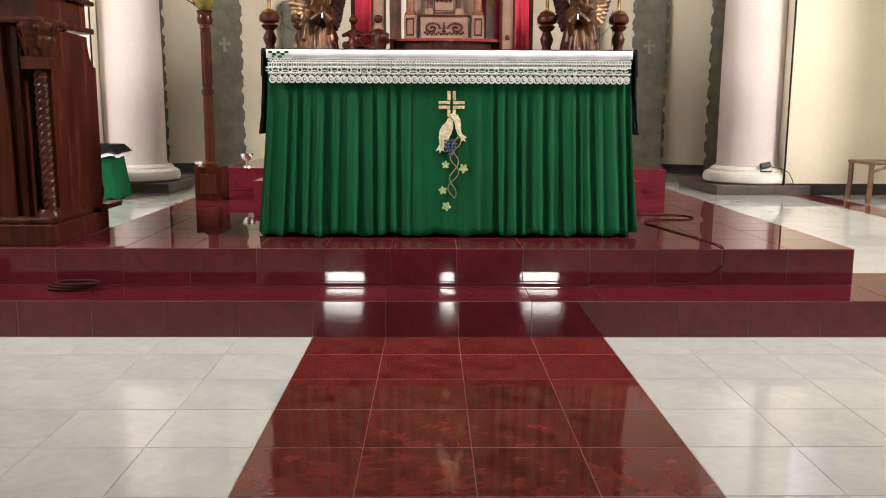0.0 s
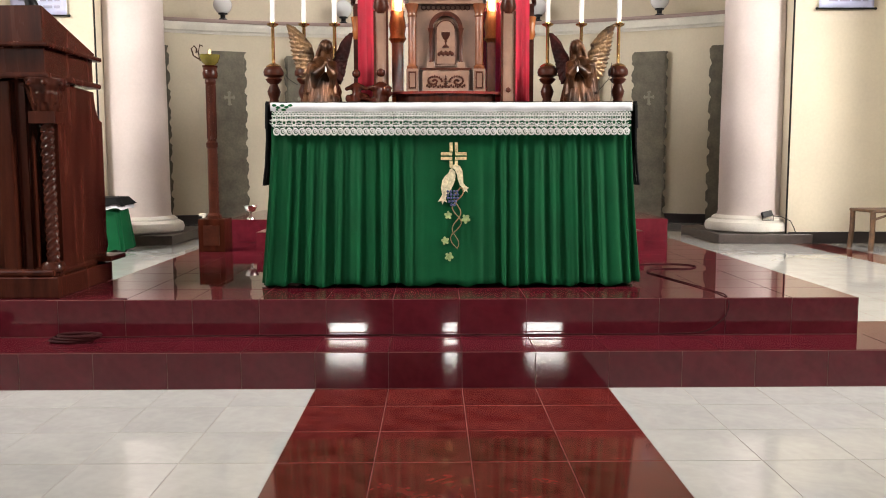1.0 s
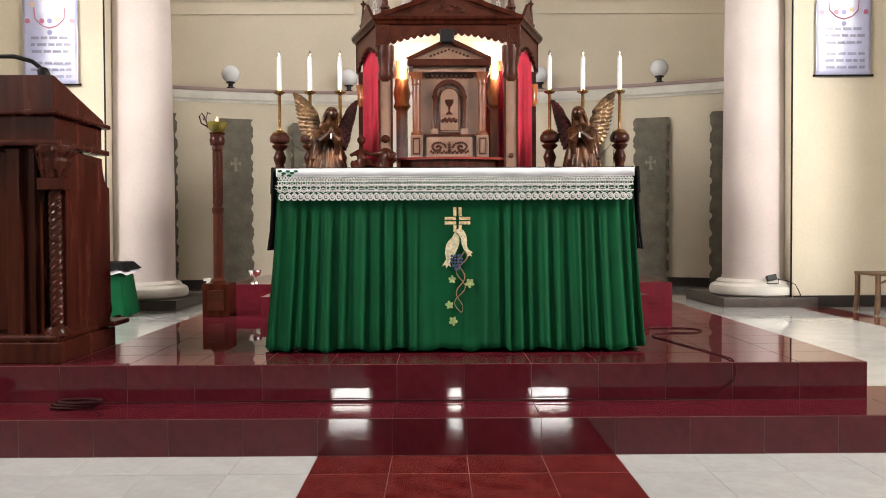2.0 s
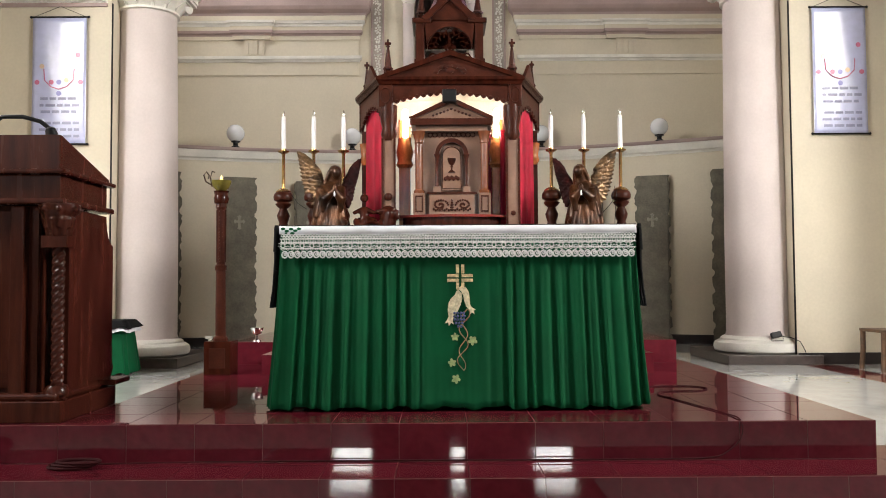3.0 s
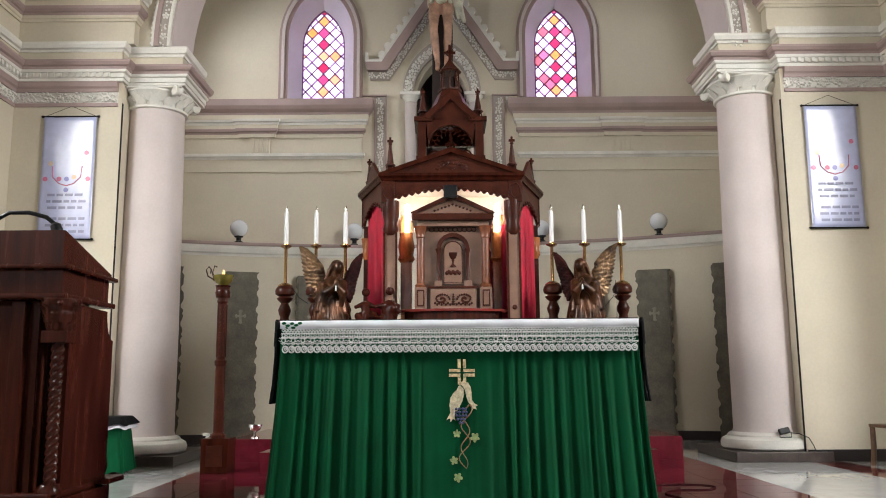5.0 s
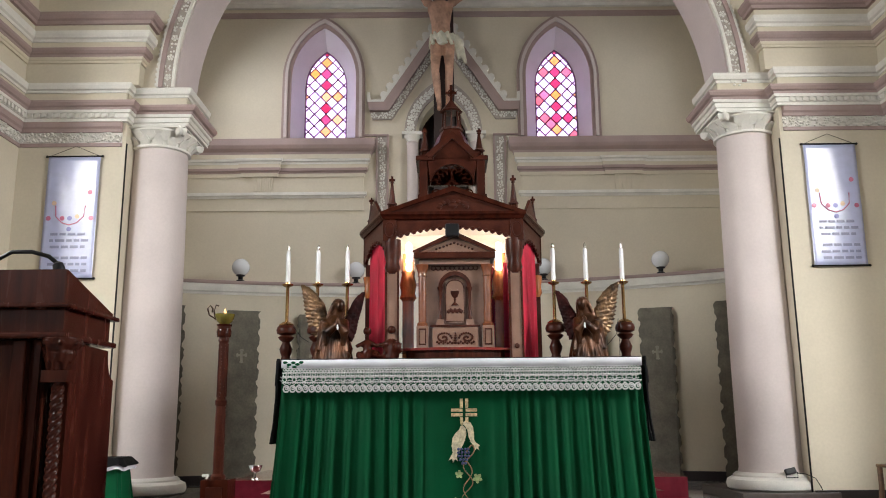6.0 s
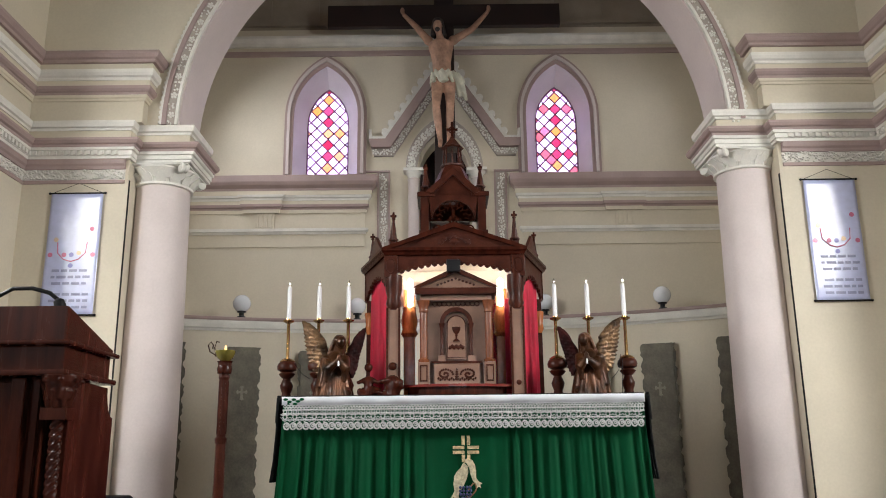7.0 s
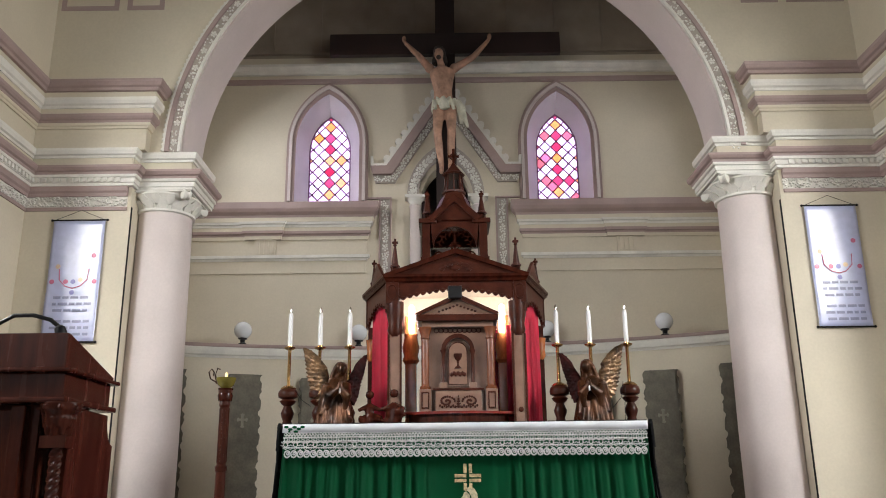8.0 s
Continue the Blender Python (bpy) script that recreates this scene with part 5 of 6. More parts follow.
    ribbon([(x * 1.14, 2.04) for x, z in arch_pts], arch_pts, ty0, ty0 + 0.05, bm)
    part("tower", bm, CARVED, c, "open arched tower")
    part("tower_back", cube(-0.245, 0.245, ty1 - 0.05, ty1, 1.86, 2.04), WOOD, c)
    bm = B()
    for k in range(9):
        a = math.pi * (k + 0.5) / 9
        ringlet(bm, (0.180 * math.cos(a), 1.76 + 0.180 * math.sin(a)), 0.028, 0.005, ty0 + 0.02, 10)
        tube(bm, [(0.15 * math.cos(a), ty0 + 0.02, 1.76 + 0.15 * math.sin(a)), (0.12 * math.cos(a + 0.1), ty0 + 0.02, 1.76 + 0.12 * math.sin(a + 0.1))], 0.006, 4)
    box(bm, -0.012, 0.012, ty0 + 0.01, ty0 + 0.03, 1.55, 1.88)
    box(bm, -0.06, 0.06, ty0 + 0.01, ty0 + 0.03, 1.76, 1.785)
    ringlet(bm, (0, 1.772), 0.038, 0.009, ty0 + 0.02, 12)
    for s in (-1, 1):
        ringlet(bm, (s * 0.16, 1.675), 0.042, 0.008, ty0 + 0.02, 12)
    part("tracery", bm, WOOD, c, "pierced tracery with a small cross")
    for s in (-1, 1):
        part("tower_cornice", cube(s * 0.27 - 0.09, s * 0.27 + 0.09, ty0 - 0.02, ty1 + 0.02, 2.01, 2.06, 0.008), CARVED, c)
        pinnacle(s * 0.275, ty0 + 0.06, 2.05, 0.32, c, 0.045)
        part("tower_gable_moulding", ribbon([(s * 0.27, 2.06), (0, 2.31)], [(s * 0.215, 2.03), (0, 2.235)], ty0 - 0.03, ty0 + 0.10), CARVED, c)
    part("tower_gable", prism([(-0.22, 2.03), (0.22, 2.03), (0, 2.24)], ty0, ty0 + 0.06), CARVED, c, "steep tower gable")
    part("dome", lathe([(0.20, 2.08), (0.215, 2.12), (0.19, 2.22), (0.15, 2.31), (0.11, 2.38), (0.12, 2.39)], 8, (0, 0.52, 0)), CARVED, c)
    bm = lathe([(0.125, 2.39), (0.125, 2.41)], 8, (0, 0.52, 0))
    for k in range(8):
        a = 2 * math.pi * k / 8
        limb(bm, (0.095 * math.cos(a), 0.52 + 0.095 * math.sin(a), 2.40), 0.011, (0.085 * math.cos(a), 0.52 + 0.085 * math.sin(a), 2.60), 0.009, 6)
    lathe([(0.11, 2.59), (0.12, 2.605), (0.10, 2.625), (0.03, 2.71), (0.02, 2.73)], 8, (0, 0.52, 0), bm)
    part("lantern", bm, CARVED, c, "small open lantern")
    bm = B()
    box(bm, -0.013, 0.013, 0.51, 0.53, 2.72, 2.90)
    box(bm, -0.058, 0.058, 0.51, 0.53, 2.80, 2.825)
    ringlet(bm, (0, 2.812), 0.034, 0.008, 0.52, 12)
    part("finial_cross", bm, CARVED, c)
    # lamps tucked behind the front board, pale boards inside catch their light
    for s in (-1, 1):
        bx = s * 0.45 + (0.0 if s < 0 else 0.02)
        bm = lathe([(0.0, 0), (0.022, 0.006), (0.026, 0.03), (0.026, 0.27), (0.0, 0.29)], 14)
        bm.transform(Matrix.Translation((bx - s * 0.012, 0.50, 0.93)))
        part("lamp", bm, TUBE, c, "glowing lamp tube before the inner post", True)
    part("lamp_bar", cube(-0.44, 0.44, 0.05, 0.08, 1.275, 1.30), TUBE, c, "glowing lamp bar")
    part("inner_ceiling", cube(-0.62, 0.62, 0.03, 0.80, 1.345, 1.36), INNER, c, "pale inner ceiling board")
    part("back_board", cube(-0.56, 0.56, 0.74, 0.76, 0.98, 1.345), INNER, c, "pale upper back board")
    part("spot_housing", cube(-0.075, 0.055, -0.03, 0.06, 1.17, 1.29, 0.01), BLACK, c, "black spotlight housing")
    return c


def _boss(x, y, z):
    bm = lathe([(0.024, 0), (0.024, 0.008), (0.012, 0.016)], 12)
    bm.transform(Matrix.Translation((x, y, z)) @ Matrix.Rotation(radians(90), 4, "X"))
    return bm


INNER = mat("pale_inner_board", (0.70, 0.62, 0.50), 0.6, var=0.05)
canopy()


def tabernacle():
    t = thing("tabernacle", (-0.015, 4.0, 1.54), "carved wooden tabernacle with columns, pediment and chalice door", "tabernacle")
    bm = B()
    pts = [(-0.53, 0.30)] + [(-0.53 + 1.06 * k / 24, 0.02 - 0.16 * math.sin(math.pi * k / 24) ** 0.7) for k in range(25)] + [(0.53, 0.30)]
    prism(pts, 0.102, 0.125, bm, "xy")
    part("shelf", bm, SHELFRED, t, "polished red-brown curved shelf")
    bm = B()
    prism([(x * 0.86, y + 0.03) for x, y in pts], 0.0, 0.102, bm, "xy")
    part("shelf_edge", bm, WOOD, t)
    part("body", cube(-0.30, 0.30, 0.10, 0.50, 0.12, 0.97), GREYWOOD, t, "limed panelled body")
    for s in (-1, 1):
        part("pedestal", cube(s * 0.305 - 0.055, s * 0.305 + 0.055, 0.0, 0.12, 0.125, 0.335, 0.005), GREYWOOD, t)
        bm = ribbon([(s * 0.305 - 0.035, 0.155), (s * 0.305 + 0.035, 0.155), (s * 0.305 + 0.035, 0.31), (s * 0.305 - 0.035, 0.31), (s * 0.305 - 0.035, 0.155)],
                    [(s * 0.305 - 0.024, 0.17), (s * 0.305 + 0.024, 0.17), (s * 0.305 + 0.024, 0.295), (s * 0.305 - 0.024, 0.295), (s * 0.305 - 0.024, 0.17)], -0.008, 0.004)
        part("pedestal_frame", bm, CARVED, t)
        bm = lathe([(0.05, 0.335), (0.052, 0.36), (0.037, 0.375), (0.037, 0.80), (0.045, 0.81), (0.04, 0.83), (0.06, 0.90), (0.065, 0.915)], 16, (s * 0.305, 0.055, 0))
        part("column", bm, BROWNWOOD, t, "polished brown column", True)
    part("base_panel", cube(-0.215, 0.215, 0.03, 0.12, 0.125, 0.325, 0.005), GREYWOOD, t)
    bm = B()
    for s in (-1, 1):
        for k in range(26):
            a = 0.4 + k * 0.36
            r = 0.008 + 0.0026 * k
            ball(bm, (s * (0.108 + r * math.cos(a)), 0.026, 0.225 + 0.72 * r * math.sin(a)), (0.012, 0.010, 0.012), 1)
        for k in range(8):
            ball(bm, (s * (0.03 + 0.02 * k), 0.026, 0.175 + 0.012 * (k % 2)), (0.012, 0.009, 0.014), 1)
    for k in range(5):
        ball(bm, (0, 0.026, 0.18 + 0.022 * k), (0.026 - 0.004 * k, 0.012, 0.014), 1)
    part("scroll_relief", bm, CARVED, t, "carved scroll relief", True)
    part("plinth_moulding", cube(-0.235, 0.235, 0.02, 0.12, 0.325, 0.345, 0.004), CARVED, t)
    # arched door
    ox = arc(0, 0.70, 0.155, 180, 0, 16)
    ix = arc(0, 0.70, 0.115, 180, 0, 16)
    part("door_arch", ribbon(ox, ix, 0.05, 0.11), CARVED, t, "carved door arch", True)
    for s in (-1, 1):
        bm = lathe([(0.024, 0.40), (0.018, 0.42), (0.018, 0.66), (0.03, 0.695), (0.032, 0.705)], 12, (s * 0.137, 0.075, 0))
        part("door_column", bm, CARVED, t, "", True)
        part("door_base", cube(s * 0.137 - 0.034, s * 0.137 + 0.034, 0.045, 0.11, 0.345, 0.40, 0.004), GREYWOOD, t)
    inner = [(-0.095, 0.37)] + arc(0, 0.69, 0.095, 180, 0, 16) + [(0.095, 0.37)]
    door = part("door", prism(inner, 0.075, 0.11), GREYWOOD, t, "arched tabernacle door")
    rim = [(-0.088, 0.385)] + arc(0, 0.69, 0.086, 180, 0, 16) + [(0.088, 0.385), (-0.088, 0.385)]
    part("rim", tube(B(), [(x, 0.074, z) for x, z in rim], 0.005, 5), CARVED, door)
    bm = lathe([(0.035, 0), (0.03, 0.012), (0.008, 0.03), (0.008, 0.055), (0.016, 0.062), (0.008, 0.07), (0.025, 0.085), (0.038, 0.115), (0.04, 0.14)], 14)
    bm.transform(Matrix.Translation((0, 0.075, 0.53)) @ Matrix.Diagonal((1, 0.4, 1, 1)))
    part("chalice", bm, CARVED, door, "carved chalice relief", True)
    bm = lathe([(0.0, 0), (0.033, 0.001), (0.033, 0.008), (0.0, 0.009)], 18)
    bm.transform(Matrix.Translation((0, 0.078, 0.70)) @ Matrix.Rotation(radians(90), 4, "X"))
    part("host", bm, GREYWOOD, door)
    bm = B()
    for k in range(7):
        ball(bm, (-0.06 + 0.02 * k, 0.072, 0.475 + 0.012 * (k % 2)), (0.018, 0.012, 0.022), 1)
    part("grape_relief", bm, CARVED, door, "", True)
    # entablature and pediment
    part("frieze", cube(-0.335, 0.335, 0.02, 0.5, 0.915, 0.965, 0.003), GREYWOOD, t)
    part("cornice", cube(-0.385, 0.385, -0.03, 0.52, 0.965, 1.03, 0.012), CARVED, t, "moulded cornice")
    part("pediment", prism([(-0.36, 1.03), (0.36, 1.03), (0, 1.185)], 0.01, 0.45), GREYWOOD, t)
    for s in (-1, 1):
        part("pediment_moulding", ribbon([(s * 0.41, 1.03), (0, 1.225)], [(s * 0.35, 1.025), (0, 1.175)], -0.035, 0.45), CARVED, t)
    bm = B()
    for k in range(11):
        ball(bm, (-0.17 + 0.034 * k, 0.008, 1.06 + 0.06 * (1 - abs(k - 5) / 5)), (0.014, 0.010, 0.012), 1)
    part("pediment_relief", bm, CARVED, t, "", True)
    bm = B()
    for k in range(10):
        ringlet(bm, (-0.20 + 0.0445 * k, 0.895), 0.022, 0.005, 0.098, 8)
    part("swag", bm, CARVED, t)
    return t


tabernacle()

# ---- crucifix ----
def crucifix():
    c = thing("cross", (-0.085, 8.60, 3.42), "large dark wooden cross before the apse wall", "cross")
    part("upright", cube(-0.16, 0.16, -0.05, 0.06, 0.0, 5.55, 0.006), CROSSWOOD, c)
    part("crossbeam", cube(-1.89, 1.89, -0.058, 0.05, 4.41, 4.79, 0.006), CROSSWOOD, c)
    part("bracket", cube(-0.10, 0.10, 0.06, 0.62, -0.02, 0.15), CROSSWOOD, c)


crucifix()


def corpus():
    """The carved figure on the cross as one plain painted shape."""
    x0, y = -0.085, 8.42
    bm = B()
    limb(bm, (x0 - 0.03, y, 6.86), 0.145, (x0 - 0.045, y - 0.02, 7.12), 0.15, 14)
    limb(bm, (x0 - 0.045, y - 0.02, 7.12), 0.155, (x0 - 0.05, y, 7.42), 0.20, 14)
    ball(bm, (x0 - 0.05, y - 0.03, 7.36), (0.21, 0.13, 0.16))
    ball(bm, (x0 - 0.02, y, 6.82), (0.18, 0.13, 0.14))
    for s, hand, elbow in ((-1, (x0 - 0.66, y + 0.10, 8.03), (x0 - 0.44, y + 0.04, 7.76)), (1, (x0 + 0.72, y + 0.10, 8.06), (x0 + 0.46, y + 0.04, 7.72))):
        sh = (x0 - 0.05 + s * 0.20, y, 7.50)
        ball(bm, sh, 0.082)
        limb(bm, sh, 0.070, elbow, 0.052, 12)
        ball(bm, elbow, 0.052)
        limb(bm, elbow, 0.052, hand, 0.032, 12)
        ball(bm, (hand[0] + s * 0.01, hand[1] - 0.02, hand[2] + 0.05), (0.040, 0.03, 0.065))
    limb(bm, (x0 - 0.05, y - 0.03, 7.46), 0.065, (x0 - 0.085, y - 0.07, 7.64), 0.055)
    ball(bm, (x0 - 0.10, y - 0.11, 7.69), (0.078, 0.095, 0.115))
    for hip, knee, foot in (((x0 - 0.11, y - 0.01, 6.80), (x0 - 0.135, y - 0.13, 6.30), (x0 - 0.075, y + 0.03, 5.80)), ((x0 + 0.08, y - 0.01, 6.80), (x0 + 0.085, y - 0.11, 6.32), (x0 + 0.06, y + 0.03, 5.86))):
        limb(bm, hip, 0.105, knee, 0.066, 12)
        ball(bm, knee, 0.068)
        limb(bm, knee, 0.066, (knee[0] * 0.6 + foot[0] * 0.4, knee[1] * 0.6 + foot[1] * 0.4 + 0.02, knee[2] * 0.6 + foot[2] * 0.4), 0.064, 12)
        limb(bm, (knee[0] * 0.6 + foot[0] * 0.4, knee[1] * 0.6 + foot[1] * 0.4 + 0.02, knee[2] * 0.6 + foot[2] * 0.4), 0.064, foot, 0.038, 12)
        limb(bm, foot, 0.040, (foot[0] - 0.005, foot[1] - 0.11, foot[2] - 0.13), 0.036, 10)
    skin = fused(bm, 0.016, 3)
    bm = B()
    ball(bm, (x0 - 0.02, y - 0.01, 6.86), (0.205, 0.165, 0.085))
    for k in range(11):
        a = 2 * math.pi * k / 11
        limb(bm, (x0 - 0.02 + 0.185 * math.cos(a), y - 0.01 + 0.15 * math.sin(a), 6.93), 0.026, (x0 - 0.02 + 0.19 * math.cos(a + 0.5), y - 0.01 + 0.16 * math.sin(a + 0.5), 6.72), 0.034, 8)
    limb(bm, (x0 - 0.05, y - 0.17, 6.90), 0.045, (x0 - 0.01, y - 0.17, 6.70), 0.055, 8)
    limb(bm, (x0 + 0.17, y - 0.05, 6.90), 0.055, (x0 + 0.27, y - 0.02, 6.74), 0.075, 8)
    limb(bm, (x0 + 0.25, y - 0.02, 6.80), 0.06, (x0 + 0.34, y + 0.01, 6.46), 0.03, 8)
    limb(bm, (x0 + 0.19, y, 6.78), 0.05, (x0 + 0.24, y + 0.02, 6.52), 0.03, 8)
    cloth = fused(bm, 0.014, 2)
    bm = B()
    for k in range(12):
        a = 2 * math.pi * k / 12
        if math.sin(a) < -0.75:
            continue
        limb(bm, (x0 - 0.095 + 0.055 * math.cos(a), y - 0.07 + 0.06 * math.sin(a), 7.79), 0.042, (x0 - 0.085 + 0.105 * math.cos(a), y - 0.03 + 0.075 * math.sin(a), 7.55), 0.034, 6)
    ball(bm, (x0 - 0.10, y - 0.10, 7.79), (0.085, 0.09, 0.045))
    ball(bm, (x0 - 0.105, y - 0.18, 7.60), (0.045, 0.035, 0.045))
    hair = fused(bm, 0.014, 2)
    ob = part("crucifix_figure", merge([skin, cloth, hair]), [SKIN, LOIN, HAIR], None, "", True)
    return tagged(ob, "painted plaster figure with a white loincloth fixed to the cross", "statue")


SKIN = mat("painted_flesh_plaster", (0.42, 0.245, 0.165), 0.5, var=0.25, scale=6, fine=25, bump=0.1)
LOIN = mat("painted_white_plaster", (0.55, 0.54, 0.43), 0.6, var=0.15, scale=9, bump=0.15)
HAIR = mat("painted_dark_plaster", (0.025, 0.016, 0.012), 0.5, var=0.3, scale=20, bump=0.3)
corpus()

# ---- lectern ----
def twisted(x, y, z0, z1, r=0.033):
    bm = B()
    rings = []
    n, seg = 230, 20
    for j in range(n + 1):
        t = j / n
        z = z0 + (z1 - z0) * t
        rr = []
        for k in range(seg):
            a = 2 * math.pi * k / seg
            q = r * (1 + 0.15 * math.sin(4 * a - t * 112))
            rr.append(bm.verts.new((x + q * math.cos(a), y + q * math.sin(a), z)))
        rings.append(rr)
    for a, b in zip(rings, rings[1:]):
        for k in range(seg):
            bm.faces.new((a[k], a[(k + 1) % seg], b[(k + 1) % seg], b[k]))
    return bm


def lectern():
    # origin at the front right foot corner; x runs to the left (negative), y to the back
    L = thing("lectern", (-2.03, 0.45, R2), "dark-stained wooden lectern with twisted corner columns", "lectern")
    w, d = -1.05, 0.62
    part("base", cube(w - 0.04, 0.045, -0.05, d + 0.03, 0, 0.105, 0.006), LECTERNWOOD, L)
    part("base_moulding", cube(w - 0.02, 0.02, -0.03, d + 0.01, 0.105, 0.14, 0.012), LECTERNWOOD, L)
    part("foot_board", cube(-0.10, 0.10, d - 0.12, d + 0.10, 0.12, 0.15, 0.008), LECTERNWOOD, L)
    part("body", cube(w + 0.10, -0.115, 0.06, d, 0.12, 1.075), LECTERNWOOD, L)
    part("front_panel", cube(w + 0.20, -0.23, 0.035, 0.07, 0.16, 1.05, 0.004), LECTERNWOOD, L, "sunk front panel")
    for x in (w + 0.16, -0.205):
        part("stile", cube(x - 0.035, x + 0.035, 0.0, 0.07, 0.13, 1.07, 0.008), LECTERNWOOD, L)
    for x in (w + 0.03, -0.010):
        part("twisted_column", twisted(x, 0.035, 0.17, 0.86, 0.028), LECTERNWOOD, L, "twisted corner column", True)
        part("column_foot", lathe([(0.06, 0.13), (0.06, 0.15), (0.045, 0.175)], 16, (x, 0.035, 0)), LECTERNWOOD, L, "", True)
        part("column_block", cube(x - 0.065, x + 0.065, -0.02, 0.10, 0.86, 0.92, 0.004), LECTERNWOOD, L)
        bm = lathe([(0.050, 0.915), (0.052, 0.96), (0.066, 1.01), (0.092, 1.045), (0.10, 1.08)], 16, (x, 0.035, 0))
        for tier, (n_, h0, h1, r0, r1) in enumerate(((8, 0.92, 1.00, 0.052, 0.080), (8, 0.96, 1.05, 0.062, 0.112))):
            for k in range(n_):
                a = 2 * math.pi * (k + 0.5 * tier) / n_
                pts = [(x + (r0 + (r1 - r0) * u ** 2.2) * math.cos(a), 0.035 + (r0 + (r1 - r0) * u ** 2.2) * math.sin(a), h0 + (h1 - h0) * math.sin(u * 1.9) / 0.946) for u in (0, 0.25, 0.5, 0.75, 1.0)]
                tube(bm, pts, [0.012, 0.019, 0.020, 0.016, 0.008], 7)
        bm = fused(bm, 0.0055, 1)
        part("column_capital", bm, LECTERNWOOD, L, "carved leaf capital", True)
    part("corner_wall", cube(-0.14, -0.11, 0.03, 0.12, 0.12, 1.07), LECTERNWOOD, L)
    # side wing with a curved upper edge
    prof = [(0.10, 0.13), (d + 0.02, 0.13), (d + 0.07, 0.20), (d + 0.05, 0.26), (d + 0.05, 0.90)]
    prof += [(d + 0.05 - 0.10 * math.sin(radians(a)), 0.90 + 0.16 * (1 - math.cos(radians(a)))) for a in (15, 30, 45, 60, 75, 90)]
    prof += [(0.10, 1.07)]
    part("side_panel", prism(prof, -0.015, 0.012, plane="yz"), LECTERNWOOD, L, "side panel with a curved edge")
    part("side_panel", prism(prof, w - 0.012, w + 0.015, plane="yz"), LECTERNWOOD, L, "side panel with a curved edge")
    part("lower_cornice", cube(w - 0.05, 0.05, -0.055, d - 0.03, 1.075, 1.105, 0.010), LECTERNWOOD, L)
    part("box", cube(w - 0.01, 0.015, -0.015, d - 0.06, 1.105, 1.225), LECTERNWOOD, L)
    part("upper_cornice", cube(w - 0.055, 0.055, -0.06, d - 0.02, 1.225, 1.25, 0.010), LECTERNWOOD, L)
    part("book_rest", prism([(-0.04, 1.25), (d - 0.04, 1.25), (d - 0.04, 1.27), (-0.02, 1.42), (-0.04, 1.42)], w - 0.02, 0.02, plane="yz"), LECTERNWOOD, L, "sloping book rest")
    mic = thing("microphone", (-2.25, 0.50, R2 + 1.40), "black gooseneck microphone clipped to the lectern", "microphone")
    part("gooseneck", tube(B(), [(-0.20, 0.0, 0.0), (-0.17, -0.01, 0.08), (-0.08, -0.02, 0.125), (0.02, -0.02, 0.125), (0.11, -0.02, 0.10), (0.16, -0.02, 0.06)], 0.011, 8), BLACK, mic, "", True)
    bm = lathe([(0.012, 0), (0.026, 0.012), (0.03, 0.04), (0.022, 0.07), (0.01, 0.08)], 12)
    bm.transform(Matrix.Translation((0.155, -0.02, 0.07)) @ Matrix.Rotation(radians(160), 4, "Y"))
    part("foam", bm, BLACK, mic, "", True)


lectern()

# ---- sanctuary lamp stand ----
def lamp_stand():
    s = thing("lamp_stand", (-1.805, 2.68, R2), "turned wooden stand holding an oil lamp bowl", "lamp stand")
    part("base", cube(-0.10, 0.10, -0.10, 0.14, 0, 0.25, 0.006), WOOD, s, "square wooden base")
    part("base_panel", cube(-0.06, 0.06, -0.106, -0.098, 0.05, 0.2), CARVED, s)
    bm = lathe([(0.055, 0.25), (0.057, 0.27), (0.040, 0.29), (0.039, 0.55), (0.037, 0.78), (0.044, 0.79), (0.046, 0.82), (0.034, 0.835), (0.033, 1.25), (0.042, 1.27), (0.038, 1.30), (0.052, 1.36), (0.054, 1.39)], 14)
    part("shaft", bm, CARVED, s, "ribbed brown shaft", False)
    for k in range(8):
        a = 2 * math.pi * k / 8
        part("rib", tube(B(), [(0.033 * math.cos(a), 0.033 * math.sin(a), 0.85), (0.033 * math.cos(a), 0.033 * math.sin(a), 1.25)], 0.006, 5), CARVED, s)
    bm = lathe([(0.052, 1.30), (0.058, 1.34), (0.048, 1.37), (0.06, 1.395)], 14)
    part("collar", bm, WOOD, s, "dark carved collar", True)
    part("bowl", lathe([(0.03, 1.395), (0.06, 1.42), (0.075, 1.46), (0.077, 1.475), (0.07, 1.475)], 18), LAMPGLASS, s, "amber glass lamp bowl", True)
    part("flame", lathe([(0.004, 1.47), (0.012, 1.485), (0.006, 1.51), (0.001, 1.52)], 8), TUBEWARM, s, "small flame")
    part("hook", tube(B(), [(-0.07, 0, 1.44), (-0.12, 0, 1.47), (-0.135, 0, 1.52), (-0.115, 0, 1.545), (-0.095, 0, 1.52), (-0.10, 0, 1.49)], 0.006, 6), BRONZE, s, "", True)
    part("hook", tube(B(), [(-0.07, 0, 1.43), (-0.085, 0, 1.50), (-0.07, 0, 1.55), (-0.05, 0, 1.54)], 0.006, 6), BRONZE, s, "", True)


LAMPGLASS = mat("amber_lamp_glass", (0.12, 0.10, 0.02), 0.1, var=0.2, bump=0.02)
TUBEWARM = glow("oil_flame", (1.0, 0.6, 0.2), 1.5)
lamp_stand()

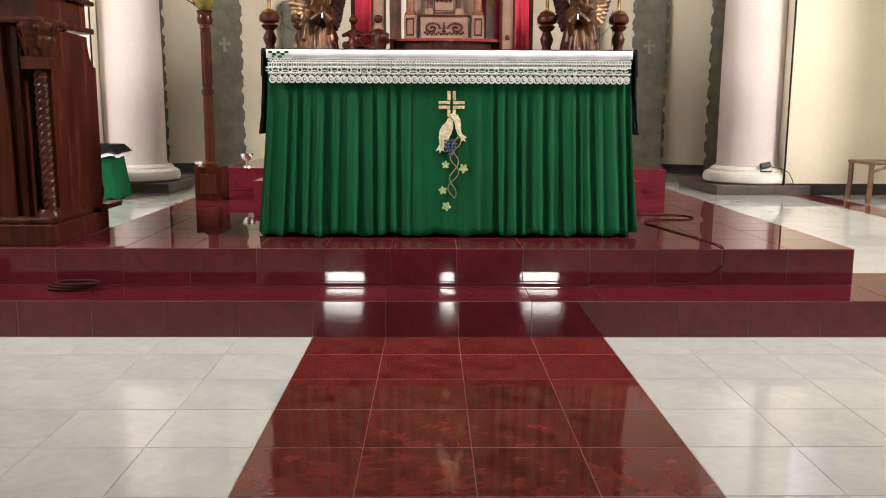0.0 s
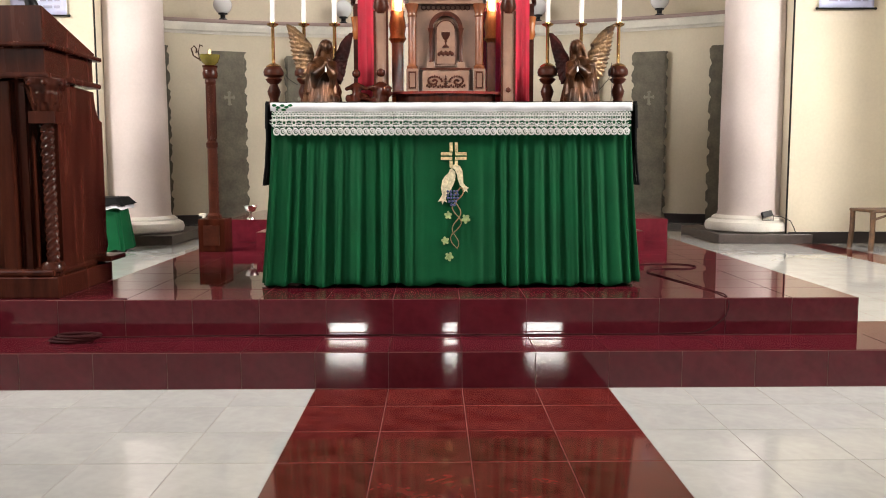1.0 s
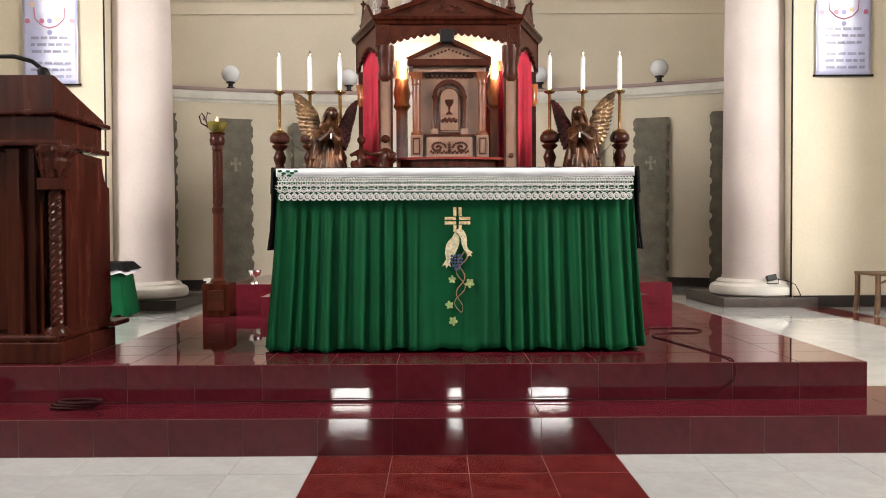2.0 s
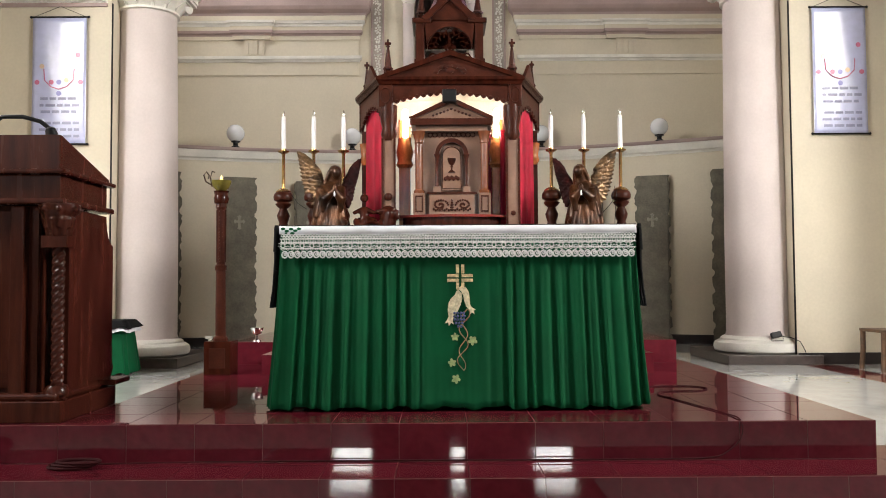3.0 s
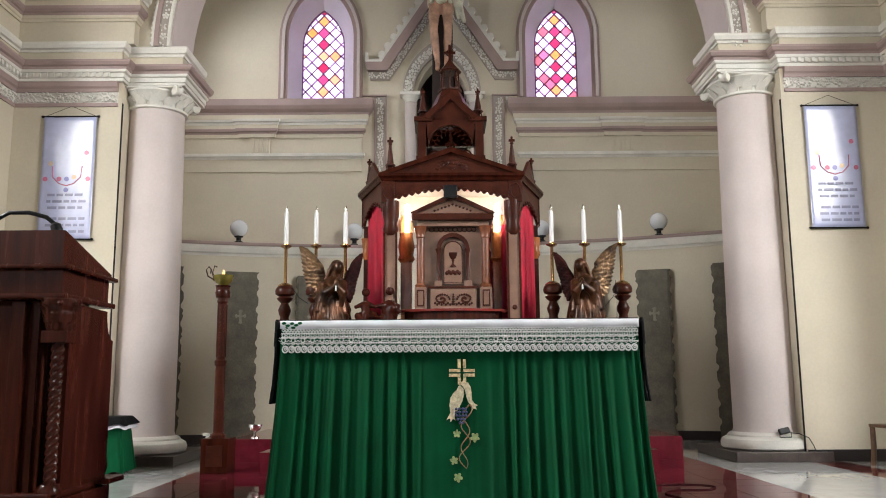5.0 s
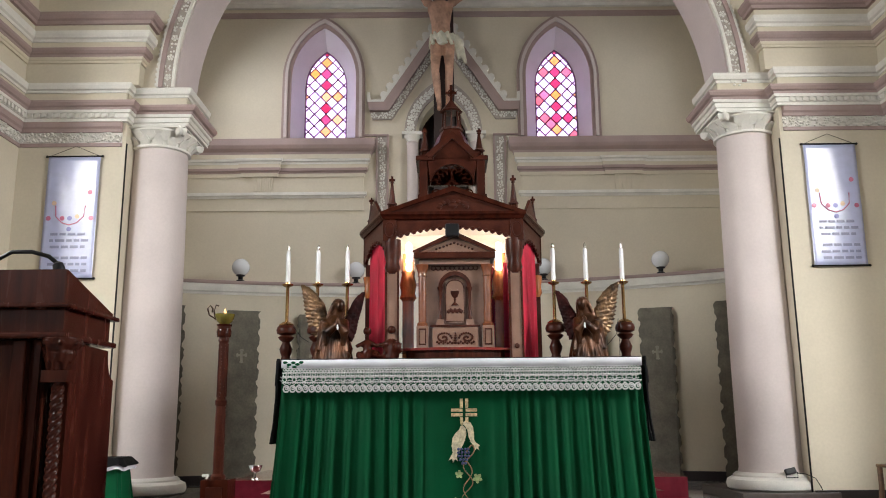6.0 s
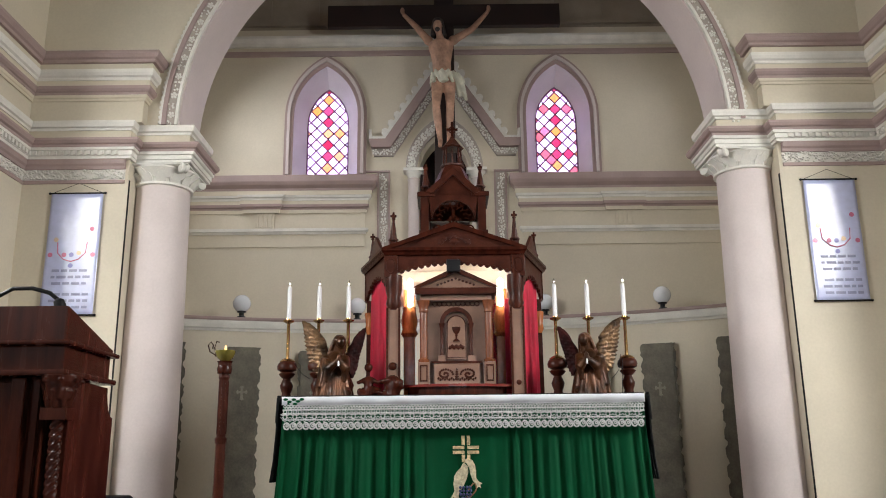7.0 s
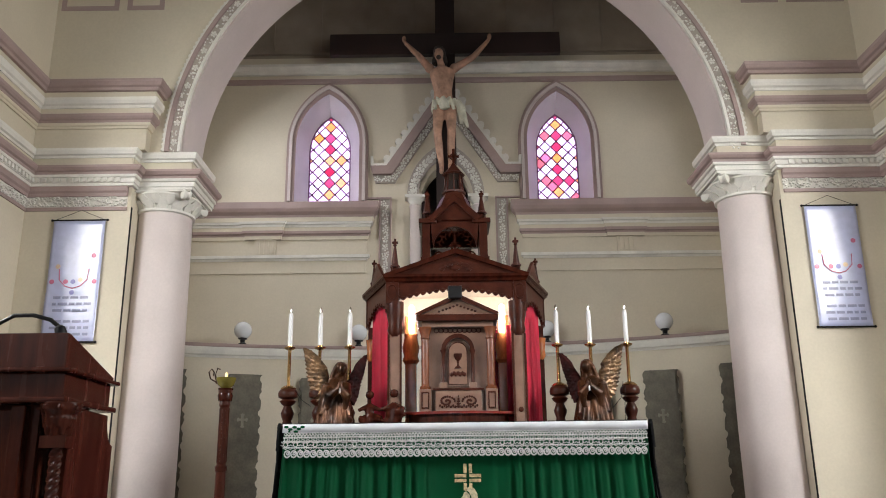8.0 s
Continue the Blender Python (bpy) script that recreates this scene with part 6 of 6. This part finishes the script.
# ---- grey slabs with crosses along the apse wall ----
def slab(x, wid, label):
    px, py = apse(x)
    a = math.atan2(-(x), math.sqrt(AR * AR - x * x))
    s = thing("stone_slab", (px, py - 0.02, R1), label, "slab", "grey slabs along the apse")
    s.rotation_euler = (0, 0, a)
    rnd = random.Random(int(x * 100))
    h, y0, y1 = 2.36 + 0.0065 * x * x, -0.11, -0.02
    left, right = [], []
    n = 60
    for k in range(n + 1):
        z = h * k / n
        o = 0.016 * (1 if (k // 2) % 3 else -0.6) + rnd.uniform(-0.008, 0.008)
        left.append((-wid / 2 - o, z))
        o = 0.016 * (1 if (k // 2 + 1) % 3 else -0.6) + rnd.uniform(-0.008, 0.008)
        right.append((wid / 2 + o, z))
    part("edge", ribbon(left, right, y0 + 0.02, y1), SLAB, s, "wavy chipped slab edge")
    part("face", cube(-wid / 2 + 0.02, wid / 2 - 0.02, y0, y0 + 0.02, 0, h, 0.003), SLAB, s)
    bm = B()
    cz = 1.78
    for q in ((0, 0.075), (0, -0.10), (-0.062, 0), (0.062, 0)):
        ex, ez = q
        wx, wz = (0.018, abs(ez) / 2) if ex == 0 else (abs(ex) / 2, 0.016)
        box(bm, ex / 2 - wx, ex / 2 + wx, y0 - 0.008, y0 - 0.001, cz + ez / 2 - wz, cz + ez / 2 + wz)
        tx, tz = ex * 1.1, cz + ez * 1.05
        for k in (-1, 0, 1):
            dx, dz = (k * 0.018, -abs(k) * 0.008 * (1 if ez > 0 else -1)) if ex == 0 else (-abs(k) * 0.008 * (1 if ex > 0 else -1), k * 0.018)
            ball(bm, (tx + dx, y0 - 0.003, tz + dz), (0.013, 0.006, 0.013), 1)
    part("cross_relief", bm, SLABCROSS, s, "pale carved cross")
    return s


for x in (-4.01, -3.04, -2.04, 2.04, 2.96, 3.95):
    slab(x, 0.46, "tall grey stone slab with a carved cross against the apse")

# ---- globe lamps on the ledge ----
def globe(x, y):
    g = thing("globe_lamp", (x, y, 3.06 + LEAN * x), "white opal globe lamp on a black foot", "lamp", "globe lamps on the ledge")
    part("foot", lathe([(0.06, 0), (0.06, 0.02), (0.035, 0.03), (0.035, 0.075), (0.065, 0.085), (0.065, 0.10)], 18), BLACK, g, "black foot", True)
    bm = B()
    bmesh.ops.create_uvsphere(bm, u_segments=24, v_segments=16, radius=0.128, matrix=Matrix.Translation((0, 0, 0.215)))
    part("globe", bm, GLOBE, g, "white opal glass globe", True)


for x in (-3.09, -1.44, 1.4, 3.07):
    globe(x, apse(x)[1] + 0.0)

# ---- hanging banners ----
BANNER = mat("glossy_banner_vinyl", (0.47, 0.50, 0.72), 0.20, var=0.06, scale=3, fine=12, bump=0.03)
BLUEINK = mat("blue_grey_ink", (0.24, 0.25, 0.40), 0.35, var=0.1)
REDINK = mat("red_ink", (0.50, 0.13, 0.24), 0.3, var=0.1)
YELINK = mat("yellow_ink", (0.62, 0.46, 0.34), 0.3, var=0.1)
BLUE2 = mat("blue_ink", (0.20, 0.20, 0.50), 0.3, var=0.1)


def banner(xc, label):
    b = thing("banner", (xc, 5.065, 2.57 + (0.03 if xc > 0 else -0.04)), label, "banner", "banners on the piers")
    w, h = 0.285, 1.36
    bm = B()
    rows = []
    for j in range(25):
        z = h * j / 24
        rows.append([bm.verts.new((-w + 2 * w * i / 16, -0.014 - 0.003 * math.sin(j * 0.45 + i * 0.2) * (1 - abs(j - 12) / 14) - 0.0012 * math.sin(i * 0.9 + j * 0.3), z)) for i in range(17)])
    for p, q in zip(rows, rows[1:]):
        for i in range(16):
            bm.faces.new((p[i], p[i + 1], q[i + 1], q[i]))
    bmesh.ops.recalc_face_normals(bm, faces=bm.faces)
    ob = part("sheet", bm, BANNER, b, "glossy pale blue printed sheet", True)
    sm = ob.modifiers.new("thick", "SOLIDIFY")
    sm.thickness = 0.002
    for z in (0.0, h):
        bm = B()
        tube(bm, [(-w - 0.02, -0.012, z), (w + 0.02, -0.012, z)], 0.010, 8)
        for s in (-1, 1):
            ball(bm, (s * (w + 0.02), -0.012, z), 0.016, 1)
        part("rod", bm, BLACK, b, "black rod", True)
    part("cord", tube(B(), [(-w, -0.008, h), (0, 0.0, h + 0.12), (w, -0.008, h)], 0.003, 5), BLACK, b)
    rnd = random.Random(3)
    for r, z in enumerate((0.47, 0.40, 0.33, 0.21, 0.14, 0.07)):
        x = -0.20 + rnd.uniform(0, 0.03)
        while x < 0.19:
            q = rnd.uniform(0.04, 0.11)
            part("print_bar", cube(x, min(0.22, x + q), -0.0235, -0.0195, z, z + 0.028), BLUEINK, b)
            x += q + 0.022
    arcs = [(-0.16, 0.80), (-0.15, 0.68), (-0.08, 0.61), (0, 0.585), (0.08, 0.61), (0.15, 0.68), (0.16, 0.80)]
    part("print_emblem", tube(B(), [(x, -0.020, z) for x, z in arcs], 0.006, 5), REDINK, b, "red printed outline")
    for x, z, m in ((-0.23, 0.66, REDINK), (0.23, 0.66, REDINK), (-0.18, 0.83, YELINK), (0.2, 0.95, REDINK), (0.0, 0.54, BLUE2), (0.0, 0.66, BLUE2), (0.08, 0.68, YELINK), (-0.08, 0.66, REDINK)):
        bm = lathe([(0.0, 0), (0.026, 0.001), (0.026, 0.003), (0.0, 0.004)], 14)
        bm.transform(Matrix.Translation((x, -0.0185, z)) @ Matrix.Rotation(radians(90), 4, "X"))
        part("print_dot", bm, m, b)


banner(-4.155, "pale blue printed banner hanging on the pier")
banner(4.13, "pale blue printed banner hanging on the pier")

# ---- small things ----
def side_table():
    t = thing("credence_table", (-3.36, 4.45, R1), "small side table under green and black cloths", "table")
    part("tabletop", cube(-0.20, 0.17, -0.14, 0.22, 0.47, 0.49), WOOD, t)
    for x in (-0.16, 0.14):
        for y in (-0.10, 0.18):
            part("leg", cube(x - 0.02, x + 0.02, y - 0.02, y + 0.02, 0, 0.47), WOOD, t)

    def skirt(z0, z1, gx, m, nm, lab, amp):
        bm = B()
        rows = []
        for j in range(9):
            u = j / 8
            row = []
            for i in range(121):
                a = 2 * math.pi * i / 120
                cx = math.copysign(abs(math.cos(a)) ** 0.4, math.cos(a)) * (0.20 + gx + 0.05 * u)
                cy = math.copysign(abs(math.sin(a)) ** 0.4, math.sin(a)) * (0.19 + gx + 0.05 * u)
                f = 1 + amp * u * math.sin(a * 13 + 2 * math.sin(3 * a))
                row.append(bm.verts.new((-0.015 + cx * f, 0.04 + cy * f, z1 + (z0 - z1) * u + 0.012 * u * math.sin(a * 5))))
            rows.append(row)
        for p, q in zip(rows, rows[1:]):
            for i in range(120):
                bm.faces.new((p[i], p[i + 1], q[i + 1], q[i]))
        bm.faces.new(rows[0][:-1])
        bmesh.ops.recalc_face_normals(bm, faces=bm.faces)
        c = part(nm, bm, m, None, "", True)
        c.location = t.location
        return tagged(c, lab, "cloth")
    skirt(0.02, 0.495, 0.0, GREENCLOTH, "table_cloth", "green cloth hanging over a small table", 0.06)
    skirt(0.42, 0.505, 0.012, WHITECLOTH, "table_linen", "narrow white linen over the green cloth", 0.02)
    skirt(0.455, 0.53, 0.02, BLACKCLOTH, "table_cover", "black cover folded over a small table", 0.05)


side_table()


def chair():
    c = thing("chair", (4.30, 4.40, R1), "brown rattan chair with arched legs", "chair")
    part("seat", cube(-0.25, 0.25, -0.22, 0.24, 0.37, 0.40, 0.012), CANE, c, "woven seat")
    for x, y in ((-0.23, -0.19), (0.23, -0.19), (-0.23, 0.20), (0.23, 0.20)):
        part("leg", tube(B(), [(x * 1.06, y * 1.05, 0), (x, y, 0.2), (x, y, 0.385)], 0.025, 10), CANE, c, "", True)
    part("backrest", tube(B(), [(0.23, -0.16, 0.38), (0.17, -0.17, 0.62), (0.22, 0.0, 0.78), (0.22, 0.12, 0.78), (0.23, 0.20, 0.40)], 0.022, 10), CANE, c, "bent backrest", True)
    for k in range(4):
        part("splat", tube(B(), [(0.22, -0.08 + 0.06 * k, 0.40), (0.215, -0.06 + 0.05 * k, 0.75)], 0.009, 8), CANE, c, "", True)
    part("stretcher", tube(B(), [(-0.23, -0.19, 0.30), (-0.1, -0.19, 0.345), (0.1, -0.19, 0.345), (0.23, -0.19, 0.30)], 0.012, 8), CANE, c, "", True)


chair()


def cable():
    pts = [(1.02, 1.55, 0), (1.16, 1.66, 0), (1.33, 1.72, 0), (1.50, 1.70, 0), (1.55, 1.58, 0), (1.46, 1.47, 0), (1.32, 1.47, 0), (1.22, 1.42, 0), (1.17, 1.30, 0), (1.20, 1.15, 0),
           (1.24, 0.95, 0), (1.29, 0.72, 0), (1.325, 0.52, 0), (1.33, 0.40, 0), (1.325, 0.338, -0.03), (1.31, 0.335, -0.09), (1.25, 0.332, -0.145), (1.18, 0.325, -0.170), (1.0, 0.32, -0.176), (0.6, 0.315, -0.176),
           (0.2, 0.32, -0.176), (-0.3, 0.325, -0.176), (-0.9, 0.32, -0.176), (-1.5, 0.30, -0.176), (-1.85, 0.26, -0.176)]
    sm = []
    for i in range(len(pts) - 1):
        p0, p1, p2, p3 = (Vector(pts[max(0, min(len(pts) - 1, k))]) for k in (i - 1, i, i + 1, i + 2))
        for k in range(6):
            t = k / 6
            sm.append(0.5 * ((2 * p1) + (p2 - p0) * t + (2 * p0 - 5 * p1 + 4 * p2 - p3) * t * t + (3 * p1 - p0 - 3 * p2 + p3) * t ** 3))
    sm.append(Vector(pts[-1]))
    ob = part("cable", tube(B(), [(p.x, p.y, R2 + 0.004 + p.z) for p in sm], 0.0036, 7), CABLE, None, "", True)
    tagged(ob, "dark red cable lying loose over the platform edge", "cable")


CABLE = mat("dark_cable_rubber", (0.035, 0.007, 0.008), 0.75, var=0.1, spec=0.08)
cable()
bm = B()
for k in range(3):
    pts = [(-1.86 + 0.10 * math.cos(a) + 0.02 * k, 0.235 + 0.05 * math.sin(a), R1 + 0.011 + 0.012 * k) for a in [2 * math.pi * q / 22 for q in range(23)]]
    tube(bm, pts, 0.0075, 6)
tagged(part("cable_coil", bm, CABLE, None, "", True), "small coil of dark red cable on the step", "cable")
bm = B()
rnd = random.Random(6)
for k in range(7):
    ball(bm, (-2.36 + rnd.uniform(-0.06, 0.05), 0.20 + rnd.uniform(-0.05, 0.05), R1 + 0.04 + rnd.uniform(0, 0.03)), (0.06, 0.05, 0.04), 2)
tagged(part("dark_cloth", bm, BLACKCLOTH, None, "", True), "crumpled dark cloth lying on the step", "cloth")


def floodlight():
    f = thing("floodlight", (3.42, 5.10, 0.408), "small black floodlight resting on the column base", "floodlight")
    bm = cube(-0.055, 0.055, -0.025, 0.015, 0.01, 0.07, 0.007)
    bm.transform(Matrix.Translation((0, 0, 0.03)) @ Matrix.Rotation(radians(-25), 4, "X") @ Matrix.Rotation(radians(-12), 4, "Y"))
    part("housing", bm, BLACK, f)
    part("bracket", tube(B(), [(-0.06, 0, 0.06), (-0.06, 0.0, 0.005), (0.06, 0, 0.005), (0.06, 0, 0.06)], 0.006, 6), BLACK, f)
    part("lead_wire", tube(B(), [(0.055, 0.01, 0.05), (0.14, -0.01, 0.04), (0.22, -0.045, 0.0), (0.26, -0.055, -0.08), (0.28, -0.055, -0.132), (0.44, -0.06, -0.132)], 0.005, 6), BLACK, f, "", True)


floodlight()


def bottle():
    b = thing("spray_bottle", (-2.62, 5.35, R1), "dark spray bottle with a white trigger head", "bottle")
    part("body", lathe([(0.05, 0), (0.052, 0.02), (0.05, 0.15), (0.025, 0.22), (0.018, 0.25)], 16), BLACK, b, "dark plastic body", True)
    bm = lathe([(0.02, 0.25), (0.022, 0.27), (0.016, 0.285)], 12)
    box(bm, -0.05, 0.025, -0.015, 0.015, 0.285, 0.315, 0.005)
    part("trigger", bm, WHITE, b, "white trigger head")


bottle()
for x, y in ((-1.72, 3.55), (-1.50, 3.55)):
    c = thing("silver_cup", (x, y, 0.545), "small silver cup standing on the red step", "cup", "silver cups")
    part("foot", lathe([(0.035, 0), (0.033, 0.008), (0.008, 0.02), (0.008, 0.05)], 16), SILVER, c, "", True)
    part("bowl", lathe([(0.008, 0.05), (0.04, 0.065), (0.055, 0.10), (0.058, 0.115), (0.05, 0.115)], 18), SILVER, c, "", True)
for pts in ([(1.50, 4.02, 1.93), (1.47, 3.99, 1.78), (1.36, 3.98, 1.66), (1.27, 3.97, 1.60)], [(1.52, 4.03, 1.90), (1.50, 4.0, 1.72), (1.49, 3.99, 1.545)], [(-1.52, 4.03, 1.88), (-1.44, 4.0, 1.78), (-1.36, 3.99, 1.73)]):
    tagged(part("wire", tube(B(), [along(pts, k / 14) for k in range(15)], 0.003, 5), BLACK, None, "", True), "thin dark wire hanging from a candlestick", "wire", "candlestick wires")
# black tubes put in for the shade of the gap between pier and column
for s in (-1, 1):
    ob = part("drain_pipe", tube(B(), [(s * 3.635, 5.11, R1 + 0.10), (s * 3.635, 5.11, 4.05)], 0.026, 8), BLACK, None, "", True)
    tagged(ob, "thin black tube standing in for shade in the gap by the pier", "duct")

# ---- tiles of floors and steps ----
def tile_mesh(name, w, d, h, m, bev=0.0008):
    bm = cube(0.0016, w - 0.0016, 0.0028, d - 0.0028, -h, 0)
    top = [e for e in bm.edges if all(v.co.z > -1e-6 for v in e.verts)]
    bmesh.ops.bevel(bm, geom=top, offset=bev, segments=1, affect="EDGES")
    me = bpy.data.meshes.new(name)
    bm.to_mesh(me)
    bm.free()
    me.materials.append(m)
    return me


def lay(me, parent, x, y, z, rx=0.0):
    ob = new("tile", me)
    ob.parent = parent
    ob.matrix_basis = pose(x, y, z, rx)
    return ob


rnd = random.Random(2)
floor = bpy.data.objects["floor"]
FIRST = 0.826 * T
for m, key in ((WHITETILE, "white"), (REDTILE, "red")):
    whole, cut = tile_mesh("tile_" + key, T, T, 0.008, m), tile_mesh("tile_cut_" + key, T, FIRST, 0.008, m)
    for i in range(-11, 11):
        if (-2 <= i < 2) != (key == "red"):
            continue
        lay(cut, floor, i * T, -FIRST, rnd.uniform(-0.0003, 0.0003))
        for j in range(1, 10):
            lay(whole, floor, i * T, -FIRST - j * T, rnd.uniform(-0.0003, 0.0003))


def tile_field(x0, x1, y0, y1, z, w=T, d=T, skip=None):
    """Joined tiles beyond those that stand singly."""
    bm = B()
    nx, ny = max(1, round((x1 - x0) / w)), max(1, round((y1 - y0) / d))
    for i in range(nx):
        for j in range(ny):
            xa, ya = x0 + (x1 - x0) * i / nx, y0 + (y1 - y0) * j / ny
            xb, yb = x0 + (x1 - x0) * (i + 1) / nx, y0 + (y1 - y0) * (j + 1) / ny
            if skip and skip((xa + xb) / 2, (ya + yb) / 2):
                continue
            v = [bm.verts.new(p) for p in ((xa + 0.0012, ya + 0.0012, z), (xb - 0.0012, ya + 0.0012, z), (xb - 0.0012, yb - 0.0012, z), (xa + 0.0012, yb - 0.0012, z))]
            bm.faces.new(v)
    return bm


def stuff(name, bm, m, parent, label):
    return tagged(part(name, bm, m, parent), label, "", "", "stuff")


stuff("far_white_tiles", tile_field(-21 * T, 21 * T, -FIRST - 52 * T, -FIRST - 9 * T, 0.0, skip=lambda x, y: abs(x) < 2 * T), WHITETILE, floor, "white tiles of the nave floor")
stuff("far_red_tiles", tile_field(-2 * T, 2 * T, -FIRST - 52 * T, -FIRST - 9 * T, 0.0), REDTILE, floor, "red tiles of the aisle")
for s in (-1, 1):
    a, b = sorted((s * 11 * T, s * 21 * T))
    stuff("side_white_tiles", tile_field(a, b, -FIRST - 9 * T, -0.002, 0.0), WHITETILE, floor, "white tiles beside the aisle")

sanct = bpy.data.objects["sanctuary_floor"]
ris1 = tile_mesh("riser_tile", T, R1, 0.008, REDRISER)
tread = tile_mesh("tread_tile", T, YF - 0.003, 0.008, REDRISER)
for i in range(-11, 11):
    lay(ris1, sanct, i * T, -0.003, 0.0, 90)
    lay(tread, sanct, i * T, 0.0, R1 + 0.001)
W2 = 2 * PX / 12
plat = bpy.data.objects["platform"]
ris2 = tile_mesh("riser_tile", W2, R2 - R1 - 0.001, 0.008, REDRISER)
for i in range(-4, 12):
    lay(ris2, plat, -PX + i * W2, YF - 0.003, R1 + 0.001, 90)
top = tile_mesh("platform_tile", W2, W2, 0.008, REDRISER)
for i in range(12):
    for j in range(10):
        lay(top, plat, -PX + i * W2, YF + j * W2, R2 + rnd.uniform(-0.0003, 0.0003))
for i in range(-4, 0):
    for j in range(2):
        lay(top, plat, -PX + i * W2, YF + j * W2, R2)
for s in (-1, 1):
    bm = B()
    for j in range(14):
        a, b = sorted((s * PX, s * (PX + 0.004)))
        y0 = (YF if s > 0 else 1.12) + 0.001 + j * W2
        if y0 + W2 < 4.9:
            box(bm, a, b, y0, y0 + W2 - 0.0024, R1 + 0.001, R2 - 0.001)
    part("side_tiles", bm, REDRISER, plat)


def hide(x, y):
    return (abs(x) < PX and y < 4.9) or (x < -PX and x > -3.3 and y < 1.12)


bm = B()
bmr = B()
for s in (-1, 1):
    for i in range(0, 16):
        for j in range(0, 24):
            xa, ya = s * (PX + 0.006 + i * T), YF + j * T
            xm, ym = xa + s * T / 2, ya + T / 2
            if hide(xm, ym) or abs(xm) > 5.2:
                continue
            red = ym < YF + T * 0.9 or (3.60 < abs(xm) < 3.98 and ym < 5.1)
            tgt = bmr if red else bm
            x0, x1 = sorted((xa, xa + s * T))
            v = [tgt.verts.new(p) for p in ((x0 + 0.0012, ya + 0.0012, R1), (x1 - 0.0012, ya + 0.0012, R1), (x1 - 0.0012, ya + T - 0.0012, R1), (x0 + 0.0012, ya + T - 0.0012, R1))]
            tgt.faces.new(v)
for j in range(12):
    for i in range(12):
        xa, ya = -PX + i * W2, 4.91 + j * T
        v = [bm.verts.new(p) for p in ((xa + 0.0012, ya, R1), (xa + W2 - 0.0012, ya, R1), (xa + W2 - 0.0012, ya + T - 0.0024, R1), (xa + 0.0012, ya + T - 0.0024, R1))]
        bm.faces.new(v)
stuff("sanctuary_white_tiles", bm, WHITETILE, sanct, "white tiles of the sanctuary floor")
stuff("sanctuary_red_tiles", bmr, REDTILE, sanct, "red border tiles of the sanctuary floor")
